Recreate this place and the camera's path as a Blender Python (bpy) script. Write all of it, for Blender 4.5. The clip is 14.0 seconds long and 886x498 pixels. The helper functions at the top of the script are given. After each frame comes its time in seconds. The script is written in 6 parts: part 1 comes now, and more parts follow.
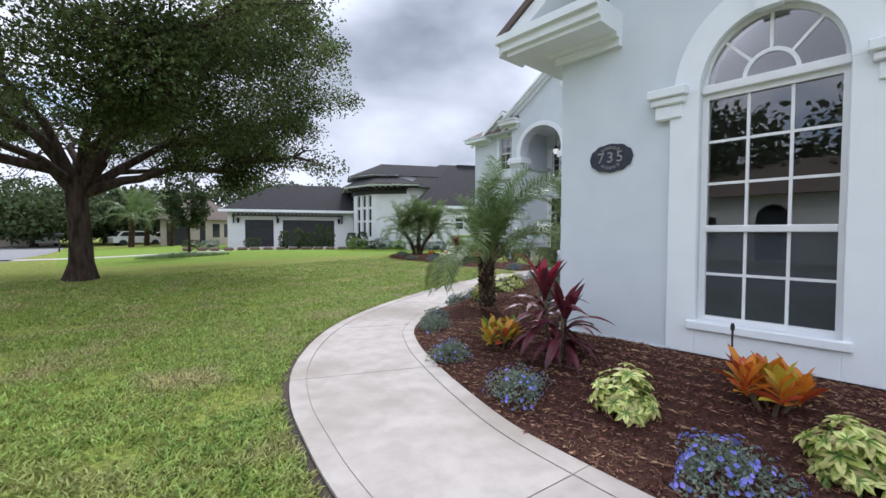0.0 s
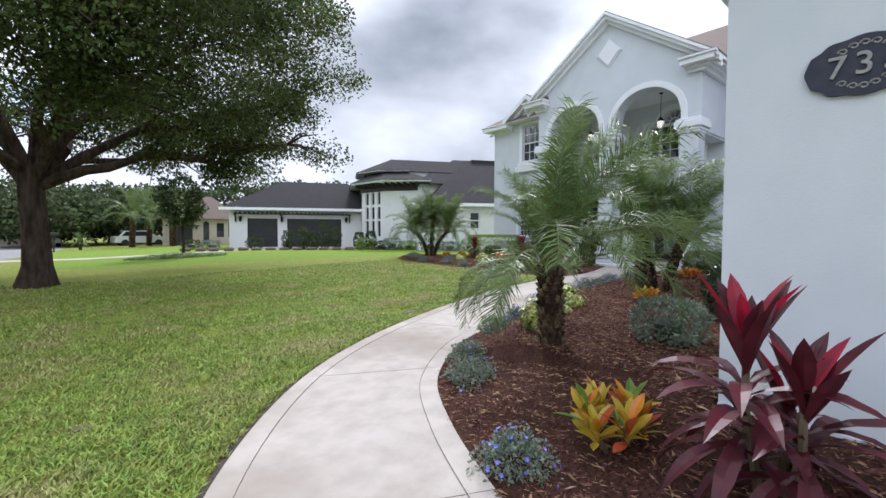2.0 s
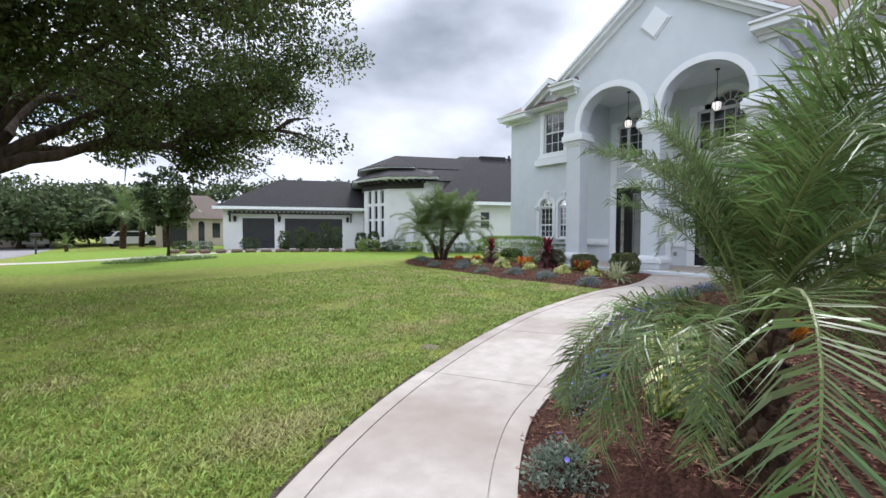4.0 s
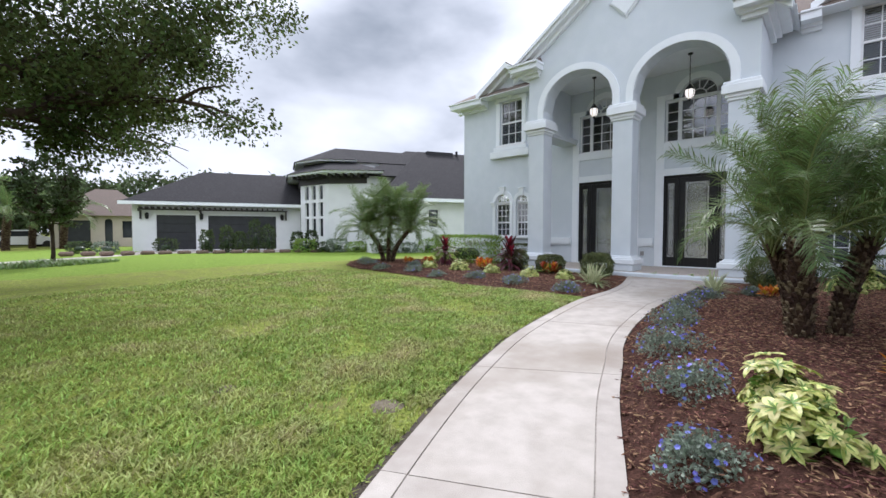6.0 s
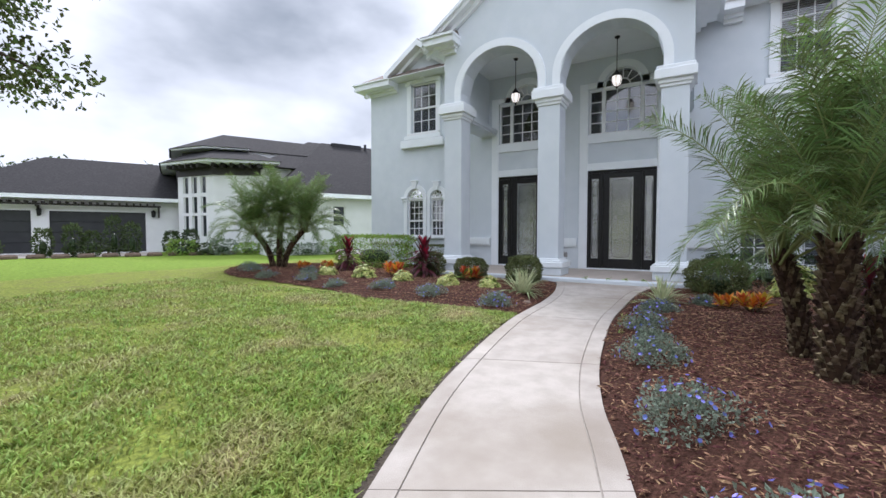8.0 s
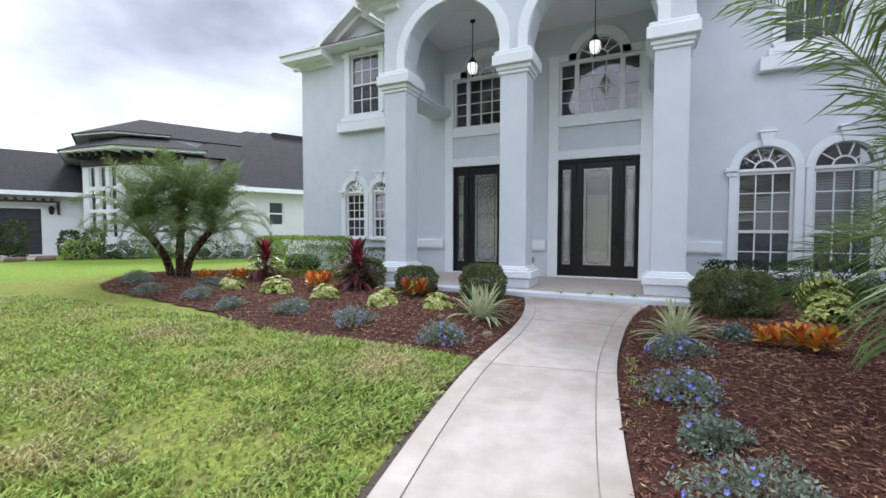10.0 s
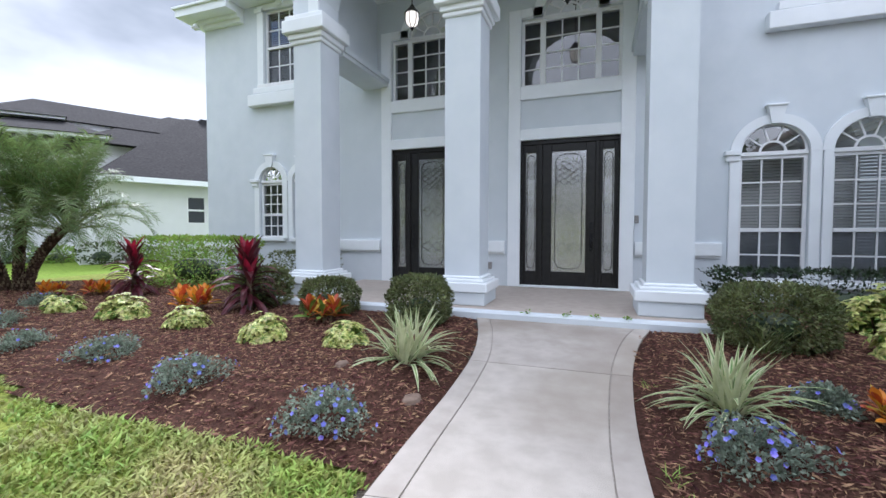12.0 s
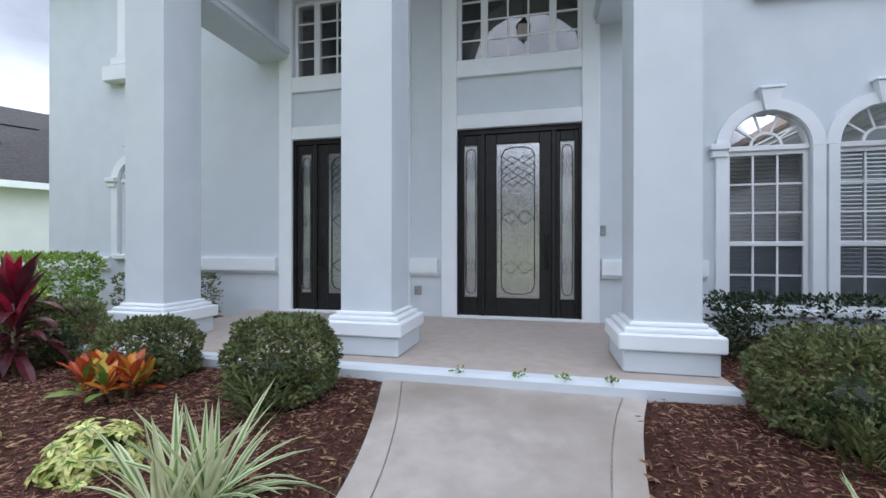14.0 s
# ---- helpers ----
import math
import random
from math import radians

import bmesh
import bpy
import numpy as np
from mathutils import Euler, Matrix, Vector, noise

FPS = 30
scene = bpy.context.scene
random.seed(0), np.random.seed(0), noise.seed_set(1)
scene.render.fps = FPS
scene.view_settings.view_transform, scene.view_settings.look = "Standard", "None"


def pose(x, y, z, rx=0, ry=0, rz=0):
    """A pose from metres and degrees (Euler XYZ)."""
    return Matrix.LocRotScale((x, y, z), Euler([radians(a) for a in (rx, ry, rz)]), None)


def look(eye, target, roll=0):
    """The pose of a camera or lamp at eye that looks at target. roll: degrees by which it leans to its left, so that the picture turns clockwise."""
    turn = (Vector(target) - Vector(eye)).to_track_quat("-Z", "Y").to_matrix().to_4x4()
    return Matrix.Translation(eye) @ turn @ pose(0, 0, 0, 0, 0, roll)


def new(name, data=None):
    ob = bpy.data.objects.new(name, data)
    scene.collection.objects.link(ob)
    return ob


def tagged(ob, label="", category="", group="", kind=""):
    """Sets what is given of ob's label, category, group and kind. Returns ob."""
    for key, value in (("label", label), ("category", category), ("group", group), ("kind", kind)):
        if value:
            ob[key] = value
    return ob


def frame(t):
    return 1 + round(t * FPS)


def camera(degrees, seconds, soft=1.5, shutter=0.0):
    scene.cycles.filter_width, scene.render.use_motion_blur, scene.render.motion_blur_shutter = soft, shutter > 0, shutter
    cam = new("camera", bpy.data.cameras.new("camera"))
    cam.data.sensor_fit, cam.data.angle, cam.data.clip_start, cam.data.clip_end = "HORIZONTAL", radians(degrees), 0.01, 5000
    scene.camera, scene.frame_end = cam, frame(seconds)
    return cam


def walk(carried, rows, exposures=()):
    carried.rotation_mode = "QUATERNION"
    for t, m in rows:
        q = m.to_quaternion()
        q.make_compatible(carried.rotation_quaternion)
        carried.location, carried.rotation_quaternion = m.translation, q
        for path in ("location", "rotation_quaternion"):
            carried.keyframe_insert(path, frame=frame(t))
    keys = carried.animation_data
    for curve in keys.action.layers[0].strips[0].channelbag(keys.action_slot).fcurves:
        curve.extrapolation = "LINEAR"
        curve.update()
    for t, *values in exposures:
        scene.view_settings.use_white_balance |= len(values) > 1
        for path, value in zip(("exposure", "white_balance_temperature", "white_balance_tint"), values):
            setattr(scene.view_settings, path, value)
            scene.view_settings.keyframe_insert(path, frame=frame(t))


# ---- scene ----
cam = camera(92.4, 14.0)
METRES, EYE, TILT, LEAN, TURN = 13.66, 1.12, 0.0, 0.0, -41.7
ROWS = [
    (0.0, 0.0, 0.0, 0.0, 0.01, -2.01, -0.2),
    (0.5, -0.0039, 0.0407, -0.0024, 0.59, -2.01, -0.22),
    (1.0, -0.0087, 0.0798, -0.0039, 0.75, -2.0, -0.21),
    (1.5, -0.0138, 0.1202, -0.0015, 0.93, -2.0, -0.22),
    (2.0, -0.019, 0.1577, -0.0031, 1.38, -2.02, -0.18),
    (2.5, -0.0246, 0.1996, -0.0006, 2.02, -1.99, -0.22),
    (5.0, -0.0605, 0.3648, -0.0001, 0.57, -2.04, -0.09),
    (5.5, -0.0625, 0.3969, -0.0005, -2.32, -2.07, -0.09),
    (6.0, -0.0637, 0.428, -0.0018, -5.95, -2.09, -0.1),
    (6.5, -0.0608, 0.4621, -0.0011, -9.57, -2.11, -0.1),
    (7.0, -0.0559, 0.4949, -0.0013, -12.83, -2.12, -0.11),
    (7.5, -0.0448, 0.5276, -0.0012, -15.53, -2.12, -0.08),
    (8.0, -0.0322, 0.5596, -0.0013, -17.72, -2.15, -0.08),
    (10.5, 0.0624, 0.7251, 0.0027, -24.05, -2.31, -0.09),
    (11.0, 0.0848, 0.7559, 0.0018, -25.12, -2.28, -0.09),
    (11.5, 0.1068, 0.7841, 0.0014, -26.54, -2.22, -0.08),
    (12.0, 0.1262, 0.8111, -0.0005, -28.49, -2.19, -0.11),
    (12.5, 0.1483, 0.8365, -0.0011, -30.69, -2.13, -0.07),
    (13.0, 0.169, 0.8595, -0.0023, -32.72, -2.11, -0.07),
    (13.5, 0.1948, 0.8828, -0.0028, -34.19, -1.5, -0.07),
    (14.0, 0.2175, 0.906, -0.0014, -35.2, -0.02, -0.05),
]
walk(cam, [(t, pose(0, 0, EYE, TILT, LEAN, TURN) @ pose(METRES * x, METRES * y, METRES * z, 90 + pitch, roll, yaw)) for t, x, y, z, yaw, pitch, roll in ROWS],
     ((0.0, 0.65, 5800, 15), (2.5, 0.81, 5900, 15), (7.0, 0.90, 5930, 15), (10.5, 1.08, 5840, 15), (13.0, 1.22, 5760, 14), (14.0, 1.16, 5760, 14)))

# ---- light ----
world = bpy.data.worlds.new("sky")
scene.world = world
world.use_nodes = True
wn, wl = world.node_tree.nodes, world.node_tree.links
wn.clear()
SUN_EL, SUN_AZ = radians(46), radians(40)      # azimuth clockwise from +y
sky = wn.new("ShaderNodeTexSky")
sky.sky_type, sky.sun_disc, sky.sun_elevation, sky.sun_rotation = "NISHITA", False, SUN_EL, SUN_AZ
sky.dust_density, sky.ozone_density = 0.6, 2.0
tc = wn.new("ShaderNodeTexCoord")
mp = wn.new("ShaderNodeMapping")
mp.inputs["Location"].default_value, mp.inputs["Scale"].default_value = (3.1, 0.4, 0.0), (1.0, 1.0, 2.0)
cl = wn.new("ShaderNodeTexNoise")
cl.inputs["Scale"].default_value, cl.inputs["Detail"].default_value, cl.inputs["Roughness"].default_value = 1.7, 9.0, 0.52
cover = wn.new("ShaderNodeValToRGB")
cover.color_ramp.elements[0].position, cover.color_ramp.elements[1].position = 0.31, 0.41
depth = wn.new("ShaderNodeTexNoise")
depth.inputs["Scale"].default_value, depth.inputs["Detail"].default_value, depth.inputs["Roughness"].default_value = 2.3, 5.0, 0.46
shade = wn.new("ShaderNodeValToRGB")
shade.color_ramp.elements[0].position, shade.color_ramp.elements[0].color = 0.47, (6.9, 7.05, 7.3, 1)
shade.color_ramp.elements[1].position, shade.color_ramp.elements[1].color = 0.82, (2.2, 2.45, 2.75, 1)
mixc = wn.new("ShaderNodeMix")
mixc.data_type = "RGBA"
bg = wn.new("ShaderNodeBackground")
bg.inputs["Strength"].default_value = 0.11
wo = wn.new("ShaderNodeOutputWorld")
wl.new(tc.outputs["Generated"], mp.inputs["Vector"])
wl.new(mp.outputs["Vector"], cl.inputs["Vector"])
wl.new(mp.outputs["Vector"], depth.inputs["Vector"])
gap = wn.new("ShaderNodeVectorMath")          # a blue break in the clouds over the street
gap.operation = "DOT_PRODUCT"
gap.inputs[1].default_value = (-0.95, -0.05, 0.31)
gapr = wn.new("ShaderNodeMapRange")
gapr.inputs["From Min"].default_value, gapr.inputs["From Max"].default_value = 0.945, 0.988
gapr.inputs["To Min"].default_value, gapr.inputs["To Max"].default_value = 0.0, 0.16
thinner = wn.new("ShaderNodeMath")
thinner.operation = "SUBTRACT"
wl.new(tc.outputs["Generated"], gap.inputs[0])
wl.new(gap.outputs["Value"], gapr.inputs["Value"])
wl.new(cl.outputs["Fac"], thinner.inputs[0])
wl.new(gapr.outputs["Result"], thinner.inputs[1])
wl.new(thinner.outputs["Value"], cover.inputs["Fac"])
bank = wn.new("ShaderNodeVectorMath")         # one heavier grey cloud over the neighbouring house
bank.operation = "DOT_PRODUCT"
bank.inputs[1].default_value = (0.571, 0.750, 0.332)
bankr = wn.new("ShaderNodeMapRange")
bankr.inputs["From Min"].default_value, bankr.inputs["From Max"].default_value = 0.955, 0.988
bankr.inputs["To Min"].default_value, bankr.inputs["To Max"].default_value = 0.0, 0.20
heavier = wn.new("ShaderNodeMath")
heavier.operation = "ADD"
wl.new(tc.outputs["Generated"], bank.inputs[0])
ragged = wn.new("ShaderNodeMath")           # its outline breaks up with the noise of the clouds
ragged.operation, ragged.inputs[1].default_value = "MULTIPLY_ADD", 0.10
wl.new(cl.outputs["Fac"], ragged.inputs[0])
offset = wn.new("ShaderNodeMath")
offset.operation, offset.inputs[1].default_value = "SUBTRACT", 0.05
wl.new(bank.outputs["Value"], offset.inputs[0])
wl.new(offset.outputs["Value"], ragged.inputs[2])
wl.new(ragged.outputs["Value"], bankr.inputs["Value"])
wl.new(depth.outputs["Fac"], heavier.inputs[0])
wl.new(bankr.outputs["Result"], heavier.inputs[1])
wl.new(heavier.outputs["Value"], shade.inputs["Fac"])
wl.new(cover.outputs["Color"], mixc.inputs["Factor"])
wl.new(sky.outputs["Color"], mixc.inputs["A"])
lit = wn.new("ShaderNodeVectorMath")          # clouds away from the sun are lit on their near side
lit.operation = "DOT_PRODUCT"
lit.inputs[1].default_value = (-math.sin(SUN_AZ), -math.cos(SUN_AZ), 0.25)
litr = wn.new("ShaderNodeMapRange")
litr.inputs["From Min"].default_value, litr.inputs["From Max"].default_value = -0.8, 0.6
litr.inputs["To Min"].default_value, litr.inputs["To Max"].default_value = 0.86, 1.36
scaled = wn.new("ShaderNodeVectorMath")
scaled.operation = "SCALE"
wl.new(tc.outputs["Generated"], lit.inputs[0])
wl.new(lit.outputs["Value"], litr.inputs["Value"])
wl.new(shade.outputs["Color"], scaled.inputs[0])
wl.new(litr.outputs["Result"], scaled.inputs["Scale"])
wl.new(scaled.outputs["Vector"], mixc.inputs["B"])
wl.new(mixc.outputs["Result"], bg.inputs["Color"])
wl.new(bg.outputs["Background"], wo.inputs["Surface"])

sun_data = bpy.data.lights.new("sun", "SUN")
sun_data.energy, sun_data.angle, sun_data.color = 1.9, radians(14), (1.0, 0.96, 0.9)
sun = new("sun", sun_data)
sun.matrix_world = look((0, 0, 0), (-math.sin(SUN_AZ) * math.cos(SUN_EL), -math.cos(SUN_AZ) * math.cos(SUN_EL), -math.sin(SUN_EL)))


# ---- materials ----
def mat(name, color, rough=0.6, color2=None, scale=8.0, bump=0.0, bscale=None, metal=0.0, spec=0.5, color3=None, vary=0.0,
        island=False, translucent=0.0, detail=6.0, lo=0.35, hi=0.65, stretch=(1, 1, 1)):
    """Principled surface: two colours over a noise, a third over a coarser one, relief, and change from piece to piece."""
    m = bpy.data.materials.new(name)
    m.use_nodes = True
    n, l = m.node_tree.nodes, m.node_tree.links
    b = n["Principled BSDF"]
    out = n["Material Output"]
    b.inputs["Roughness"].default_value, b.inputs["Metallic"].default_value = rough, metal
    b.inputs["Specular IOR Level"].default_value = spec
    c = n.new("ShaderNodeTexCoord")
    mapping = n.new("ShaderNodeMapping")
    mapping.inputs["Scale"].default_value = stretch
    l.new(c.outputs["Object"], mapping.inputs["Vector"])
    src = None
    if color2:
        t = n.new("ShaderNodeTexNoise")
        t.inputs["Scale"].default_value, t.inputs["Detail"].default_value = scale, detail
        l.new(mapping.outputs["Vector"], t.inputs["Vector"])
        r = n.new("ShaderNodeValToRGB")
        r.color_ramp.elements[0].position, r.color_ramp.elements[0].color = lo, (*color, 1)
        r.color_ramp.elements[1].position, r.color_ramp.elements[1].color = hi, (*color2, 1)
        l.new(t.outputs["Fac"], r.inputs["Fac"])
        src = r.outputs["Color"]
        if color3:
            t3 = n.new("ShaderNodeTexNoise")
            t3.inputs["Scale"].default_value, t3.inputs["Detail"].default_value = scale * 0.13, 5
            l.new(mapping.outputs["Vector"], t3.inputs["Vector"])
            r3 = n.new("ShaderNodeValToRGB")
            r3.color_ramp.elements[0].position, r3.color_ramp.elements[1].position = 0.48, 0.72
            l.new(t3.outputs["Fac"], r3.inputs["Fac"])
            mx = n.new("ShaderNodeMix")
            mx.data_type = "RGBA"
            l.new(r3.outputs["Color"], mx.inputs["Factor"])
            l.new(src, mx.inputs["A"])
            mx.inputs["B"].default_value = (*color3, 1)
            src = mx.outputs["Result"]
    if vary:
        h = n.new("ShaderNodeHueSaturation")
        if island:
            rnd = n.new("ShaderNodeNewGeometry").outputs["Random Per Island"]
        else:
            rnd = n.new("ShaderNodeObjectInfo").outputs["Random"]
        mr = n.new("ShaderNodeMapRange")
        mr.inputs["To Min"].default_value, mr.inputs["To Max"].default_value = 1 - vary, 1 + vary
        l.new(rnd, mr.inputs["Value"])
        l.new(mr.outputs["Result"], h.inputs["Value"])
        mh = n.new("ShaderNodeMapRange")
        mh.inputs["To Min"].default_value, mh.inputs["To Max"].default_value = 0.5 - vary * 0.06, 0.5 + vary * 0.06
        l.new(rnd, mh.inputs["Value"])
        l.new(mh.outputs["Result"], h.inputs["Hue"])
        if src:
            l.new(src, h.inputs["Color"])
        else:
            h.inputs["Color"].default_value = (*color, 1)
        src = h.outputs["Color"]
    if src:
        l.new(src, b.inputs["Base Color"])
    else:
        b.inputs["Base Color"].default_value = (*color, 1)
    if bump:
        t2 = n.new("ShaderNodeTexNoise")
        t2.inputs["Scale"].default_value, t2.inputs["Detail"].default_value = bscale or scale * 4, 5
        l.new(mapping.outputs["Vector"], t2.inputs["Vector"])
        bp = n.new("ShaderNodeBump")
        bp.inputs["Strength"].default_value, bp.inputs["Distance"].default_value = bump, 0.02
        l.new(t2.outputs["Fac"], bp.inputs["Height"])
        l.new(bp.outputs["Normal"], b.inputs["Normal"])
    if translucent:
        tr = n.new("ShaderNodeBsdfTranslucent")
        if src:
            l.new(src, tr.inputs["Color"])
        else:
            tr.inputs["Color"].default_value = (*color, 1)
        ms = n.new("ShaderNodeMixShader")
        ms.inputs["Fac"].default_value = translucent
        l.new(b.outputs["BSDF"], ms.inputs[1])
        l.new(tr.outputs["BSDF"], ms.inputs[2])
        l.new(ms.outputs["Shader"], out.inputs["Surface"])
    return m


def glass_mat(name, tint, rough=0.0, ior=1.6, wavy=0.0):
    m = bpy.data.materials.new(name)
    m.use_nodes = True
    n, l = m.node_tree.nodes, m.node_tree.links
    n.remove(n["Principled BSDF"])
    tr, gl, fr, ms = n.new("ShaderNodeBsdfTransparent"), n.new("ShaderNodeBsdfGlossy"), n.new("ShaderNodeFresnel"), n.new("ShaderNodeMixShader")
    tr.inputs["Color"].default_value, gl.inputs["Roughness"].default_value, fr.inputs["IOR"].default_value = (*tint, 1), rough, ior
    if wavy:
        t, bp = n.new("ShaderNodeTexNoise"), n.new("ShaderNodeBump")
        t.inputs["Scale"].default_value, bp.inputs["Strength"].default_value, bp.inputs["Distance"].default_value = 40, wavy, 0.01
        l.new(t.outputs["Fac"], bp.inputs["Height"])
        l.new(bp.outputs["Normal"], gl.inputs["Normal"])
    l.new(fr.outputs["Fac"], ms.inputs["Fac"])
    l.new(tr.outputs["BSDF"], ms.inputs[1])
    l.new(gl.outputs["BSDF"], ms.inputs[2])
    l.new(ms.outputs["Shader"], n["Material Output"].inputs["Surface"])
    return m


def screen_mat(name, color, cover):
    """Fine insect mesh: part thread, part see-through."""
    m = bpy.data.materials.new(name)
    m.use_nodes = True
    n, l = m.node_tree.nodes, m.node_tree.links
    b, tr, ms = n["Principled BSDF"], n.new("ShaderNodeBsdfTransparent"), n.new("ShaderNodeMixShader")
    b.inputs["Base Color"].default_value, b.inputs["Roughness"].default_value = (*color, 1), 0.7
    ms.inputs["Fac"].default_value = cover
    l.new(tr.outputs["BSDF"], ms.inputs[1])
    l.new(b.outputs["BSDF"], ms.inputs[2])
    l.new(ms.outputs["Shader"], n["Material Output"].inputs["Surface"])
    return m


def glow(name, color, strength):
    m = bpy.data.materials.new(name)
    m.use_nodes = True
    b = m.node_tree.nodes["Principled BSDF"]
    b.inputs["Base Color"].default_value = (*color, 1)
    b.inputs["Emission Color"].default_value, b.inputs["Emission Strength"].default_value = (*color, 1), strength
    return m


STUCCO = mat("stucco", (0.625, 0.675, 0.715), 0.85, (0.665, 0.71, 0.75), 3.0, 0.09, 110, color3=(0.605, 0.655, 0.695), spec=0.2)
TRIM = mat("trim_paint", (0.83, 0.865, 0.89), 0.6, (0.80, 0.835, 0.86), 4.0, 0.06, 60, spec=0.3)
DIRT = mat("bare_dirt", (0.13, 0.105, 0.07), 0.95, (0.20, 0.165, 0.115), 25, 0.9, 60, color3=(0.11, 0.10, 0.05))
FRAME = mat("window_vinyl", (0.80, 0.81, 0.82), 0.4, (0.76, 0.77, 0.78), 9.0)
GLASS = glass_mat("window_glass", (0.72, 0.75, 0.77), 0.0, 2.3)
LEADED = glass_mat("leaded_glass", (0.70, 0.72, 0.70), 0.07, 6.5, 0.35)
SCREEN = screen_mat("insect_mesh", (0.07, 0.085, 0.105), 0.32)
BLACKWOOD = mat("black_door_paint", (0.010, 0.0095, 0.0095), 0.4, (0.016, 0.015, 0.0145), 12, 0.05, spec=0.35)
LEAD = mat("lead_came", (0.05, 0.05, 0.05), 0.4, metal=0.7)
IRON = mat("black_iron", (0.02, 0.02, 0.022), 0.45, metal=0.6)
SHINGLE_BROWN = mat("brown_shingle", (0.12, 0.09, 0.075), 0.9, (0.175, 0.135, 0.11), 14, 0.5, 40, color3=(0.14, 0.11, 0.09))
SHINGLE_GREY = mat("grey_shingle", (0.024, 0.023, 0.025), 0.95, (0.044, 0.042, 0.044), 10, 0.5, 30, color3=(0.031, 0.030, 0.032), spec=0.15)
CONCRETE = mat("concrete", (0.40, 0.36, 0.32), 0.85, (0.48, 0.437, 0.395), 6.0, 0.25, 160, color3=(0.305, 0.262, 0.218), vary=0.06, spec=0.25)
PORCH = mat("porch_coating", (0.42, 0.36, 0.31), 0.75, (0.47, 0.41, 0.36), 9, 0.2, 120, color3=(0.40, 0.35, 0.30))
GROOVE = mat("groove_dust", (0.33, 0.295, 0.26), 0.95, (0.42, 0.38, 0.34), 30, 0.4, 60)
SOIL = mat("edge_soil", (0.045, 0.034, 0.024), 0.95, (0.075, 0.058, 0.04), 30, 0.8, 60)
MULCH = mat("mulch_ground", (0.038, 0.018, 0.013), 0.95, (0.105, 0.051, 0.037), 44, 1.0, 70, color3=(0.05, 0.024, 0.018), spec=0.1)
CHIP = mat("mulch_chip", (0.080, 0.037, 0.027), 0.95, (0.33, 0.17, 0.125), 26, 0.4, 90, vary=0.75, island=True, spec=0.12)
LAWN = mat("lawn_ground", (0.095, 0.125, 0.026), 0.95, (0.315, 0.365, 0.075), 26, 1.0, 110, color3=(0.21, 0.20, 0.075), spec=0.08, lo=0.30, hi=0.62)
FARLAWN = mat("lush_lawn", (0.115, 0.185, 0.026), 0.95, (0.225, 0.325, 0.05), 12, 0.8, 60, color3=(0.18, 0.25, 0.042), spec=0.08)
BLADE = mat("grass_blade", (0.20, 0.285, 0.058), 0.6, (0.38, 0.45, 0.112), 9, color3=(0.45, 0.39, 0.19), vary=0.45, island=True, translucent=0.35, spec=0.2)
ASPHALT = mat("asphalt", (0.20, 0.20, 0.20), 0.9, (0.27, 0.265, 0.26), 30, 0.4, 200)
BARK = mat("bark", (0.030, 0.021, 0.016), 0.95, (0.080, 0.058, 0.044), 9, 1.0, 14, stretch=(1, 1, 0.25), spec=0.15)
OAKLEAF = mat("oak_leaf", (0.050, 0.072, 0.021), 0.6, (0.115, 0.14, 0.046), 0.8, vary=0.6, island=True, translucent=0.55, spec=0.2)
FARLEAF = mat("far_leaf", (0.045, 0.066, 0.026), 0.7, (0.095, 0.125, 0.05), 0.5, vary=0.4, island=True, translucent=0.2, spec=0.2)
PALMTRUNK = mat("palm_bark", (0.028, 0.017, 0.011), 0.95, (0.070, 0.042, 0.027), 12, 0.9, 30, spec=0.15)
SCAR = mat("palm_leaf_scar", (0.040, 0.025, 0.017), 0.95, (0.21, 0.155, 0.105), 26, 0.8, 40, vary=0.6, island=True, spec=0.15)
PALMLEAF = mat("palm_leaflet", (0.085, 0.14, 0.04), 0.36, (0.19, 0.265, 0.088), 2.0, vary=0.5, island=True, translucent=0.35, spec=0.5)
PALMRIB = mat("palm_rib", (0.16, 0.20, 0.06), 0.5, (0.22, 0.25, 0.09), 6)
HOLLY = mat("boxwood_leaf", (0.078, 0.098, 0.033), 0.5, (0.185, 0.205, 0.076), 5, vary=0.5, island=True, translucent=0.2)
# leaf of the dark hedges, and the near-black filler inside all bushes
DARKHEDGE = mat("dark_hedge_leaf_and_core", (0.014, 0.030, 0.010), 0.35, (0.032, 0.060, 0.018), 5, vary=0.5, island=True, translucent=0.15)
GREENHEDGE = mat("yellow_green_hedge_leaf", (0.17, 0.28, 0.045), 0.5, (0.31, 0.43, 0.08), 4, vary=0.45, island=True, translucent=0.3)
LIME = mat("lime_variegated_leaf", (0.36, 0.43, 0.075), 0.45, (0.72, 0.70, 0.27), 22, vary=0.3, island=True, translucent=0.25, lo=0.38, hi=0.58)
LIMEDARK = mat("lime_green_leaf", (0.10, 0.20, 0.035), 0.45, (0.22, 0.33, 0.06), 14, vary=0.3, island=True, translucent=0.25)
CROTON_O = mat("croton_orange_leaf", (0.55, 0.12, 0.02), 0.35, (0.72, 0.30, 0.03), 9, vary=0.3, island=True, translucent=0.25)
CROTON_Y = mat("croton_yellow_leaf", (0.62, 0.38, 0.03), 0.35, (0.40, 0.34, 0.04), 9, vary=0.3, island=True, translucent=0.25)
CROTON_R = mat("croton_red_leaf", (0.33, 0.03, 0.018), 0.35, (0.50, 0.09, 0.03), 9, vary=0.35, island=True, translucent=0.25)
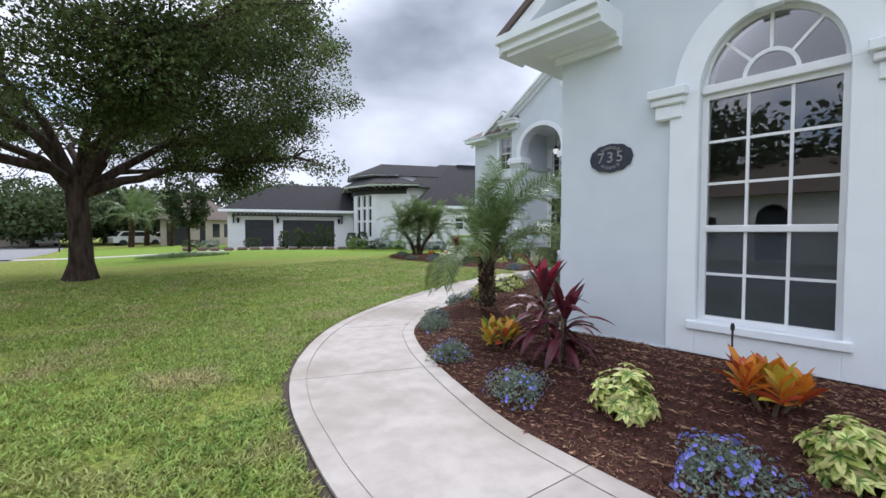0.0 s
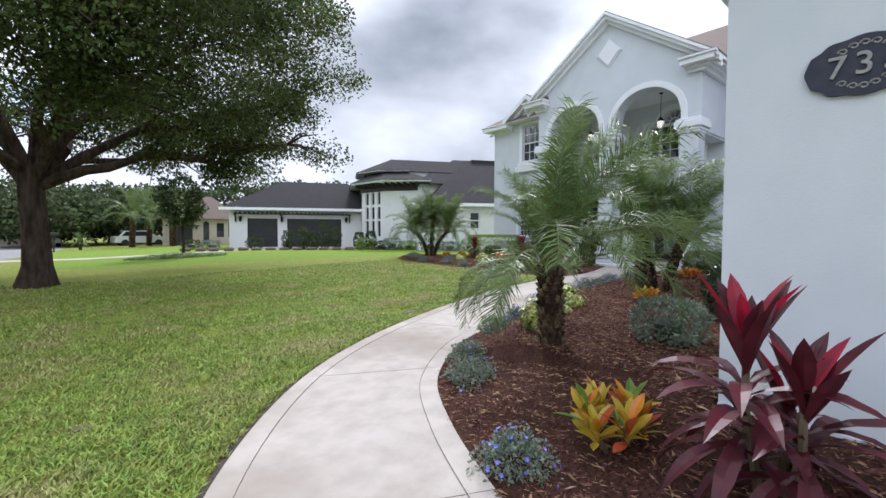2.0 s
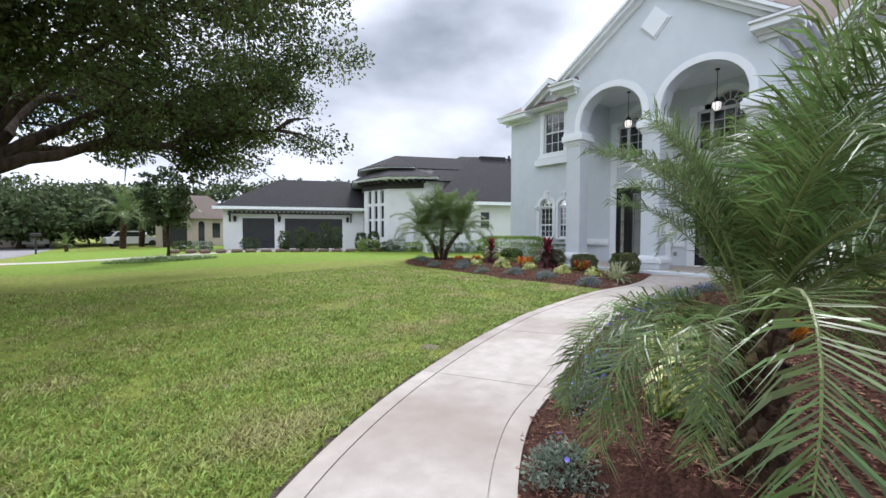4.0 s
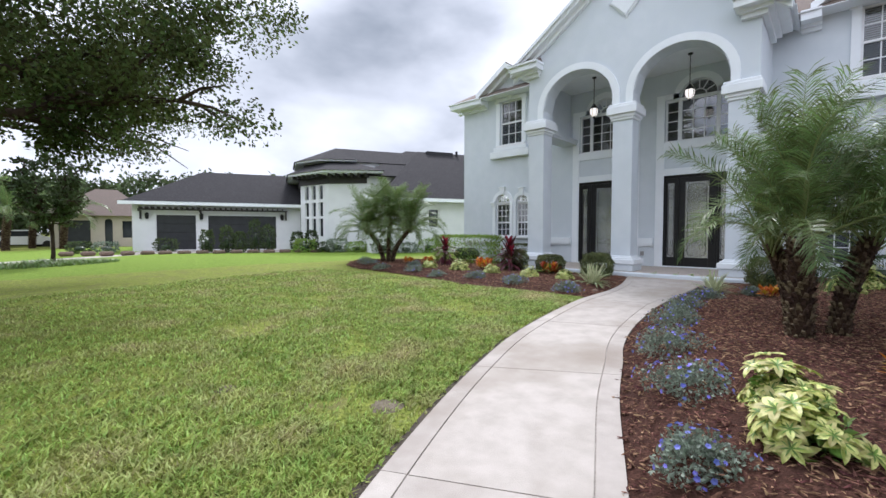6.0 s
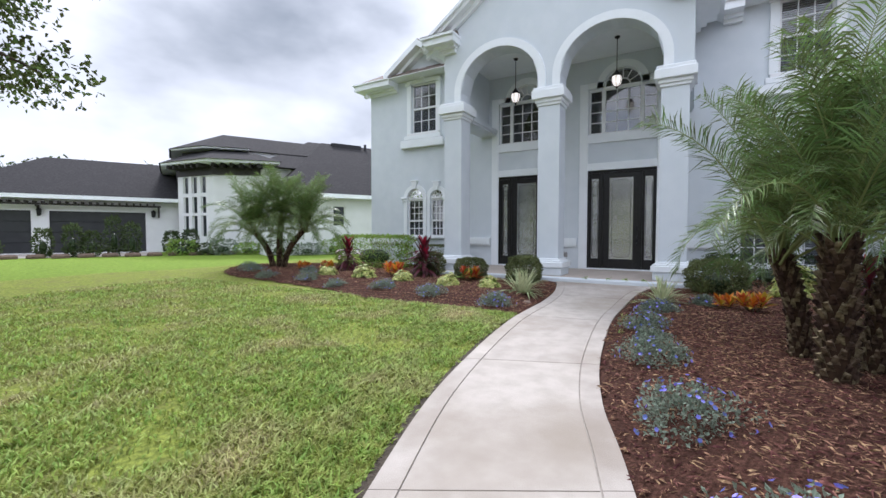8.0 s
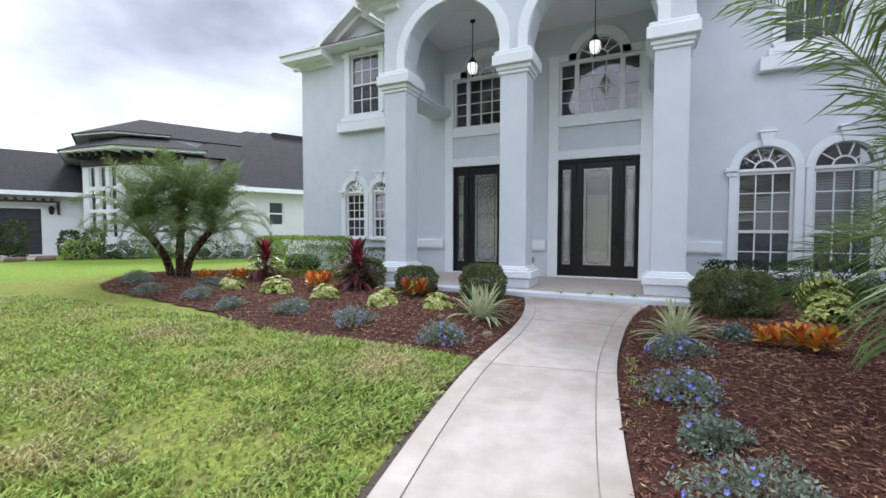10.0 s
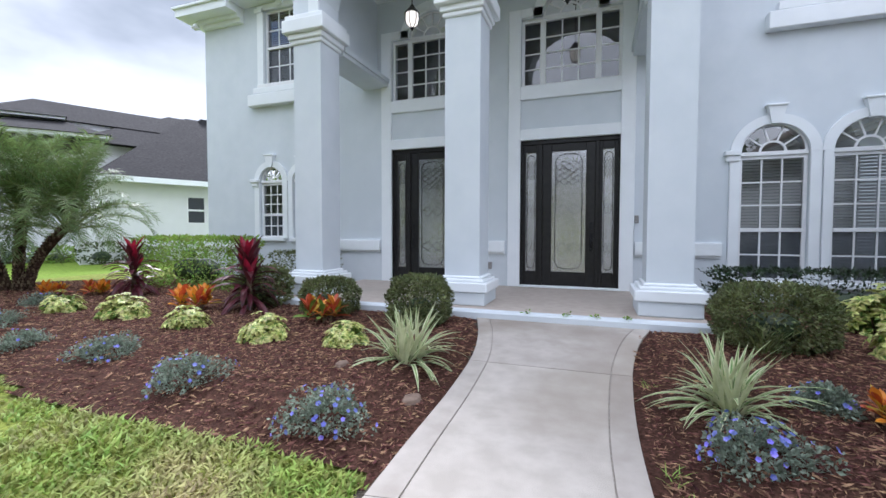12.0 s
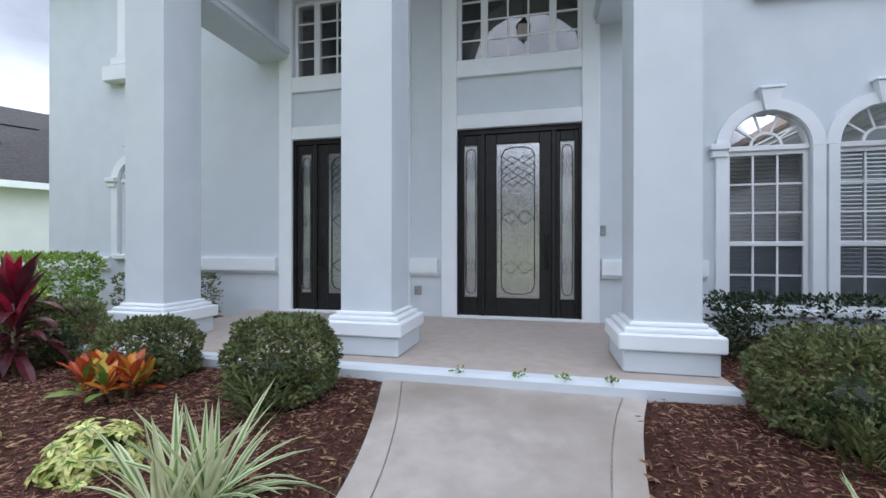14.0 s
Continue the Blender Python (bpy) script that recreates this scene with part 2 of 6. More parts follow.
CORDY = mat("burgundy_leaf", (0.045, 0.008, 0.014), 0.42, (0.11, 0.015, 0.028), 7, vary=0.4, island=True, translucent=0.2)
CORDY_P = mat("pink_red_leaf", (0.36, 0.012, 0.045), 0.42, (0.16, 0.01, 0.028), 7, vary=0.3, island=True, translucent=0.3)
SILVER = mat("grey_green_foliage", (0.14, 0.18, 0.13), 0.6, (0.25, 0.30, 0.23), 12, vary=0.4, island=True, translucent=0.2)
BLUE = mat("blue_petal", (0.15, 0.18, 0.66), 0.5, (0.30, 0.30, 0.80), 20, vary=0.35, island=True, translucent=0.25)
FLAX_G = mat("striped_leaf_green", (0.13, 0.21, 0.06), 0.45, (0.20, 0.29, 0.09), 10, vary=0.3, island=True, translucent=0.25)
FLAX_W = mat("striped_leaf_cream", (0.58, 0.60, 0.36), 0.45, (0.70, 0.71, 0.48), 10, vary=0.2, island=True, translucent=0.25)
STEM = mat("plant_stem", (0.10, 0.07, 0.045), 0.8, (0.16, 0.12, 0.07), 10)
BLINDS = mat("blind_slat", (0.46, 0.455, 0.44), 0.6, (0.52, 0.515, 0.50), 5)
# room darkness is put into this colour, so that the panes look dark
DARKROOM = mat("darkened_interior", (0.13, 0.125, 0.115), 0.9, (0.17, 0.165, 0.155), 2)
LAMPGLASS = glow("lit_lamp_glass", (1.0, 0.92, 0.82), 0.42)
PLATE = mat("plate_slate_blue", (0.030, 0.036, 0.055), 0.5, (0.045, 0.05, 0.07), 20, spec=0.3)
NICKEL = mat("worn_nickel", (0.36, 0.35, 0.34), 0.45, (0.26, 0.25, 0.25), 30, metal=0.4)
WHITEWALL = mat("white_wall_paint", (0.74, 0.75, 0.76), 0.8, (0.70, 0.71, 0.72), 2.0, 0.1, 60)
DARKDOOR = mat("charcoal_door", (0.022, 0.024, 0.028), 0.5, (0.030, 0.032, 0.036), 3)
DARKTRIM = mat("dark_timber", (0.02, 0.018, 0.017), 0.6, (0.035, 0.03, 0.028), 8)
TANWALL = mat("tan_wall_paint", (0.50, 0.44, 0.36), 0.85, (0.46, 0.40, 0.33), 2.0)
CARPAINT = mat("white_car_paint", (0.72, 0.73, 0.74), 0.25, (0.70, 0.71, 0.72), 3)
CARGLASS = mat("car_glass", (0.02, 0.025, 0.03), 0.08, (0.025, 0.03, 0.035), 3)
RUBBER = mat("rubber", (0.02, 0.02, 0.02), 0.8, (0.03, 0.03, 0.03), 20)
STONE = mat("bed_stone", (0.13, 0.085, 0.065), 0.9, (0.21, 0.15, 0.115), 14, 0.6, 30)


# ---- mesh tools ----
class Geo:
    """A growing mesh: corners, faces and the material slot of each face."""

    def __init__(self):
        self.v, self.f, self.s, self.slot = [], [], [], 0

    def add(self, verts, faces):
        o = len(self.v)
        self.v.extend(verts)
        self.f.extend(tuple(i + o for i in f) for f in faces)
        self.s.extend([self.slot] * len(faces))
        return self

    def hexa(self, p):
        """Eight corners: four below and four above, both counter-clockwise."""
        return self.add(p, [(3, 2, 1, 0), (4, 5, 6, 7), (0, 1, 5, 4), (1, 2, 6, 5), (2, 3, 7, 6), (3, 0, 4, 7)])

    def box(self, x0, x1, y0, y1, z0, z1):
        x0, x1, y0, y1, z0, z1 = min(x0, x1), max(x0, x1), min(y0, y1), max(y0, y1), min(z0, z1), max(z0, z1)
        return self.hexa([(x0, y0, z0), (x1, y0, z0), (x1, y1, z0), (x0, y1, z0), (x0, y0, z1), (x1, y0, z1), (x1, y1, z1), (x0, y1, z1)])

    def rbox(self, x0, x1, y0, y1, z0, z1, r=0.01):
        """A box with chamfered edges."""
        c = [(x0 + x1) / 2, (y0 + y1) / 2, (z0 + z1) / 2]
        h = [abs(x1 - x0) / 2, abs(y1 - y0) / 2, abs(z1 - z0) / 2]
        r = min(r, min(h) * 0.9)
        bm = bmesh.new()
        bmesh.ops.create_cube(bm, size=1)
        for w in bm.verts:
            w.co = Vector([c[i] + 2 * w.co[i] * h[i] for i in range(3)])
        bmesh.ops.bevel(bm, geom=bm.edges[:], offset=r, segments=1, affect="EDGES")
        bm.verts.index_update()
        self.add([tuple(w.co) for w in bm.verts], [tuple(w.index for w in f.verts) for f in bm.faces])
        bm.free()
        return self

    def prism(self, poly, lift):
        """A polygon pushed along a vector."""
        n = len(poly)
        up = [tuple(Vector(p) + Vector(lift)) for p in poly]
        return self.add(list(poly) + up, [tuple(range(n))[::-1], tuple(range(n, 2 * n))] + [(i, (i + 1) % n, n + (i + 1) % n, n + i) for i in range(n)])

    def tube(self, pts, radii, n=8, cap=True):
        pts = [Vector(p) for p in pts]
        rings, ref = [], Vector((0.31, 0.17, 0.93))
        for i, p in enumerate(pts):
            d = (pts[min(i + 1, len(pts) - 1)] - pts[max(i - 1, 0)]).normalized()
            a = d.cross(ref)
            if a.length < 0.05:
                a = d.cross(Vector((1, 0, 0)))
            a.normalize()
            b = d.cross(a)
            r = radii[i] if isinstance(radii, (list, tuple)) else radii
            rings.append([tuple(p + a * (r * math.cos(6.28319 * k / n)) + b * (r * math.sin(6.28319 * k / n))) for k in range(n)])
        faces = [(i * n + k, i * n + (k + 1) % n, (i + 1) * n + (k + 1) % n, (i + 1) * n + k) for i in range(len(pts) - 1) for k in range(n)]
        if cap:
            faces += [tuple(range(n))[::-1], tuple(range((len(pts) - 1) * n, len(pts) * n))]
        return self.add([q for r in rings for q in r], faces)

    def lathe(self, c, profile, n=16):
        """Profile of (radius, height) turned round the upright through c."""
        vs = [(c[0] + r * math.cos(6.28319 * k / n), c[1] + r * math.sin(6.28319 * k / n), c[2] + z) for r, z in profile for k in range(n)]
        m = len(profile)
        fs = [(i * n + k, i * n + (k + 1) % n, (i + 1) * n + (k + 1) % n, (i + 1) * n + k) for i in range(m - 1) for k in range(n)]
        return self.add(vs, fs + [tuple(range(n))[::-1], tuple(range((m - 1) * n, m * n))])

    def mesh(self, name, mats):
        me = bpy.data.meshes.new(name)
        me.from_pydata(self.v, [], self.f)
        for m in mats if isinstance(mats, (list, tuple)) else [mats]:
            me.materials.append(m)
        if any(self.s):
            me.polygons.foreach_set("material_index", self.s)
        me.validate()
        me.update()
        return me


def weld(g):
    """Join touching pieces of one wall into one skin and drop the faces inside it."""
    index, verts, remap = {}, [], []
    for p in g.v:
        k = tuple(round(c, 3) for c in p)
        if k not in index:
            index[k] = len(verts)
            verts.append(p)
        remap.append(index[k])
    faces = [tuple(remap[i] for i in f) for f in g.f]
    count = {}
    for f in faces:
        count[frozenset(f)] = count.get(frozenset(f), 0) + 1
    g.v, g.f = verts, [f for f in faces if count[frozenset(f)] == 1 and len(set(f)) > 2]
    g.s = [0] * len(g.f)
    return g


def part(name, geo, material, parent=None, label=""):
    """One mesh object, under a thing or a part where one is given."""
    ob = new(name, geo if isinstance(geo, bpy.types.Mesh) else geo.mesh(name, material))
    if parent:
        ob.parent = parent
        ob.matrix_parent_inverse = whole(parent).inverted()
    return tagged(ob, label)


def whole(ob):
    m = ob.matrix_basis.copy()
    if ob.parent:
        m = whole(ob.parent) @ ob.matrix_parent_inverse @ m
    return m


def thing(name, at, label, category, group="", kind=""):
    e = new(name)
    e.empty_display_size = 0.2
    e.location = at
    return tagged(e, label, category, group, kind)


def smooth(t):
    t = min(1, max(0, t))
    return t * t * (3 - 2 * t)


def curve(points, n):
    """Catmull-Rom through the points, at n even steps."""
    P = [Vector(p) for p in points]
    P = [2 * P[0] - P[1]] + P + [2 * P[-1] - P[-2]]
    fine = []
    for i in range(1, len(P) - 2):
        for k in range(24):
            t = k / 24
            a, b, c, d = P[i - 1], P[i], P[i + 1], P[i + 2]
            fine.append(0.5 * (2 * b + (c - a) * t + (2 * a - 5 * b + 4 * c - d) * t * t + (3 * b - a - 3 * c + d) * t ** 3))
    fine.append(P[-2])
    s = [0]
    for a, b in zip(fine, fine[1:]):
        s.append(s[-1] + (b - a).length)
    out, j = [], 0
    for k in range(n):
        w = s[-1] * k / (n - 1)
        while j < len(fine) - 2 and s[j + 1] < w:
            j += 1
        u = (w - s[j]) / max(1e-6, s[j + 1] - s[j])
        out.append(fine[j].lerp(fine[j + 1], min(1, u)))
    return out


# ---- the lie of the land ----
def slope(x):
    return -0.25 + 0.25 * min(1, max(0, (x - 1.5) / 8.5)) + 0.11 * smooth((x - 11.2) / 2.1)


LEFT_EDGE = curve([(0.70, -2.6), (0.85, -0.5), (0.93, 0.9), (1.03, 1.97), (1.16, 2.67), (1.35, 3.39), (1.72, 4.22), (2.35, 5.08), (3.10, 5.78), (4.13, 6.42), (5.38, 6.98), (6.5, 7.38), (7.44, 7.65),
                   (8.6, 7.86), (9.63, 7.99), (10.5, 8.05), (11.6, 8.09), (12.25, 8.13), (12.85, 8.25), (13.50, 8.44)], 150)
RIGHT_EDGE = curve([(2.02, -2.6), (2.15, -0.5), (2.21, 0.5), (2.27, 1.34), (2.34, 1.85), (2.49, 2.36), (2.76, 3.10), (3.13, 3.92), (3.62, 4.65), (4.45, 5.28), (5.29, 5.62), (6.34, 6.04), (7.2, 6.32),
                    (7.8, 6.52), (8.69, 6.70), (10.0, 6.84), (11.0, 6.89), (12.0, 6.86), (12.6, 6.79), (13.1, 6.69), (13.50, 6.58)], 150)


def near_edge(x, y, edge):
    return min((p.x - x) ** 2 + (p.y - y) ** 2 for p in edge) ** 0.5


def beside(x, y, edge):
    """Over nought to the left of the edge, seen along the walk."""
    k = min(range(len(edge)), key=lambda i: (edge[i].x - x) ** 2 + (edge[i].y - y) ** 2)
    k = max(1, min(len(edge) - 2, k))
    t = edge[k + 1] - edge[k - 1]
    return t.x * (y - edge[k].y) - t.y * (x - edge[k].x)


def on_walk(x, y):
    return beside(x, y, RIGHT_EDGE) > 0 and beside(x, y, LEFT_EDGE) < 0


def bed_z(x, y):
    """The mulch rises from the walk's edge."""
    if on_walk(x, y):
        return slope(x) - 0.03
    d = min(near_edge(x, y, RIGHT_EDGE), near_edge(x, y, LEFT_EDGE))
    top = 0.10 if y < 7.5 else 0.05
    low = slope(x) - 0.01
    return low + (max(top, min(0.12, slope(x) + 0.05)) - low) * smooth(d / (1.6 if x < 4.2 else 0.8)) + 0.012 * noise.noise((x * 3, y * 3, 0))


# ---- ground ----
def ground_z(x, y):
    """Level with the walk; flat again beyond the house."""
    return slope(x) - 0.035 - 0.11 * smooth((x - 11.2) / 2.1) * smooth((y - 18.5) / 1.5)


def sheet(name, xs, ys, zf, material, label, category):
    g = Geo()
    nx, ny = len(xs), len(ys)
    g.add([(x, y, zf(x, y)) for y in ys for x in xs], [(j * nx + i, j * nx + i + 1, (j + 1) * nx + i + 1, (j + 1) * nx + i) for j in range(ny - 1) for i in range(nx - 1)])
    ob = part(name, g, material)
    for p in ob.data.polygons:
        p.use_smooth = True
    return tagged(ob, label, category, kind="structure")


XS = [-900, -400, -150, -60, -30, -15] + [-10 + 0.5 * i for i in range(61)] + [24, 30, 45, 80, 160, 400, 900]
YS = [-900, -300, -100, -40, -20] + [-10 + 0.5 * i for i in range(81)] + [35, 42, 55, 80, 140, 300, 900]
sheet("ground", XS, YS, ground_z, LAWN, "mown green lawn with dry yellowish patches", "lawn")

# the neighbouring lawn, greener, from an irregular line across the grass
NEXT = curve([(-0.3, 23.3), (0.9, 22.8), (2.3, 22.0), (8.0, 20.5), (12.9, 19.5), (16, 18.8), (22, 18.2), (34, 18.0)], 78)
nl, rows_ = Geo(), 12
for p in NEXT:
    for k in range(rows_):
        y = p.y + 0.25 * noise.noise((p.x * 1.3, 0, 5)) + (46 - p.y) * (k / (rows_ - 1)) ** 1.5
        nl.v.append((p.x, y, ground_z(p.x, y) + (0.012 if k else -0.004)))
nl.f = [(i * rows_ + k, (i + 1) * rows_ + k, (i + 1) * rows_ + k + 1, i * rows_ + k + 1) for i in range(len(NEXT) - 1) for k in range(rows_ - 1)]
nl.s = [0] * len(nl.f)
tagged(part("ground_lush_lawn", nl, FARLAWN), "lush bright green lawn of the neighbouring house", "lawn", kind="structure")

road = Geo()
RP = curve([(-9, -60), (-8.8, -10), (-8.0, 15), (-6.0, 32), (-4.7, 42), (-4.4, 60), (-8, 88), (-26, 135)], 60)
for a, b in zip(RP, RP[1:]):
    d = (b - a).normalized().to_3d().cross(Vector((0, 0, 1)))
    d = Vector((d.x, d.y)) * 4.2
    z = -0.27
    road.hexa([(*(a - d), z - 0.1), (*(a + d), z - 0.1), (*(b + d), z - 0.1), (*(b - d), z - 0.1), (*(a - d), z), (*(a + d), z), (*(b + d), z), (*(b - d), z)])
tagged(part("road", road, ASPHALT), "pale grey asphalt street curving past the lawns", "road", kind="structure")
sw = Geo()
SP = curve([(-3.6, 30.0), (1, 30.6), (5, 31.4), (9, 32.3)], 14)
for a, b in zip(SP, SP[1:]):
    za, zb = slope(a.x) - 0.02, slope(b.x) - 0.02
    sw.hexa([(a.x, a.y - 0.7, za - 0.1), (b.x, b.y - 0.7, zb - 0.1), (b.x, b.y + 0.7, zb - 0.1), (a.x, a.y + 0.7, za - 0.1),
             (a.x, a.y - 0.7, za), (b.x, b.y - 0.7, zb), (b.x, b.y + 0.7, zb), (a.x, a.y + 0.7, za)])
tagged(part("pavement", sw, CONCRETE), "pale concrete footpath across the neighbouring lawn", "pavement", kind="structure")

# front walk: base, two border bands and slabs between the joints
walkway = thing("front_walkway", (2, 0, 0), "curving pale concrete garden walk with tooled border bands", "walkway", kind="structure")
N = len(LEFT_EDGE)
BAND, GAP = 0.15, 0.0045


def resample(edge, i0, i1, n):
    """n points along an edge between two stations."""
    out = []
    for k in range(n):
        f = i0 + (i1 - i0) * k / (n - 1)
        i = min(int(f), N - 2)
        out.append(edge[i].lerp(edge[i + 1], f - i))
    return out


def strip(lefts, rights, f0, f1, top, bottom, trim=0.0):
    """Part of the walk between two rows of edge points and two fractions of its width."""
    n, vs = len(lefts), []
    for i in range(n):
        w = (rights[i] - lefts[i]).length
        for f in (f0(w), f1(w)):
            p = lefts[i].lerp(rights[i], f)
            if trim and i in (0, n - 1):
                j = 1 if i == 0 else n - 2
                p = p + (lefts[j].lerp(rights[j], f) - p).normalized() * trim
            vs += [(p.x, p.y, slope(p.x) + bottom), (p.x, p.y, slope(p.x) + top)]
    fs = []
    for k in range(n - 1):
        a, b = 4 * k, 4 * (k + 1)
        fs += [(a + 1, a + 3, b + 3, b + 1), (a, a + 1, b + 1, b), (a + 3, a + 2, b + 2, b + 3)]
    fs += [(0, 2, 3, 1), (4 * n - 4, 4 * n - 3, 4 * n - 1, 4 * n - 2)]
    return Geo().add(vs, fs)


part("joint_bed", strip(LEFT_EDGE, RIGHT_EDGE, lambda w: 0.004, lambda w: 0.996, -0.008, -0.10), GROOVE, walkway, "dusty grey grooves between the slabs")


def station(edge, x, y):
    return min(range(N), key=lambda i: (edge[i] - Vector((x, y))).length)


# joints: where they meet the lawn side and the bed side
JOINTS = [(0, 0)] + [(station(LEFT_EDGE, a, b), station(RIGHT_EDGE, c, d)) for a, b, c, d in (
    (0.84, -0.6, 2.13, -0.7), (0.97, 1.42, 2.25, 1.30), (1.54, 3.80, 2.68, 3.22), (2.75, 5.48, 3.78, 4.80), (4.60, 6.64, 5.15, 5.56), (6.33, 7.32, 6.82, 6.20),
    (8.25, 7.80, 8.58, 6.68), (10.24, 8.03, 10.34, 6.86), (12.09, 8.11, 12.10, 6.85))] + [(N - 1, N - 1)]
for (la, ra), (lb, rb) in zip(JOINTS, JOINTS[1:]):
    n = max(lb - la, rb - ra) + 1
    lefts, rights = resample(LEFT_EDGE, la, lb, n), resample(RIGHT_EDGE, ra, rb, n)
    part("slab", strip(lefts, rights, lambda w: (BAND + GAP) / w, lambda w: 1 - (BAND + GAP) / w, 0.0, -0.09, 0.005), CONCRETE, walkway)
    part("border_band", strip(lefts, rights, lambda w: 0, lambda w: (BAND - GAP) / w, 0.002, -0.09, 0.003), CONCRETE, walkway)
    part("border_band", strip(lefts, rights, lambda w: 1 - (BAND - GAP) / w, lambda w: 1, 0.002, -0.09, 0.003), CONCRETE, walkway)

# soil trench between lawn and walk
tr = Geo()
for i in range(N - 1):
    a, b = LEFT_EDGE[i], LEFT_EDGE[i + 1]
    d = Vector((-(b - a).y, (b - a).x)).normalized()
    wa, wb = 0.07 + 0.05 * noise.noise((i * 0.37, 0, 3)), 0.07 + 0.05 * noise.noise((i * 0.37 + 0.37, 0, 3))
    tr.add([(a.x, a.y, slope(a.x) - 0.02), (b.x, b.y, slope(b.x) - 0.02), (b.x + d.x * wb, b.y + d.y * wb, slope(b.x) - 0.028), (a.x + d.x * wa, a.y + d.y * wa, slope(a.x) - 0.028)], [(0, 1, 2, 3)])
tagged(part("trim_soil_edge", tr, SOIL), "dark cut soil edge between lawn and walk", "lawn edging", kind="structure")

BED_OUT = curve([(10.32, 8.06), (10.42, 8.9), (10.37, 9.9), (10.48, 11.2), (10.85, 12.4), (11.12, 14.0), (11.5, 16.5), (12.1, 17.6), (13.2, 18.2), (14.3, 17.4), (15.2, 16.4), (15.9, 15.9)], 60)


def inside_left_bed(x, y):
    if not 9.9 < x < 16 or y < 8:
        return False
    poly = [(p.x, p.y) for p in BED_OUT] + [(16.0, 15.9), (16.0, 8.6), (13.5, 8.44)] + [(p.x, p.y) for p in LEFT_EDGE[::-1] if p.x > 10.32]
    hit = False
    for (xa, ya), (xb, yb) in zip(poly, poly[1:] + poly[:1]):
        if (ya > y) != (yb > y) and x < (xb - xa) * (y - ya) / (yb - ya) + xa:
            hit = not hit
    return hit


def inside_right_bed(x, y):
    if x < 1.9 or x > 16 or y > 7 or y < -3:
        return False
    if y < 2.6 and x > 4.03:
        return False
    if x > 13.55 and y > 6.1:
        return False
    return beside(x, y, RIGHT_EDGE) < 0


def left_bed_z(x, y):
    if x < 13.5 and on_walk(x, y):
        return slope(x) - 0.03
    d = min(near_edge(x, y, BED_OUT), near_edge(x, y, LEFT_EDGE))
    return min(slope(x) - 0.02 + 0.11 * smooth(d / 0.7), 0.10) + 0.012 * noise.noise((x * 3, y * 3, 0))


def bed_mesh(name, x0, x1, y0, y1, inside, zf, label):
    step, g, idx = 0.12, Geo(), {}
    nx, ny = int((x1 - x0) / step), int((y1 - y0) / step)
    mid = {(i, j) for i in range(nx) for j in range(ny) if inside(x0 + (i + 0.5) * step, y0 + (j + 0.5) * step)}
    walk_side = {(i + a, j + b) for i, j in mid for a in (-1, 0, 1) for b in (-1, 0, 1)}
    ins = mid | {(i, j) for i, j in walk_side - mid if x0 + i * step < 13.4 and on_walk(x0 + (i + 0.5) * step, y0 + (j + 0.5) * step)}
    for i, j in ins:
        q = []
        for a, b in ((i, j), (i + 1, j), (i + 1, j + 1), (i, j + 1)):
            if (a, b) not in idx:
                x, y = x0 + a * step, y0 + b * step
                idx[(a, b)] = len(g.v)
                g.v.append((x, y, zf(x, y)))
            q.append(idx[(a, b)])
        g.f.append(tuple(q))
        g.s.append(0)
    ob = part(name, g, MULCH)
    for p in ob.data.polygons:
        p.use_smooth = True
    tagged(ob, label, "mulch bed", kind="structure")
    return [(x0 + (i + 0.5) * step, y0 + (j + 0.5) * step) for i, j in sorted(mid)]


cells_r = bed_mesh("mulch_bed_1", 1.9, 16.0, -3, 7.1, inside_right_bed, bed_z, "dark brown shredded bark mulch bed beside the walk")
cells_l = bed_mesh("mulch_bed_2", 9.9, 16.0, 8.0, 18.3, inside_left_bed, left_bed_z, "dark brown shredded bark mulch bed before the house")

# ---- the house ----
house = thing("house", (16, 8.6, 0), "two-storey white stucco house with twin-arched entrance portico", "house")


def wall_panel(g, u0, u1, z0, ztop, openings, place, d0, d1):
    """An upright wall from u0 to u1, with openings (u0, u1, bottom, top(u)) cut through from depth d0 to d1."""
    cuts = {u0, u1}
    for a, b, zb, top in openings:
        for k in range(17):
            cuts.add(a + (b - a) * k / 16)
    us = sorted(c for c in cuts if u0 <= c <= u1)
    us = [us[0]] + [b for a, b in zip(us, us[1:]) if b - a > 1e-4]
    zt = ztop if callable(ztop) else (lambda u: ztop)
    for a, b in zip(us, us[1:]):
        m = (a + b) / 2
        live = sorted([o for o in openings if o[0] < m < o[1]], key=lambda o: o[2] if not callable(o[2]) else o[2](m))
        lo_a = lo_b = z0
        for o in live + [None]:
            e = 1e-5
            ha, hb = (o[2], o[2]) if o else (zt(a), zt(b))
            if ha - lo_a > 1e-3 or hb - lo_b > 1e-3:
                q = [place(u, z, d) for (u, z, d) in ((a, lo_a, d0), (b, lo_b, d0), (b, lo_b, d1), (a, lo_a, d1), (a, ha, d0), (b, hb, d0), (b, hb, d1), (a, ha, d1))]
                g.hexa(q)
            if o:
                lo_a, lo_b = o[3](a + e), o[3](b - e)


def flat(z):
    return lambda u: z


def arch(c, r, spring, rise=None):
    return lambda u: spring + (rise or r) * math.sqrt(max(0, 1 - ((u - c) / r) ** 2))


def arch_over(c, r, spring, flat_top, rise):
    """A flat head with a fan light raised over its middle."""
    return lambda u: flat_top + (rise * math.sqrt(max(0, 1 - ((u - c) / r) ** 2)) if abs(u - c) < r else 0)


def face_x(x):
    return lambda u, z, d: (x + d, u, z)


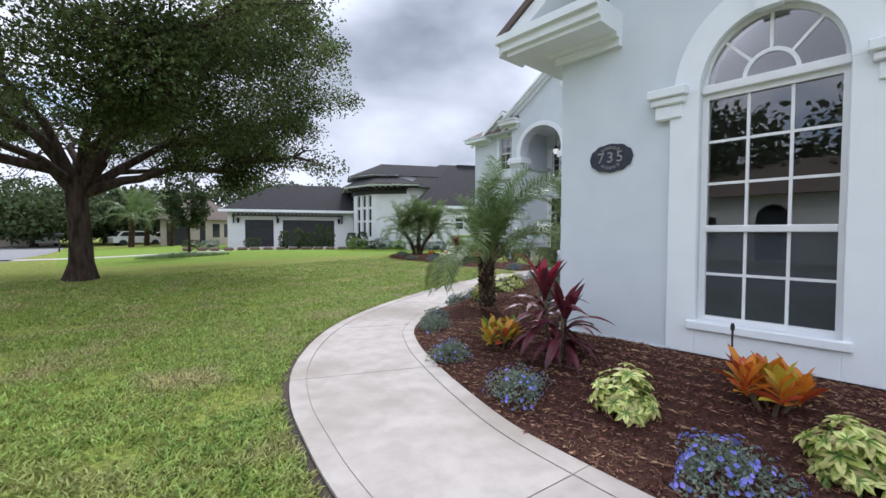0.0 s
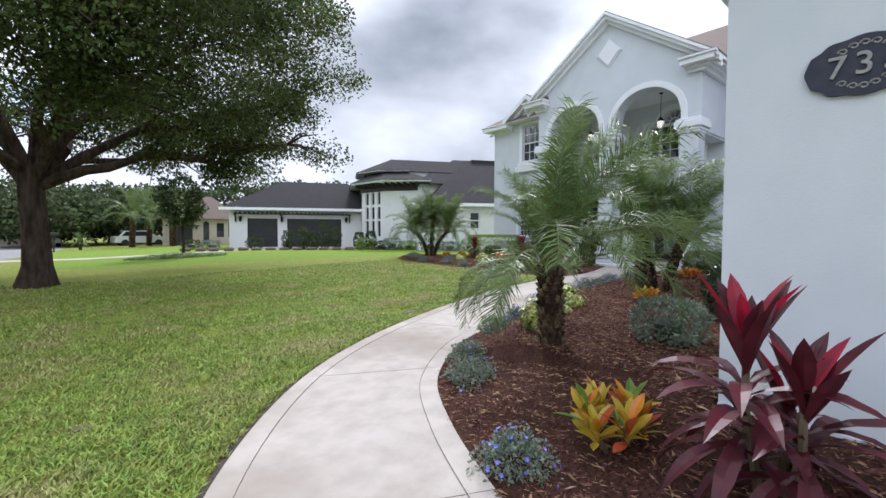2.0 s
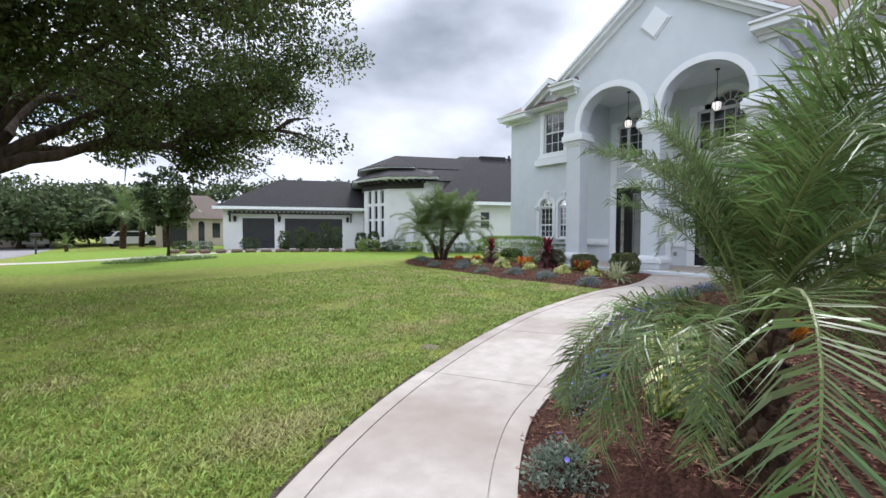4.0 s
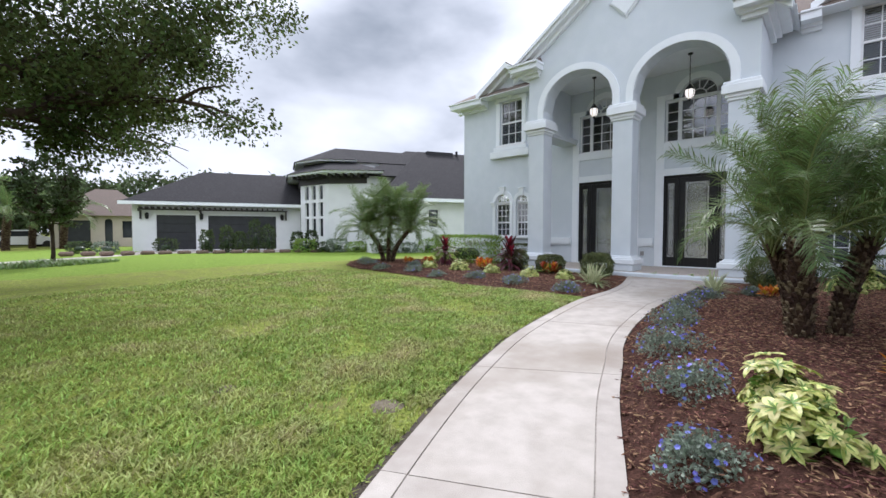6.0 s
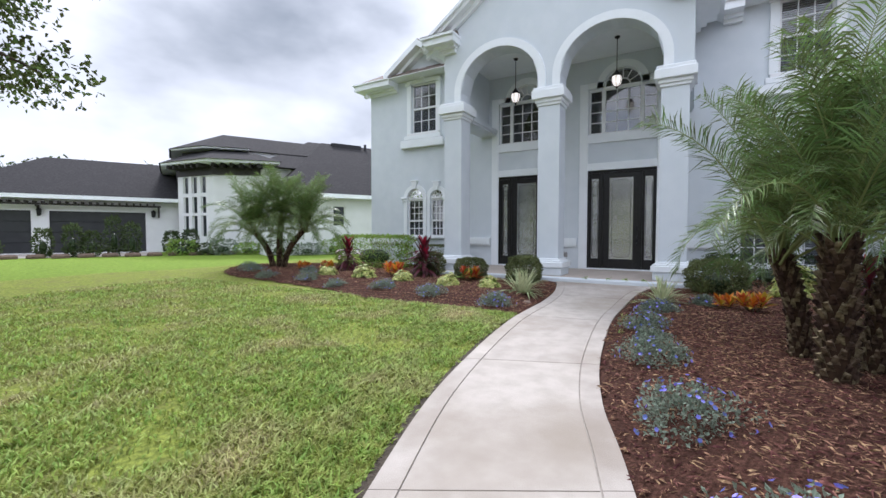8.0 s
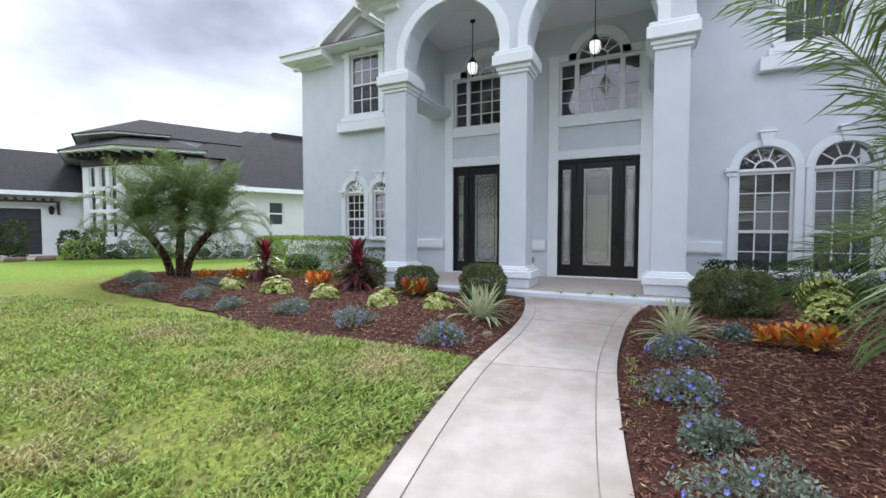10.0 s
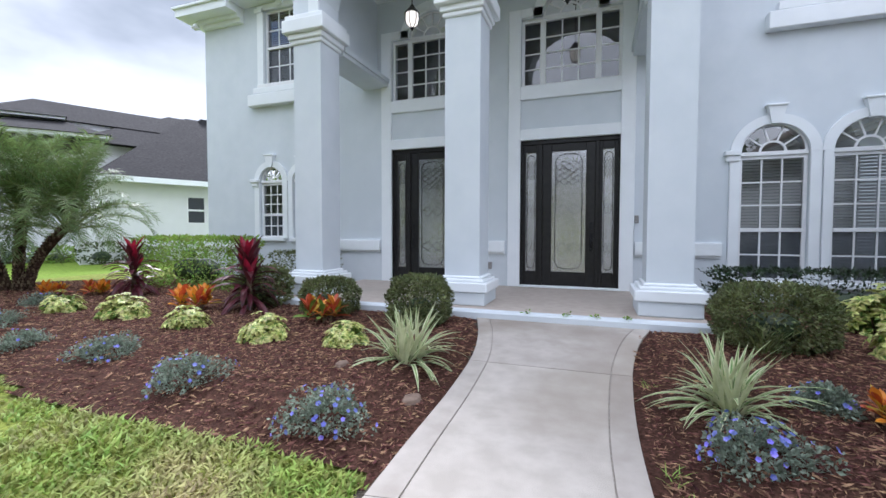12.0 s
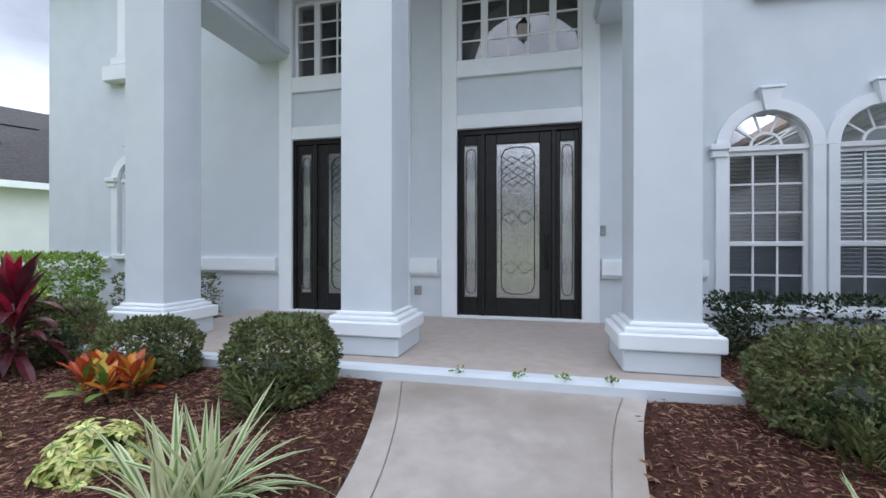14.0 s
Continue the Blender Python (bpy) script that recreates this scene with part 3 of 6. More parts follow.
FX = 16.0                      # front wall of the house
GX = 4.03                      # front wall of the garage wing
PX = 13.9                      # front of the portico
PC = 8.71                      # its middle line
SLAB = 0.19

DOORS = ((9.20, 10.82), (6.76, 8.38))
front = []
for a, b in DOORS:
    front.append((a, b, SLAB, flat(2.68)))
    c = (a + b) / 2
    front.append((a + 0.02, c - 0.44, 3.58, flat(4.71)))
    front.append((c - 0.44, c + 0.44, 3.58, arch(c, 0.44, 4.71)))
    front.append((c + 0.44, b - 0.02, 3.58, flat(4.71)))
ARCHED = ((13.36, 13.97, 1.00, 2.20), (12.63, 13.10, 1.00, 2.20), (4.34, 5.17, 0.42, 2.26), (3.25, 4.08, 0.42, 2.26))
for a, b, z0, z1 in ARCHED:
    front.append((a, b, z0, arch((a + b) / 2, (b - a) / 2, z1)))
SASH = ((12.89, 13.80, 4.24, 5.78), (3.69, 4.57, 4.41, 5.92))
for a, b, z0, z1 in SASH:
    front.append((a, b, z0, flat(z1)))
g = Geo()


def facade_top(u):
    return 6.0 + max(0, 0.85 - 0.68 * abs(u - 13.33)) + max(0, 0.85 - 0.68 * abs(u - 4.14))


wall_panel(g, 2.6, 15.47, -0.3, facade_top, front, face_x(FX), 0, 0.25)
part("front_wall", weld(g), STUCCO, house)
g = Geo()
g.box(FX + 0.25, 27, 15.22, 15.47, -0.3, 6.0)
part("side_wall", g, STUCCO, house)
g = Geo()
g.box(26.75, 27, -6, 15.22, -0.3, 6.0)
part("rear_wall", g, STUCCO, house)

GW = (0.34, 1.26, 0.39, 2.33)
g = Geo()
wall_panel(g, -6.0, 2.6, -0.4, lambda u: 3.10 + 0.61 * max(0, 4.3 - abs(u + 1.7)), [(GW[0], GW[1], GW[2], arch(0.80, 0.46, 2.33, 0.54))], face_x(GX), 0, 0.25)
part("garage_front_wall", weld(g), STUCCO, house)
g = Geo()
g.box(GX + 0.25, FX, 2.35, 2.6, -0.4, 3.0)
part("garage_side_wall", g, STUCCO, house)
g = Geo()
g.box(GX + 0.25, FX, -6, -5.75, -0.4, 3.0)
part("garage_side_wall", g, STUCCO, house)
g = Geo()
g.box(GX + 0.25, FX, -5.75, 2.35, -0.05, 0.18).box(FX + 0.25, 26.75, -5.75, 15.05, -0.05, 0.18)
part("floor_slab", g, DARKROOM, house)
# backing walls added behind the windows, coloured dark like unlit rooms
g = Geo()
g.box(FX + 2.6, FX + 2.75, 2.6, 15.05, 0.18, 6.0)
part("room_backing", g, DARKROOM, house)
g = Geo()
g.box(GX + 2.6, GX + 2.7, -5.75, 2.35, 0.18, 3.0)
part("room_backing", g, DARKROOM, house)

# portico: arcade wall with gable
RK = lambda u: 7.86 - 0.70 * abs(u - PC)
g = Geo()
ARC = ((9.00, 10.90), (6.56, 8.51))
wall_panel(g, 6.06, 11.36, 4.25, lambda u: RK(u) - 0.12, [(a, b, 4.25, arch((a + b) / 2, (b - a) / 2, 4.48, 0.88)) for a, b in ARC], face_x(PX), 0, 0.47)
part("arcade_wall", weld(g), STUCCO, house)
for y0, y1 in ((11.11, 11.36), (6.06, 6.31)):
    g = Geo()
    g.box(PX + 0.47, FX, y0, y1, 4.0, 5.9)
    part("portico_side_wall", g, STUCCO, house)
g = Geo()
g.box(PX + 0.47, FX, 6.31, 11.11, 5.45, 5.6)
part("portico_ceiling", g, TRIM, house)
for a, b in ARC:
    c, r = (a + b) / 2, (b - a) / 2
    g = Geo()
    ring = [(math.cos(math.pi * k / 24), math.sin(math.pi * k / 24)) for k in range(25)]
    pts = [(c - r, 4.252)] + [(c - r * u, 4.48 + 0.88 * w) for u, w in ring] + [(c + r, 4.252)]
    out = [(c - r - 0.17, 4.252)] + [(c - (r + 0.17) * u, 4.48 + 1.05 * w) for u, w in ring] + [(c + r + 0.17, 4.252)]
    for k in range(len(pts) - 1):
        q = [pts[k], pts[k + 1], out[k + 1], out[k]]
        g.hexa([(PX - 0.035, y, z) for y, z in q] + [(PX - 0.001, y, z) for y, z in q])
    part("arch_moulding", weld(g), TRIM, house)

for y0, y1 in ((10.89, 11.36), (8.52, 8.99), (6.12, 6.59)):
    col = part("column", Geo().box(PX, PX + 0.47, y0, y1, SLAB + 0.30, 3.90), STUCCO, house)
    part("plinth", Geo().rbox(PX - 0.09, PX + 0.56, y0 - 0.09, y1 + 0.09, SLAB, SLAB + 0.17, 0.012), STUCCO, col)
    for p, za, zb in ((0.125, 0.17, 0.29), (0.08, 0.29, 0.33), (0.035, 0.33, 0.365)):
        part("base_moulding", Geo().rbox(PX - p, PX + 0.47 + p, y0 - p, y1 + p, SLAB + za, SLAB + zb + 0.002, 0.012), TRIM, col)
    for p, za, zb in ((0.03, 3.86, 3.92), (0.06, 3.92, 4.00), (0.12, 4.00, 4.18), (0.09, 4.18, 4.25)):
        part("capital_moulding", Geo().rbox(PX - p, PX + 0.47 + p, y0 - p, y1 + p, za, zb + 0.002, 0.012), TRIM, col)
    if abs(y0 - 8.52) > 0.1:
        g = Geo()
        for p, za, zb in ((0.03, 3.86, 3.92), (0.06, 3.92, 4.00)):
            g.box(PX + 0.55, FX, y0 - p, y1 + p, za, zb)
        part("beam", g, STUCCO, house)

# porch floor
g = Geo()
g.rbox(13.52, FX, 6.0, 11.45, -0.25, SLAB, 0.012)
porch = part("porch", g, PORCH, house, "tan coated concrete porch floor")
part("step_edge", Geo().rbox(13.49, 13.64, 6.0, 11.5, -0.2, SLAB + 0.004, 0.025), STUCCO, house, "white painted step edge")


def moulding(g, path, prof):
    """Sweep a profile of (out, up) boxes along level straight runs: (axis 'x' or 'y', fixed, from, to, sign)."""
    for axis, fixed, a, b, sign, z in path:
        for o0, o1, za, zb in prof:
            if axis == "y":
                g.box(fixed + sign * o0, fixed + sign * o1, a, b, z + za, z + zb)
            else:
                g.box(a, b, fixed + sign * o0, fixed + sign * o1, z + za, z + zb)


RAILPROF = ((0.0, 0.035, -0.235, -0.195), (0.0, 0.075, -0.195, -0.02), (0.0, 0.055, -0.02, 0.0))
for a, b in ((14.12, 15.53), (11.05, 12.48), (8.62, 9.0), (5.38, 6.55), (2.62, 3.06)):
    if b - a > 0.1:
        g = Geo()
        moulding(g, [("y", FX, a, b, -1, 0.975)], RAILPROF)
        part("chair_rail", g, TRIM, house)

# rake boards and cornices of the portico gable
for s in (-1, 1):
    g = Geo()
    for dz, th, x0, x1 in ((0.0, 0.09, PX - 0.34, PX + 0.5), (-0.09, 0.10, PX - 0.26, PX), (-0.19, 0.12, PX - 0.10, PX)):
        p = []
        for dy in (0, 3.12):
            p.append((PC + s * dy, 7.91 - 0.70 * dy + dz))
        q = [(p[0][0], p[0][1] - th), (p[1][0], p[1][1] - th), (p[1][0], p[1][1]), (p[0][0], p[0][1])]
        g.hexa([(x0, y, z) for y, z in q] + [(x1, y, z) for y, z in q])
    part("rake_board", g, TRIM, house)
    yo = PC + s * 2.65
    for o, za, zb in ((0.10, 5.44, 5.53), (0.20, 5.53, 5.60), (0.38, 5.60, 5.74), (0.44, 5.74, 5.80)):
        ya, yb = yo - s * (0.30 + 0.35 * o), yo + s * o
        part("cornice_moulding", Geo().box(PX - o, PX + 0.6, min(ya, yb), max(ya, yb), za, zb), TRIM, house)
        part("cornice_moulding", Geo().box(PX + 0.6, FX - 0.4, min(yo, yb), max(yo, yb), za, zb), TRIM, house)
    g = Geo()
    q = [(PC, 7.945), (PC + s * 3.13, 7.945 - 0.70 * 3.13), (PC + s * 3.13, 7.912 - 0.70 * 3.13), (PC, 7.912)]
    g.hexa([(PX - 0.29, y, z) for y, z in q] + [(21.5, y, z) for y, z in q])
    part("roof", g, SHINGLE_BROWN, house, "brown shingle roof slope")
    g = Geo()
    q = [(PC, 7.915), (PC + s * 3.15, 7.915 - 0.70 * 3.15), (PC + s * 3.15, 7.895 - 0.70 * 3.15), (PC, 7.895)]
    g.hexa([(PX + 0.51, y, z) for y, z in q] + [(FX + 0.2, y, z) for y, z in q])
    part("soffit", g, TRIM, house)
    # low hipped roof over the cornice return
    y2, y3 = yo - s * 0.42, yo + s * 0.45
    g = Geo().add([(PX - 0.45, y2, 5.802), (PX - 0.45, y3, 5.802), (PX + 0.3, y3, 5.802), (PX + 0.3, y2, 5.802), (PX - 0.02, y2 + s * 0.06, 5.96), (PX - 0.02, y3 - s * 0.3, 5.96)],
                  [(0, 1, 5, 4), (1, 2, 5), (2, 3, 4, 5), (3, 0, 4)])
    part("return_roof", g, SHINGLE_BROWN, house)

# diamond ornament on the gable
g = Geo()
for p, x, k in ((0.035, PX, 1.0), (0.055, PX - 0.03, 0.86)):
    tip, nick, flank = 0.45 * k, 0.36 * k, 0.075 * k
    pl = []
    for q in range(4):
        a, b = Vector((math.cos(q * 1.5708), math.sin(q * 1.5708))), Vector((-math.sin(q * 1.5708), math.cos(q * 1.5708)))
        for v in (a * nick - b * flank, a * (nick + 0.02) - b * flank * 0.6, a * tip, a * (nick + 0.02) + b * flank * 0.6, a * nick + b * flank):
            pl.append((x - p, 8.70 + v.x * 0.92, 6.72 + v.y))
    g.prism(pl, (p - 0.001, 0, 0))
part("gable_ornament", g, TRIM, house)

# main eaves, hip roof
def eave(y0, y1):
    g = Geo()
    for o, za, zb in ((0.10, 5.62, 5.70), (0.20, 5.70, 5.76), (0.48, 5.76, 5.92), (0.53, 5.92, 5.96)):
        g.box(FX - o, FX + 0.3, y0, y1 + (o - 0.17 if y1 > 15 else 0), za, zb)
        if y1 > 15:
            g.box(FX + 0.3, 27, 15.47, y1 + o - 0.17, za, zb)
    part("eave", g, TRIM, house)


eave(14.35, 15.47)
eave(11.85, 12.3)
eave(5.2, 5.55)
eave(2.6, 3.05)
for c in (13.33, 4.14):
    for s in (-1, 1):
        g = Geo()
        q = [(c, 6.95), (c + s * 1.25, 6.10), (c + s * 1.25, 5.92), (c, 6.77)]
        g.hexa([(FX - 0.45, y, z) for y, z in q] + [(FX + 0.25, y, z) for y, z in q])
        q = [(c, 6.79), (c + s * 1.25, 5.94), (c + s * 1.25, 5.80), (c, 6.65)]
        g.hexa([(FX - 0.20, y, z) for y, z in q] + [(FX, y, z) for y, z in q])
        part("rake_board", g, TRIM, house)
        g = Geo()
        q = [(c, 6.985), (c + s * 1.26, 6.13), (c + s * 1.26, 6.10), (c, 6.952)]
        g.hexa([(FX - 0.40, y, z) for y, z in q] + [(19, y, z) for y, z in q])
        part("roof", g, SHINGLE_BROWN, house)
g = Geo()
E0, R0 = 5.95, 9.6
x0, x1, y0, y1 = FX - 0.5, 27.4, 1.8, 15.8
g.add([(x0, y0, E0), (x1, y0, E0), (x1, y1, E0), (x0, y1, E0), (21.4, 7.3, R0), (21.4, 10.3, R0)], [(0, 4, 5, 3), (0, 1, 4), (1, 2, 5, 4), (2, 3, 5), (0, 3, 2, 1)])
part("roof", g, SHINGLE_BROWN, house, "brown shingle hip roof")
part("soffit", Geo().box(FX - 0.49, FX - 0.001, 2.61, 15.80, 5.925, 5.946), TRIM, house)
g = Geo()
for s in (-1, 1):
    q = [(-1.7, 6.24), (-1.7 + s * 4.85, 3.29), (-1.7 + s * 4.85, 3.22), (-1.7, 6.17)]
    g.hexa([(GX - 0.45, y, z) for y, z in q] + [(16.2, y, z) for y, z in q])
part("roof", g, SHINGLE_BROWN, house)
g = Geo()
q = [(-1.7, 6.16), (3.14, 3.21), (3.14, 3.06), (-1.7, 6.00)]
g.hexa([(GX - 0.42, y, z) for y, z in q] + [(GX - 0.001, y, z) for y, z in q])
part("rake_board", g, TRIM, house)
g = Geo()
for o, za, zb in ((0.06, 2.92, 2.99), (0.12, 2.99, 3.03), (0.42, 3.03, 3.08), (0.47, 3.08, 3.16), (0.52, 3.16, 3.24)):
    part("cornice_moulding", Geo().box(GX - o, GX + 0.4, 1.95, 2.6 + o, za, zb), TRIM, house)
    part("cornice_moulding", Geo().box(GX + 0.4, FX, 2.6, 2.6 + o, za, zb), TRIM, house)


# ---- windows and doors ----
def bars(win, x, y0, y1, z0, z1, cols, rows, w=0.022, d=0.03):
    for k in range(1, cols):
        y = y0 + (y1 - y0) * k / cols
        part("glazing_bar", Geo().box(x, x + d, y - w / 2, y + w / 2, z0, z1), FRAME, win)
    for k in range(1, rows):
        z = z0 + (z1 - z0) * k / rows
        part("glazing_bar", Geo().box(x + 0.003, x + d - 0.003, y0, y1, z - w / 2, z + w / 2), FRAME, win)


def arc_ring(g, c, r0, r1, zc, x0, x1, n=24, k=1.0, a0=0.0, a1=math.pi):
    """A half ring, k times as high as wide."""
    for i in range(n):
        a, b = a0 + (a1 - a0) * i / n, a0 + (a1 - a0) * (i + 1) / n
        q = [(c + r * math.cos(t), zc + k * r * math.sin(t)) for r, t in ((r0, a), (r1, a), (r1, b), (r0, b))]
        g.hexa([(x0, y, z) for y, z in q] + [(x1, y, z) for y, z in q])


def fan(win, x, c, r, zc, k=1.0, spokes=5):
    g = Geo()
    arc_ring(g, c, r - 0.035, r, zc, x, x + 0.05, k=k)
    part("fan_frame", weld(g), FRAME, win)
    g = Geo()
    arc_ring(g, c, r * 0.34, r * 0.34 + 0.028, zc, x + 0.005, x + 0.035, 14, k=k)
    part("fan_hub", weld(g), FRAME, win)
    for i in range(1, spokes):
        a = math.pi * i / spokes
        d, e = Vector((math.cos(a), k * math.sin(a))), Vector((-math.sin(a), math.cos(a))) * 0.011
        p, q = d * r * 0.36, d * (r - 0.02)
        w = [(p - e), (q - e), (q + e), (p + e)]
        part("fan_bar", Geo().hexa([(x + 0.008, c + t.x, zc + t.y) for t in w] + [(x + 0.032, c + t.x, zc + t.y) for t in w]), FRAME, win)
    g = Geo()
    n = 20
    pl = [(x + 0.02, c + (r - 0.02) * math.cos(math.pi * i / n), zc + k * (r - 0.02) * math.sin(math.pi * i / n)) for i in range(n + 1)]
    g.add(pl, [tuple(range(n + 1))])
    pane = part("fan_pane", g, GLASS, win)
    pane.visible_shadow = False


def sash(win, x, y0, y1, z0, z1, cols, rows_up, rows_lo, split):
    f = 0.045
    g = Geo()
    g.box(x, x + 0.07, y0, y0 + f, z0, z1).box(x, x + 0.07, y1 - f, y1, z0, z1).box(x + 0.002, x + 0.068, y0 + f, y1 - f, z0, z0 + f).box(x + 0.002, x + 0.068, y0 + f, y1 - f, z1 - f, z1)
    part("window_frame", g, FRAME, win)
    zs = z0 + (z1 - z0) * split
    if split:
        part("meeting_rail", Geo().rbox(x - 0.012, x + 0.05, y0 + f, y1 - f, zs - 0.028, zs + 0.028, 0.006), FRAME, win)
    if split:
        bars(win, x + 0.02, y0 + f, y1 - f, z0 + f, zs - 0.028, cols, rows_lo)
    bars(win, x + 0.02, y0 + f, y1 - f, (zs + 0.028) if split else z0 + f, z1 - f, cols, rows_up)
    if split:
        part("insect_screen", Geo().box(x + 0.031, x + 0.0325, y0 + f, y1 - f, z0 + f, zs - 0.028), SCREEN, win, "grey insect screen over the lower sash")
    for za, zb, xx in ((z0 + f, zs, x + 0.036), (zs, z1 - f, x + 0.03)):
        if zb - za > 0.05:
            pane = part("pane", Geo().add([(xx, y0 + f, za), (xx, y1 - f, za), (xx, y1 - f, zb), (xx, y0 + f, zb)], [(3, 2, 1, 0)]), GLASS, win)
            pane.visible_shadow = False


def surround_box(g, x, d, y0, y1, z0, z1, w):
    g.rbox(x - d, x + 0.002, y0 - w, y0, z0, z1, 0.006).rbox(x - d, x + 0.002, y1, y1 + w, z0, z1, 0.006)


def blinds(win, x, y0, y1, z0, z1):
    g = Geo()
    z = z0
    while z < z1:
        g.hexa([(x, y0, z), (x + 0.04, y0, z + 0.036), (x + 0.04, y1, z + 0.036), (x, y1, z), (x, y0, z + 0.003), (x + 0.04, y0, z + 0.039), (x + 0.04, y1, z + 0.039), (x, y1, z + 0.003)])
        z += 0.046
    part("blind", g, BLINDS, win, "white horizontal slat blind")


for i, (a, b, z0, z1) in enumerate(ARCHED):
    c, r = (a + b) / 2, (b - a) / 2
    win = part("window", Geo().rbox(FX + 0.02, FX + 0.10, a, b, z1 - 0.03, z1 + 0.03, 0.006), FRAME, house, "arch-topped white window with fan light")
    sash(win, FX + 0.05, a, b, z0, z1 - 0.03, 3, 3, 2, 0.41 if i > 1 else 0.42)
    fan(win, FX + 0.04, c, r, z1 + 0.02)
    g = Geo()
    arc_ring(g, c, r, r + 0.13, z1, FX - 0.04, FX + 0.002)
    part("arch_moulding", weld(g), TRIM, win)
    w = 0.13 if i in (0, 2) else 0.11
    part("jamb", Geo().rbox(FX - 0.04, FX + 0.002, a - w, a, z0 - 0.02, z1, 0.006), TRIM, win)
    part("jamb", Geo().rbox(FX - 0.04, FX + 0.002, b, b + w, z0 - 0.02, z1, 0.006), TRIM, win)
    k = r + 0.13
    g = Geo()
    g.hexa([(FX - 0.08, c - 0.06, z1 + r - 0.01), (FX - 0.08, c + 0.06, z1 + r - 0.01), (FX, c + 0.06, z1 + r - 0.01), (FX, c - 0.06, z1 + r - 0.01),
            (FX - 0.09, c - 0.11, z1 + k + 0.10), (FX - 0.09, c + 0.11, z1 + k + 0.10), (FX, c + 0.11, z1 + k + 0.10), (FX, c - 0.11, z1 + k + 0.10)])
    g.rbox(FX - 0.11, FX, c - 0.13, c + 0.13, z1 + k + 0.10, z1 + k + 0.13, 0.006)
    part("keystone", g, TRIM, win)
    g = Geo()
    for y0, y1 in ((a - 0.20, a), (b, b + 0.20)):
        inner = (i in (0, 2) and y0 < a) or (i in (1, 3) and y1 > b)
        if not inner:
            g.rbox(FX - 0.10, FX, y0, y1, z1 - 0.02, z1 + 0.05, 0.008).rbox(FX - 0.07, FX, y0 + 0.02, y1 - 0.02, z1 - 0.10, z1 - 0.02, 0.008)
    if g.v:
        part("impost", g, TRIM, win)
    part("sill", Geo().rbox(FX - 0.09, FX + 0.05, a - 0.06, b + 0.06, z0 - 0.07, z0 + 0.005, 0.01), TRIM, win)
    blinds(win, FX + 0.14, a, b, z0, z1)
for i, (a, b, z0, z1) in enumerate(SASH):
    win = part("window", Geo().rbox(FX - 0.09, FX + 0.05, a - 0.14, b + 0.14, z0 - 0.08, z0, 0.01), FRAME, house, "upper white double-hung window")
    sash(win, FX + 0.05, a, b, z0, z1, 3, 2, 2, 0.5)
    g = Geo()
    surround_box(g, FX, 0.05, a, b, z0, z1 + 0.12, 0.16)
    g.rbox(FX - 0.05, FX, a, b, z1, z1 + 0.12, 0.006)
    g.rbox(FX - 0.09, FX, a - 0.20, a - 0.0, z1 - 0.04, z1 + 0.04, 0.006).rbox(FX - 0.09, FX, b, b + 0.20, z1 - 0.04, z1 + 0.04, 0.006)
    c = (a + b) / 2
    g.hexa([(FX - 0.10, c - 0.06, z1 + 0.02), (FX - 0.10, c + 0.06, z1 + 0.02), (FX, c + 0.06, z1 + 0.02), (FX, c - 0.06, z1 + 0.02),
            (FX - 0.12, c - 0.13, z1 + 0.42), (FX - 0.12, c + 0.13, z1 + 0.42), (FX, c + 0.13, z1 + 0.42), (FX, c - 0.13, z1 + 0.42)])
    part("surround", g, TRIM, win)
    g = Geo()
    g.rbox(FX - 0.12, FX, a - 0.22, b + 0.22, z0 - 0.20, z0 - 0.08, 0.01).rbox(FX - 0.16, FX, a - 0.34, b + 0.34, z0 - 0.46, z0 - 0.22, 0.012).box(FX - 0.08, FX, a - 0.24, b + 0.24, z0 - 0.222, z0 - 0.198)
    part("sill_shelf", g, TRIM, win)
    blinds(win, FX + 0.14, a, b, z0, z1)

# garage wing window
a, b, z0, z1 = GW
c = 0.80
win = part("window", Geo().rbox(GX + 0.01, GX + 0.10, a, b, z1 - 0.03, z1 + 0.04, 0.006), FRAME, house, "tall arched white window with fan light and small panes")
sash(win, GX + 0.05, a, b, z0, z1 - 0.03, 3, 3, 2, 0.41)
fan(win, GX + 0.04, c, 0.46, z1 + 0.03, k=1.10, spokes=4)
g = Geo()
arc_ring(g, c, 0.46, 0.66, z1, GX - 0.045, GX + 0.002, k=1.14)
part("arch_moulding", weld(g), TRIM, win)
for y0, y1 in ((a - 0.22, a), (b, b + 0.23)):
    part("jamb", Geo().rbox(GX - 0.045, GX + 0.002, y0, y1, z0 - 0.28, z1, 0.006), TRIM, win)
part("apron", Geo().rbox(GX - 0.045, GX + 0.002, a, b, z0 - 0.28, z0 - 0.06, 0.006), TRIM, win)
g = Geo()
g.hexa([(GX - 0.09, c - 0.08, z1 + 0.50), (GX - 0.09, c + 0.08, z1 + 0.50), (GX, c + 0.08, z1 + 0.50), (GX, c - 0.08, z1 + 0.50),
        (GX - 0.10, c - 0.13, z1 + 0.85), (GX - 0.10, c + 0.13, z1 + 0.85), (GX, c + 0.13, z1 + 0.85), (GX, c - 0.13, z1 + 0.85)])
part("keystone", g, TRIM, win)
part("sill", Geo().rbox(GX - 0.08, GX + 0.05, a - 0.06, b + 0.06, z0 - 0.07, z0 + 0.004, 0.01), TRIM, win)
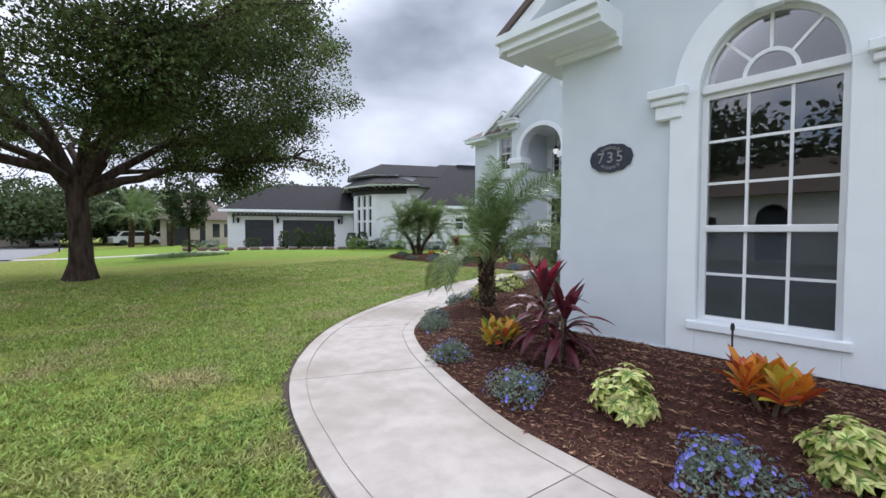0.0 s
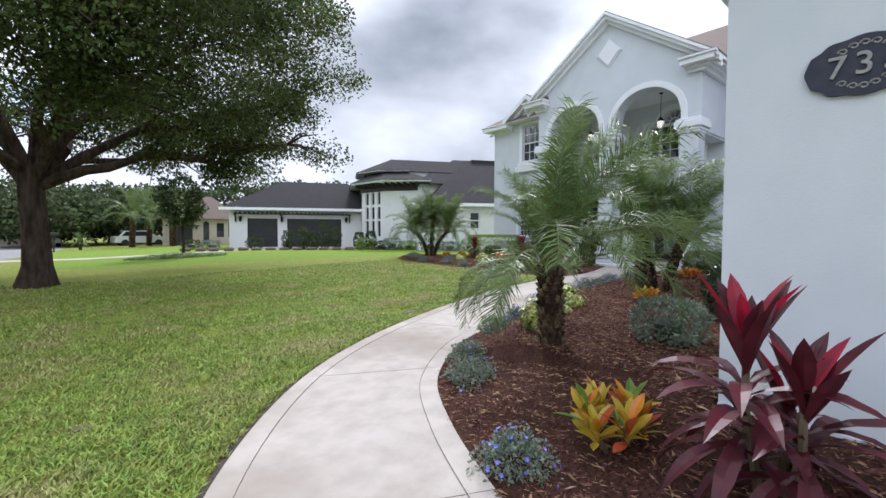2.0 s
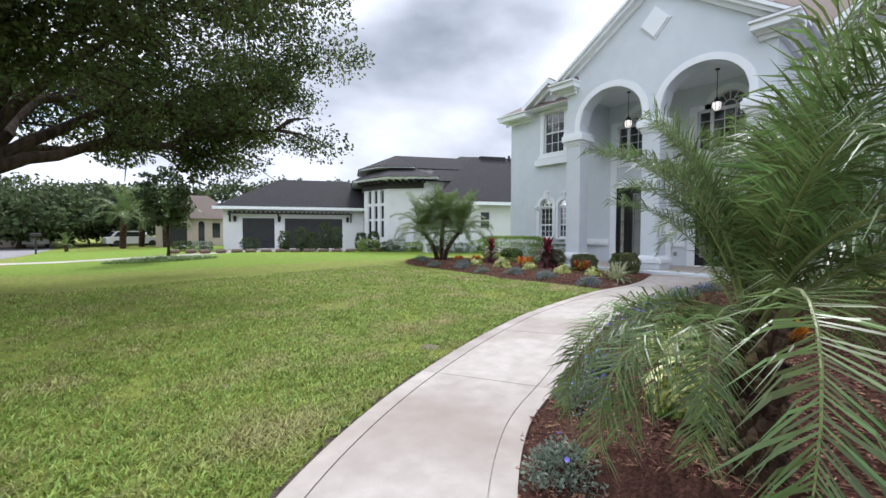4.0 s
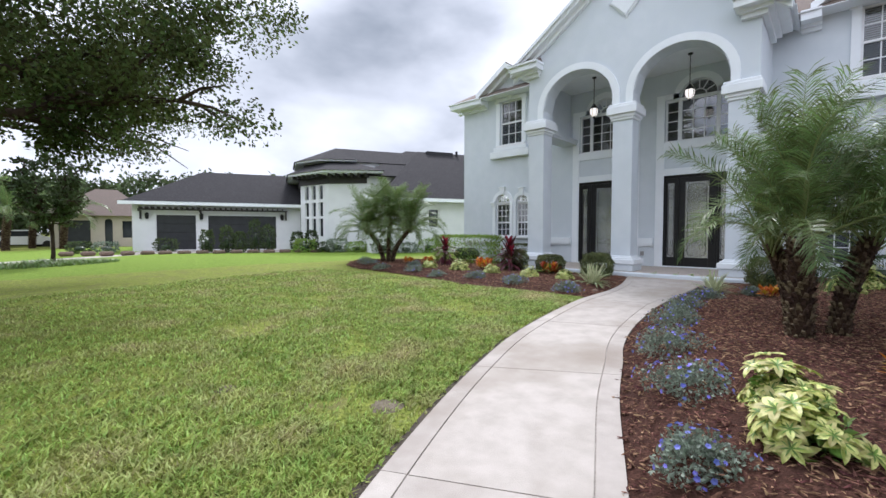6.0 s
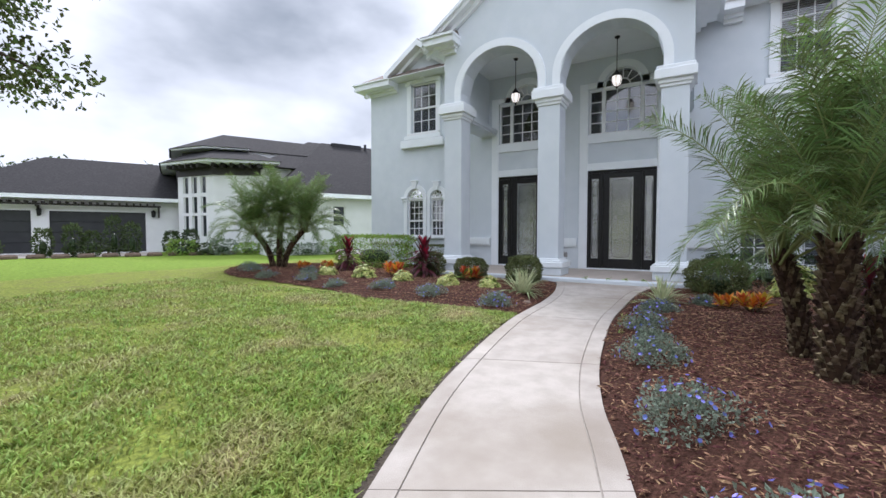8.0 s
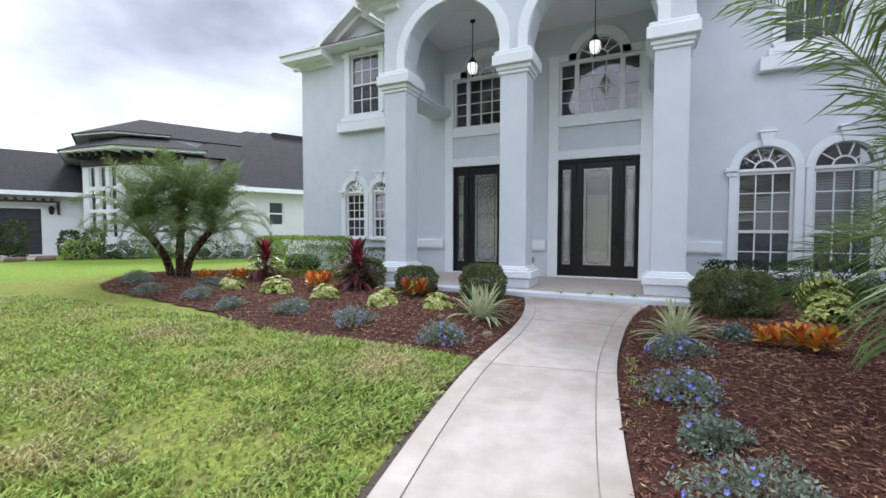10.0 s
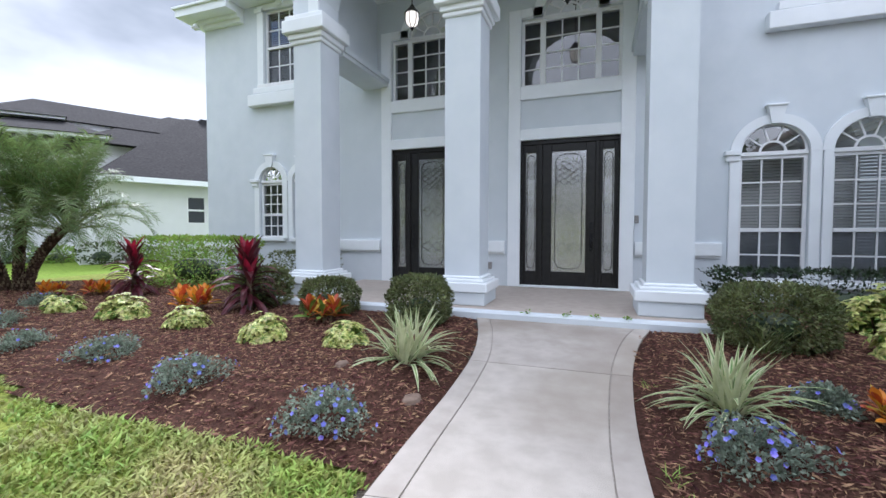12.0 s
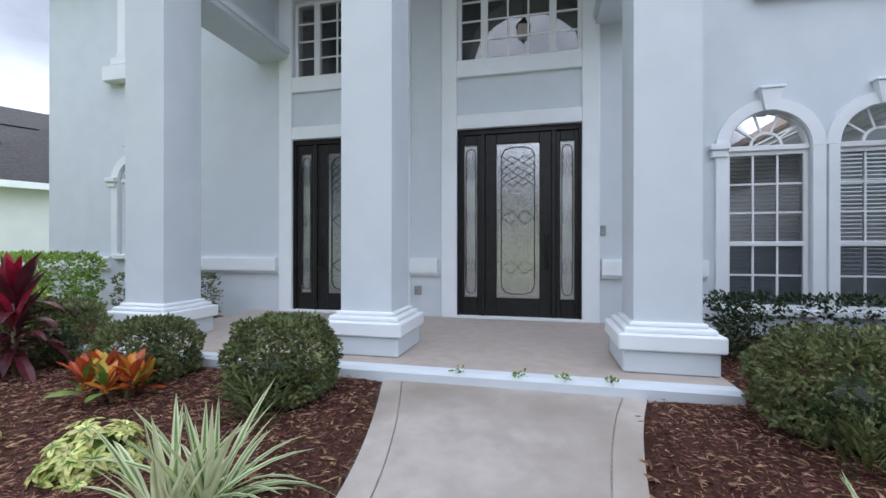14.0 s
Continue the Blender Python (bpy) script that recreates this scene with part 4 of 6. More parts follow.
for y0, y1 in ((1.34, 1.66), (-0.06, 0.26)):
    g = Geo()
    g.rbox(GX - 0.13, GX, y0, y1, z1 - 0.02, z1 + 0.06, 0.01).rbox(GX - 0.10, GX, y0 + 0.02, y1 - 0.02, z1 - 0.08, z1 - 0.02, 0.01).rbox(GX - 0.07, GX, y0 + 0.05, y1 - 0.05, z1 - 0.2, z1 - 0.08, 0.01)
    part("impost", g, TRIM, win)
part("plinth", Geo().rbox(GX - 0.015, GX, -6, 2.6, -0.4, 0.115, 0.004), STUCCO, house)

# entrance doors, transoms
for n_, (a, b) in enumerate(DOORS):
    c = (a + b) / 2
    win = part("transom_window", Geo().rbox(FX + 0.03, FX + 0.11, a + 0.02, b - 0.02, 4.69, 4.74, 0.006), FRAME, house, "wide white gridded transom window with fan light")
    for y0, y1, cols in ((a + 0.02, c - 0.44, 1), (c - 0.44, c + 0.44, 3), (c + 0.44, b - 0.02, 1)):
        sash(win, FX + 0.05, y0, y1, 3.58, 4.70, cols, 4, 0, 0)
    fan(win, FX + 0.045, c, 0.44, 4.73, spokes=6)
    g = Geo()
    arc_ring(g, c, 0.44, 0.60, 4.71, FX - 0.05, FX + 0.002, 20)
    for y0, y1 in ((a - 0.19, a + 0.02), (b - 0.02, b + 0.19)):
        g.rbox(FX - 0.05, FX + 0.002, y0, y1, SLAB, 4.86, 0.008)
    g.rbox(FX - 0.05, FX + 0.002, a + 0.02, c - 0.43, 4.71, 4.86, 0.006).rbox(FX - 0.05, FX + 0.002, c + 0.43, b - 0.02, 4.71, 4.86, 0.006)
    g.rbox(FX - 0.048, FX + 0.002, a + 0.02, b - 0.02, 3.36, 3.58, 0.006).rbox(FX - 0.048, FX + 0.002, a + 0.02, b - 0.02, 2.68, 2.86, 0.006)
    part("surround", g, TRIM, win)
    # door unit: black jambs, two side lights and a leaf
    door = part("door", Geo().rbox(FX + 0.02, FX + 0.16, a + 0.05, b - 0.05, 2.61, 2.68, 0.005), BLACKWOOD, house, "black entrance door with leaded glass and side lights")
    for j0, j1, jt in ((a, a + 0.05, 2.68), (b - 0.05, b, 2.68), (a + 0.33, a + 0.385, 2.61), (b - 0.385, b - 0.33, 2.61)):
        part("jamb", Geo().rbox(FX + 0.02, FX + 0.16, j0, j1, SLAB, jt, 0.005), BLACKWOOD, door)
    for s0, s1, w in ((a + 0.05, a + 0.33, 0.055), (b - 0.33, b - 0.05, 0.055), (a + 0.385, b - 0.385, 0.15)):
        leaf = s1 - s0 > 0.5
        zb = SLAB + (0.27 if leaf else 0.27)
        zt = 2.61 - 0.13
        g = Geo().rbox(FX + 0.05, FX + 0.10, s0, s0 + w, SLAB + 0.02, 2.61, 0.006).rbox(FX + 0.05, FX + 0.10, s1 - w, s1, SLAB + 0.02, 2.61, 0.006)
        g.rbox(FX + 0.05, FX + 0.10, s0 + w, s1 - w, SLAB + 0.02, zb, 0.006).rbox(FX + 0.05, FX + 0.10, s0 + w, s1 - w, zt, 2.61, 0.006)
        part("leaf" if leaf else "side_light_frame", g, BLACKWOOD, door)
        y0, y1 = s0 + w, s1 - w
        gp = part("glass_panel", Geo().add([(FX + 0.08, y0, zb), (FX + 0.08, y1, zb), (FX + 0.08, y1, zt), (FX + 0.08, y0, zt)], [(3, 2, 1, 0)]), LEADED, door, "frosted leaded glass panel")
        gp.visible_shadow = False
        g = Geo()
        m, hw = (y0 + y1) / 2, (y1 - y0) / 2
        xg = FX + 0.07
        def line(pts, rad=0.006):
            g.tube([(xg, y, z) for y, z in pts], rad, 5)
        iw = hw * 0.78
        line([(m - iw, zb + 0.16), (m - iw, zt - 0.16)])
        line([(m + iw, zb + 0.16), (m + iw, zt - 0.16)])
        for sgn, ze in ((1, zt - 0.05), (-1, zb + 0.05)):
            line([(m - iw, ze - sgn * 0.11), (m - iw * 0.8, ze - sgn * 0.03), (m - iw * 0.35, ze), (m + iw * 0.35, ze), (m + iw * 0.8, ze - sgn * 0.03), (m + iw, ze - sgn * 0.11)])
        rows = 3 if leaf else 2
        for k in range(rows + 1):
            zz = zt - 0.16 - 0.1 * k
            line([(m - iw, zz), (m - iw * 0.3, zz - 0.1), (m + iw * 0.4, zz), (m + iw, zz - 0.1)], 0.004)
            line([(m - iw, zz - 0.1), (m - iw * 0.4, zz), (m + iw * 0.3, zz - 0.1), (m + iw, zz)], 0.004)
        for zc in (zb + (zt - zb) * 0.52, zb + (zt - zb) * 0.2):
            line([(m - iw, zc), (m - iw * 0.4, zc + 0.09), (m, zc), (m + iw * 0.4, zc + 0.09), (m + iw, zc)], 0.004)
            line([(m - iw, zc), (m - iw * 0.4, zc - 0.09), (m, zc), (m + iw * 0.4, zc - 0.09), (m + iw, zc)], 0.004)
        part("lead_came", g, LEAD, door)
    part("threshold", Geo().rbox(FX - 0.06, FX + 0.17, a + 0.0, b, SLAB, SLAB + 0.03, 0.006), TRIM, door)
    hy = a + 0.385 + 0.06 if n_ == 1 else b - 0.385 - 0.06
    g = Geo().rbox(FX + 0.035, FX + 0.052, hy - 0.025, hy + 0.025, SLAB + 0.62, SLAB + 0.92, 0.006).rbox(FX + 0.03, FX + 0.052, hy - 0.03, hy + 0.03, SLAB + 0.98, SLAB + 1.10, 0.008)
    g.tube([(FX + 0.04, hy, SLAB + 0.66), (FX - 0.02, hy, SLAB + 0.68), (FX - 0.025, hy, SLAB + 0.80), (FX + 0.04, hy, SLAB + 0.88)], 0.010, 6)
    part("door_handle", g, IRON, door, "black grip handle and deadbolt")

# ---- neighbouring house ----
nb = thing("neighbour_house", (13.2, 34.6, 0), "white single-storey house with dark roof and charcoal garage doors", "house")
NB = pose(13.2, 34.6, 0, 0, 0, -27)


def npart(name, geo, material, parent=None, label=""):
    geo.v = [tuple(NB @ Vector(p)) for p in geo.v]
    return part(name, geo, material, parent or nb, label)


def hip(g, x0, x1, y0, y1, e, r, inset, along="x", th=0.16):
    m = (y0 + y1) / 2 if along == "x" else (x0 + x1) / 2
    if along == "x":
        a, b = (x0 + inset, m, r), (x1 - inset, m, r)
        g.add([(x0, y0, e), (x1, y0, e), (x1, y1, e), (x0, y1, e), a, b], [(0, 1, 5, 4), (1, 2, 5), (2, 3, 4, 5), (3, 0, 4), (3, 2, 1, 0)])
    else:
        a, b = (m, y0 + inset, r), (m, y1 - inset, r)
        g.add([(x0, y0, e), (x1, y0, e), (x1, y1, e), (x0, y1, e), a, b], [(0, 1, 4), (1, 2, 5, 4), (2, 3, 5), (3, 0, 4, 5), (3, 2, 1, 0)])
    return g


g = Geo()
wall_panel(g, -4.0, 5.75, -0.3, 2.95, [(-2.74, -0.59, 0.05, flat(2.22)), (0.10, 4.17, 0.05, flat(2.22))], lambda u, z, d: (u, d, z), 0, 0.25)
g.box(-4.0, -3.75, 0.25, 10, -0.3, 2.95).box(-4.0, 5.75, 9.75, 10, -0.3, 2.95)
npart("wall", weld(g), WHITEWALL)
for u0, u1 in ((-2.74, -0.59), (0.10, 4.17)):
    d = npart("garage_door", Geo().box(u0, u1, 0.12, 0.16, 0.0, 2.22), DARKDOOR, None, "charcoal sectional garage door")
    for k in range(4):
        npart("door_panel", Geo().rbox(u0 + 0.02, u1 - 0.02, 0.095, 0.121, 0.04 + 0.545 * k, 0.565 + 0.545 * k, 0.01), DARKDOOR, d)
npart("roof", hip(Geo(), -4.5, 8.3, -0.55, 10.5, 2.98, 5.6, 3.6), SHINGLE_GREY, None, "dark grey shingle hip roof")
npart("fascia", Geo().box(-4.55, 6.2, -0.60, -0.5, 2.82, 3.02), TRIM)
g = Geo().box(-3.6, 4.9, -0.42, -0.34, 2.50, 2.60)
for k in range(27):
    g.box(-3.5 + 0.31 * k, -3.44 + 0.31 * k, -0.6, 0.0, 2.60, 2.70)
for u in (-3.55, 0.0 - 0.3, 4.8):
    g.box(u - 0.05, u + 0.05, -0.42, 0, 2.42, 2.50).box(u - 0.05, u + 0.05, -0.1, 0, 1.95, 2.5)
npart("trellis", g, DARKTRIM, None, "dark timber trellis over the garage doors")
for u in (-3.2, -0.25, 4.55):
    npart("wall_lamp", Geo().lathe((u, -0.14, 1.95), [(0.02, 0.0), (0.09, 0.05), (0.11, 0.3), (0.13, 0.32), (0.02, 0.42)], 8), IRON)
# entrance bay: chamfered corner with tall windows, bracketed eaves and a pyramid roof
BAY = [Vector(p) for p in ((5.75, -0.6), (7.35, -3.0), (9.9, -4.1))]


def along(p, q):
    d = (q - p).normalized()
    n = Vector((-d.y, d.x))
    return lambda u, z, dd: (p.x + d.x * u + n.x * dd, p.y + d.y * u + n.y * dd, z)


bay_l, bay_r = (BAY[1] - BAY[0]).length, (BAY[2] - BAY[1]).length
openings = [(0.45 + 0.72 * k, 0.87 + 0.72 * k, z0, flat(z1)) for k in range(3) for z0, z1 in ((0.9, 2.05), (2.2, 3.1), (3.3, 4.2))]
for p, q, ops, ln in ((BAY[0], BAY[1], openings, bay_l), (BAY[1], BAY[2], [], bay_r)):
    g = Geo()
    wall_panel(g, 0, ln, -0.3, 4.76, ops, along(p, q), 0, 0.25)
    npart("bay_wall", weld(g), WHITEWALL)
for u0, u1, z0, zt in openings:
    f = along(BAY[0], BAY[1])

    def slab_(a0, a1, d0, d1, za, zb):
        return Geo().hexa([f(u, z, d) for z in (za, zb) for u, d in ((a0, d0), (a1, d0), (a1, d1), (a0, d1))])
    w = npart("window", slab_(u0, u0 + 0.05, 0.06, 0.14, z0, zt(0)), FRAME, None)
    npart("pane", slab_(u0 + 0.05, u1, 0.10, 0.12, z0, zt(0)), CARGLASS, w)


def ring_prism(pts, z0, z1, out):
    c = Vector((8.0, 1.0))
    return Geo().prism([((p - c) * out + c).to_tuple() + (z0,) for p in pts], (0, 0, z1 - z0))


EAVE = [Vector(p) for p in ((4.95, -1.0), (6.95, -4.2), (10.4, -5.1), (10.4, 4.5), (4.95, 4.5))]
npart("frieze", ring_prism([Vector((5.70, -0.65)), Vector((7.32, -3.08)), Vector((9.6, -4.05)), Vector((9.6, 3.5)), Vector((5.70, 3.5))], 4.25, 4.74, 1.0), DARKTRIM, None, "dark timber frieze under the eaves")
g = Geo()
for p, q, ln in ((BAY[0], BAY[1], bay_l), (BAY[1], BAY[2], bay_r)):
    f = along(p, q)
    for k in range(6):
        u = ln * (k + 0.5) / 6
        npart("eave_bracket", Geo().hexa([f(uu, z, d) for z in (4.60, 4.808) for uu, d in ((u - 0.06, -0.75), (u + 0.06, -0.75), (u + 0.06, -0.05), (u - 0.06, -0.05))]), DARKTRIM)
npart("bay_eave", ring_prism(EAVE, 4.81, 4.93, 1.0), TRIM)


def spire(pts, z, peak):
    v = [p.to_tuple() + (z,) for p in pts] + [peak]
    n = len(pts)
    return Geo().add(v, [(k, (k + 1) % n, n) for k in range(n)] + [tuple(range(n))[::-1]])


npart("bay_roof", spire([(p - Vector((8, 1))) * 1.03 + Vector((8, 1)) for p in EAVE], 4.932, (8.0, 0.6, 6.6)), SHINGLE_GREY)
UP = [Vector(p) for p in ((5.45, -0.2), (6.9, -2.2), (9.2, -2.7), (9.2, 3.4), (5.45, 3.4))]
npart("upper_band", ring_prism(UP, 5.15, 5.76, 0.78), DARKTRIM)
npart("upper_eave", ring_prism(UP, 5.81, 5.90, 1.0), TRIM)
npart("upper_roof", spire([(p - Vector((8, 1))) * 1.04 + Vector((8, 1)) for p in UP], 5.902, (8.2, 0.6, 7.2)), SHINGLE_GREY)
npart("upper_wall", Geo().box(8.4, 13.0, -2.05, 3.3, 4.75, 5.855), WHITEWALL)
npart("upper_roof", hip(Geo(), 8.1, 14.5, -2.3, 3.5, 5.86, 7.2, 0.1), SHINGLE_GREY)
# long wing
g = Geo()
wall_panel(g, 9.3, 24.0, -0.3, 3.0, [(12.6, 13.3, 1.5, flat(2.5))], lambda u, z, d: (u, -7.2 + d, z), 0, 0.25)
g.box(9.3, 9.55, -6.95, 6, -0.3, 3.0).box(23.75, 24, -6.95, 6, -0.3, 3.0)
npart("wall", g, WHITEWALL)
w = npart("window", Geo().box(12.6, 12.66, -7.15, -7.05, 1.5, 2.5).box(13.24, 13.3, -7.15, -7.05, 1.5, 2.5).box(12.66, 13.24, -7.15, -7.05, 1.96, 2.03), FRAME)
npart("pane", Geo().box(12.66, 13.24, -7.10, -7.08, 1.5, 2.5), CARGLASS, w)
npart("eave", Geo().box(8.9, 24.5, -7.75, -7.6, 2.92, 3.12), TRIM)
npart("roof", hip(Geo(), 9.6, 24.6, -7.7, 8.0, 3.08, 7.3, 4.6), SHINGLE_GREY, None, "dark grey shingle hip roof")
npart("upper_wall", Geo().box(9.70, 19.2, -4.0, 6.4, 2.9, 4.72), WHITEWALL)
npart("roof", hip(Geo(), 9.2, 19.7, -4.6, 7.0, 4.72, 7.48, 4.4), SHINGLE_GREY)
npart("roof_vent", Geo().lathe((17.2, -0.4, 6.4), [(0.10, 0), (0.10, 1.0)], 8), IRON)
npart("ridge_vent", Geo().box(14.8, 16.9, -0.4, 0.0, 7.0, 7.28), IRON)


# ---- foliage tools ----
def leaf_cloud(points, normals, size, rng, ratio=0.55, droop=0.3, fold=0.25):
    """Many small folded leaves at the points; returns a Geo."""
    n = len(points)
    p = np.asarray(points, float)
    d = rng.normal(size=(n, 3))
    if normals is not None:
        d = d * 0.8 + np.asarray(normals) * 0.9
    d[:, 2] -= droop
    d /= np.linalg.norm(d, axis=1)[:, None] + 1e-9
    s = np.cross(d, rng.normal(size=(n, 3)))
    s /= np.linalg.norm(s, axis=1)[:, None] + 1e-9
    up = np.cross(s, d)
    L = size * rng.uniform(0.7, 1.3, n)[:, None]
    W = L * ratio * 0.5
    v = np.stack([p, p + d * L * 0.5 + s * W + up * L * fold * 0.4, p + d * L, p + d * L * 0.5 - s * W + up * L * fold * 0.4], 1).reshape(-1, 3)
    g = Geo()
    g.v = [tuple(q) for q in v.tolist()]
    g.f = [(4 * i, 4 * i + 1, 4 * i + 2, 4 * i + 3) for i in range(n)]
    g.s = [0] * n
    return g


def blade(g, root, direction, length, width, bend, segs=5, fold=0.25, shape=(0.35, 0.9, 1.0, 0.75, 0.4, 0.0), up=Vector((0, 0, 1))):
    """A long leaf that leaves root along direction and bends to the ground."""
    d = Vector(direction).normalized()
    side = d.cross(up)
    if side.length < 0.01:
        side = Vector((1, 0, 0))
    side.normalize()
    p, vs = Vector(root), []
    for k in range(segs + 1):
        t = k / segs
        f = t * (len(shape) - 1)
        i = min(int(f), len(shape) - 2)
        w = width * (shape[i] + (shape[i + 1] - shape[i]) * (f - i)) * 0.5
        n = side.cross(d)
        vs += [tuple(p - side * w + n * w * fold), tuple(p), tuple(p + side * w + n * w * fold)]
        d = (d - up * (bend / segs)).normalized()
        p = p + d * (length / segs)
    fs = []
    for k in range(segs):
        a = 3 * k
        fs += [(a, a + 1, a + 4, a + 3), (a + 1, a + 2, a + 5, a + 4)]
    g.add(vs, fs)


# ---- the oak ----
def oak(at, trunk_r, fork, radius, height, leaves, seed, leaf_size, leaf_mat, label, low=0.0, trunk_name="trunk", squash=1.0, big=(), thin=1.0):
    rng = np.random.default_rng(seed)
    rnd = random.Random(seed)
    t = thing("oak_tree" if leaf_size < 0.2 else "tree", at, label, "tree")
    X, Y, Z = at
    g = Geo()
    base = [(trunk_r * 1.75, -0.15), (trunk_r * 1.4, 0.12), (trunk_r * 1.12, 0.5), (trunk_r * 1.0, 1.2), (trunk_r * 0.97, fork * 0.8), (trunk_r * 1.05, fork)]
    n = 18
    vs = []
    for r, z in base:
        for k in range(n):
            a = 6.28319 * k / n
            q = r * (1 + 0.10 * math.sin(5 * a + 1) * (1.5 if z < 0.3 else 0.5))
            vs.append((X + q * math.cos(a) + 0.04 * math.sin(z * 2), Y + q * math.sin(a), Z + z))
    m = len(base)
    g.add(vs, [(i * n + k, i * n + (k + 1) % n, (i + 1) * n + (k + 1) % n, (i + 1) * n + k) for i in range(m - 1) for k in range(n)])
    part(trunk_name, g, BARK, t)
    limbs, tips = Geo(), []

    def warp(p):
        """The crown leans away from the house."""
        if p.y < Y:
            p.y = Y + (p.y - Y) * squash
        return p
    N1 = 11
    for i in range(N1):
        a = 6.28319 * (i * 0.382 + rnd.uniform(-0.05, 0.05)) * 1.0
        lean = (0.25 + 0.75 * (i % 4) / 3)
        L = radius * rnd.uniform(0.72, 0.98) * (0.6 + 0.4 * lean)
        rise = (height - fork) * (1.0 - 0.82 * lean) * rnd.uniform(0.85, 1.05)
        pts = [Vector((X, Y, Z + fork - 0.25))]
        for k in range(1, 7):
            f = k / 6
            wob = 0.35 * f
            pts.append(Vector((X + L * f * math.cos(a) + rnd.uniform(-wob, wob), Y + L * f * math.sin(a) + rnd.uniform(-wob, wob), Z + fork + rise * (f ** 0.8) + rnd.uniform(-wob, wob) * 0.5)))
        pts = [warp(p) for p in pts]
        r0 = trunk_r * rnd.uniform(0.38, 0.6)
        limbs.tube(pts, [max(0.03, r0 * (1 - k / 6.6)) for k in range(7)], 8)
        for k in range(2, 7):
            for _ in range(4):
                b = a + rnd.uniform(-1.3, 1.3)
                l2 = radius * rnd.uniform(0.18, 0.42)
                e = pts[k] + Vector((l2 * math.cos(b), l2 * math.sin(b), rnd.uniform(-0.35, 0.6) * l2))
                mid = pts[k].lerp(e, 0.5) + Vector((0, 0, 0.12 * l2))
                limbs.tube([pts[k], mid, e], [max(0.025, r0 * 0.3 * (1 - k / 8)), 0.03, 0.012], 5)
                tips += [mid, e]
        tips.append(pts[-1])
    for az, far, up, r0 in big:
        pts = [Vector((X, Y, Z + fork - 0.55))]
        for k in range(1, 8):
            f = k / 7
            pts.append(Vector((X + far * f * math.cos(radians(az)) + 0.22 * math.sin(k * 1.9), Y + far * f * math.sin(radians(az)) + 0.22 * math.cos(k * 2.3), Z + fork - 0.45 + up * f ** 0.75 + 0.12 * math.sin(k * 2.7))))
        part("limb", Geo().tube(pts, [r0 * (1 - 0.11 * k) for k in range(8)], 10), BARK, t)
        for k in range(3, 8):
            for _ in range(5):
                b = radians(az) + rnd.uniform(-1.2, 1.2)
                l2 = rnd.uniform(0.7, 1.7)
                e = pts[k] + Vector((l2 * math.cos(b), l2 * math.sin(b), rnd.uniform(-0.4, 0.8) * l2))
                limbs.tube([pts[k], pts[k].lerp(e, 0.5) + Vector((0, 0, 0.1)), e], [0.05, 0.03, 0.012], 5)
                tips += [pts[k].lerp(e, 0.6), e]
    part("limb_framework", limbs, BARK, t)
    # clumps of leaves about the branch ends, and an uneven shell
    centres = [Vector(p) for p in tips]
    for _ in range(int(len(tips) * 0.9)):
        a, u = rnd.uniform(0, 6.283), rnd.uniform(-0.5, 1)
        r = radius * math.sqrt(max(0.05, 1 - (u if u > 0 else u * 1.6) ** 2)) * rnd.uniform(0.72, 1.02)
        zc = fork + (height - fork) * 0.42
        centres.append(Vector((X + r * math.cos(a), Y + r * math.sin(a), Z + zc + u * (height - zc) * rnd.uniform(0.8, 1.0))))
        warp(centres[-1])
    centres = [c for c in centres if c.z > Z + low + 0.16 * max(0.0, c.x - X - 3.0) and rnd.random() < thin]
    per = max(4, leaves // len(centres))
    P, Nn = [], []
    for c in centres:
        s = radius * rnd.uniform(0.032, 0.075) * (1.0 if leaf_size < 0.2 else 1.7)
        q = rng.normal(size=(per, 3))
        q = q / (np.linalg.norm(q, axis=1)[:, None] + 1e-6) * (rng.random((per, 1)) ** 0.45) * np.array([s * 1.9, s * 1.9, s * 1.15])
        P.append(np.array(c) + q)
        Nn.append(q / (np.linalg.norm(q, axis=1)[:, None] + 1e-6))
    part("crown", leaf_cloud(np.concatenate(P), np.concatenate(Nn), leaf_size, rng, 0.6, 0.35), leaf_mat, t)
    return t


oak((0.32, 16.5, -0.25), 0.27, 3.0, 8.3, 11.5, 185000, 4, 0.105, OAKLEAF, "broad oak with dark trunk and spreading leafy crown on the lawn", low=2.6, squash=0.68, thin=0.50,
    big=((-14, 5.8, 1.5, 0.15), (150, 6.0, 2.6, 0.18), (60, 5.5, 4.0, 0.17), (-75, 4.0, 3.6, 0.14), (10, 5.7, 3.2, 0.15)))


# ---- plants ----
def put(ob, x, y, z, turn=0.0, size=1.0, lean=0.0):
    ob.matrix_basis = pose(x, y, z, lean, 0, turn) @ Matrix.Scale(size, 4)
    return ob


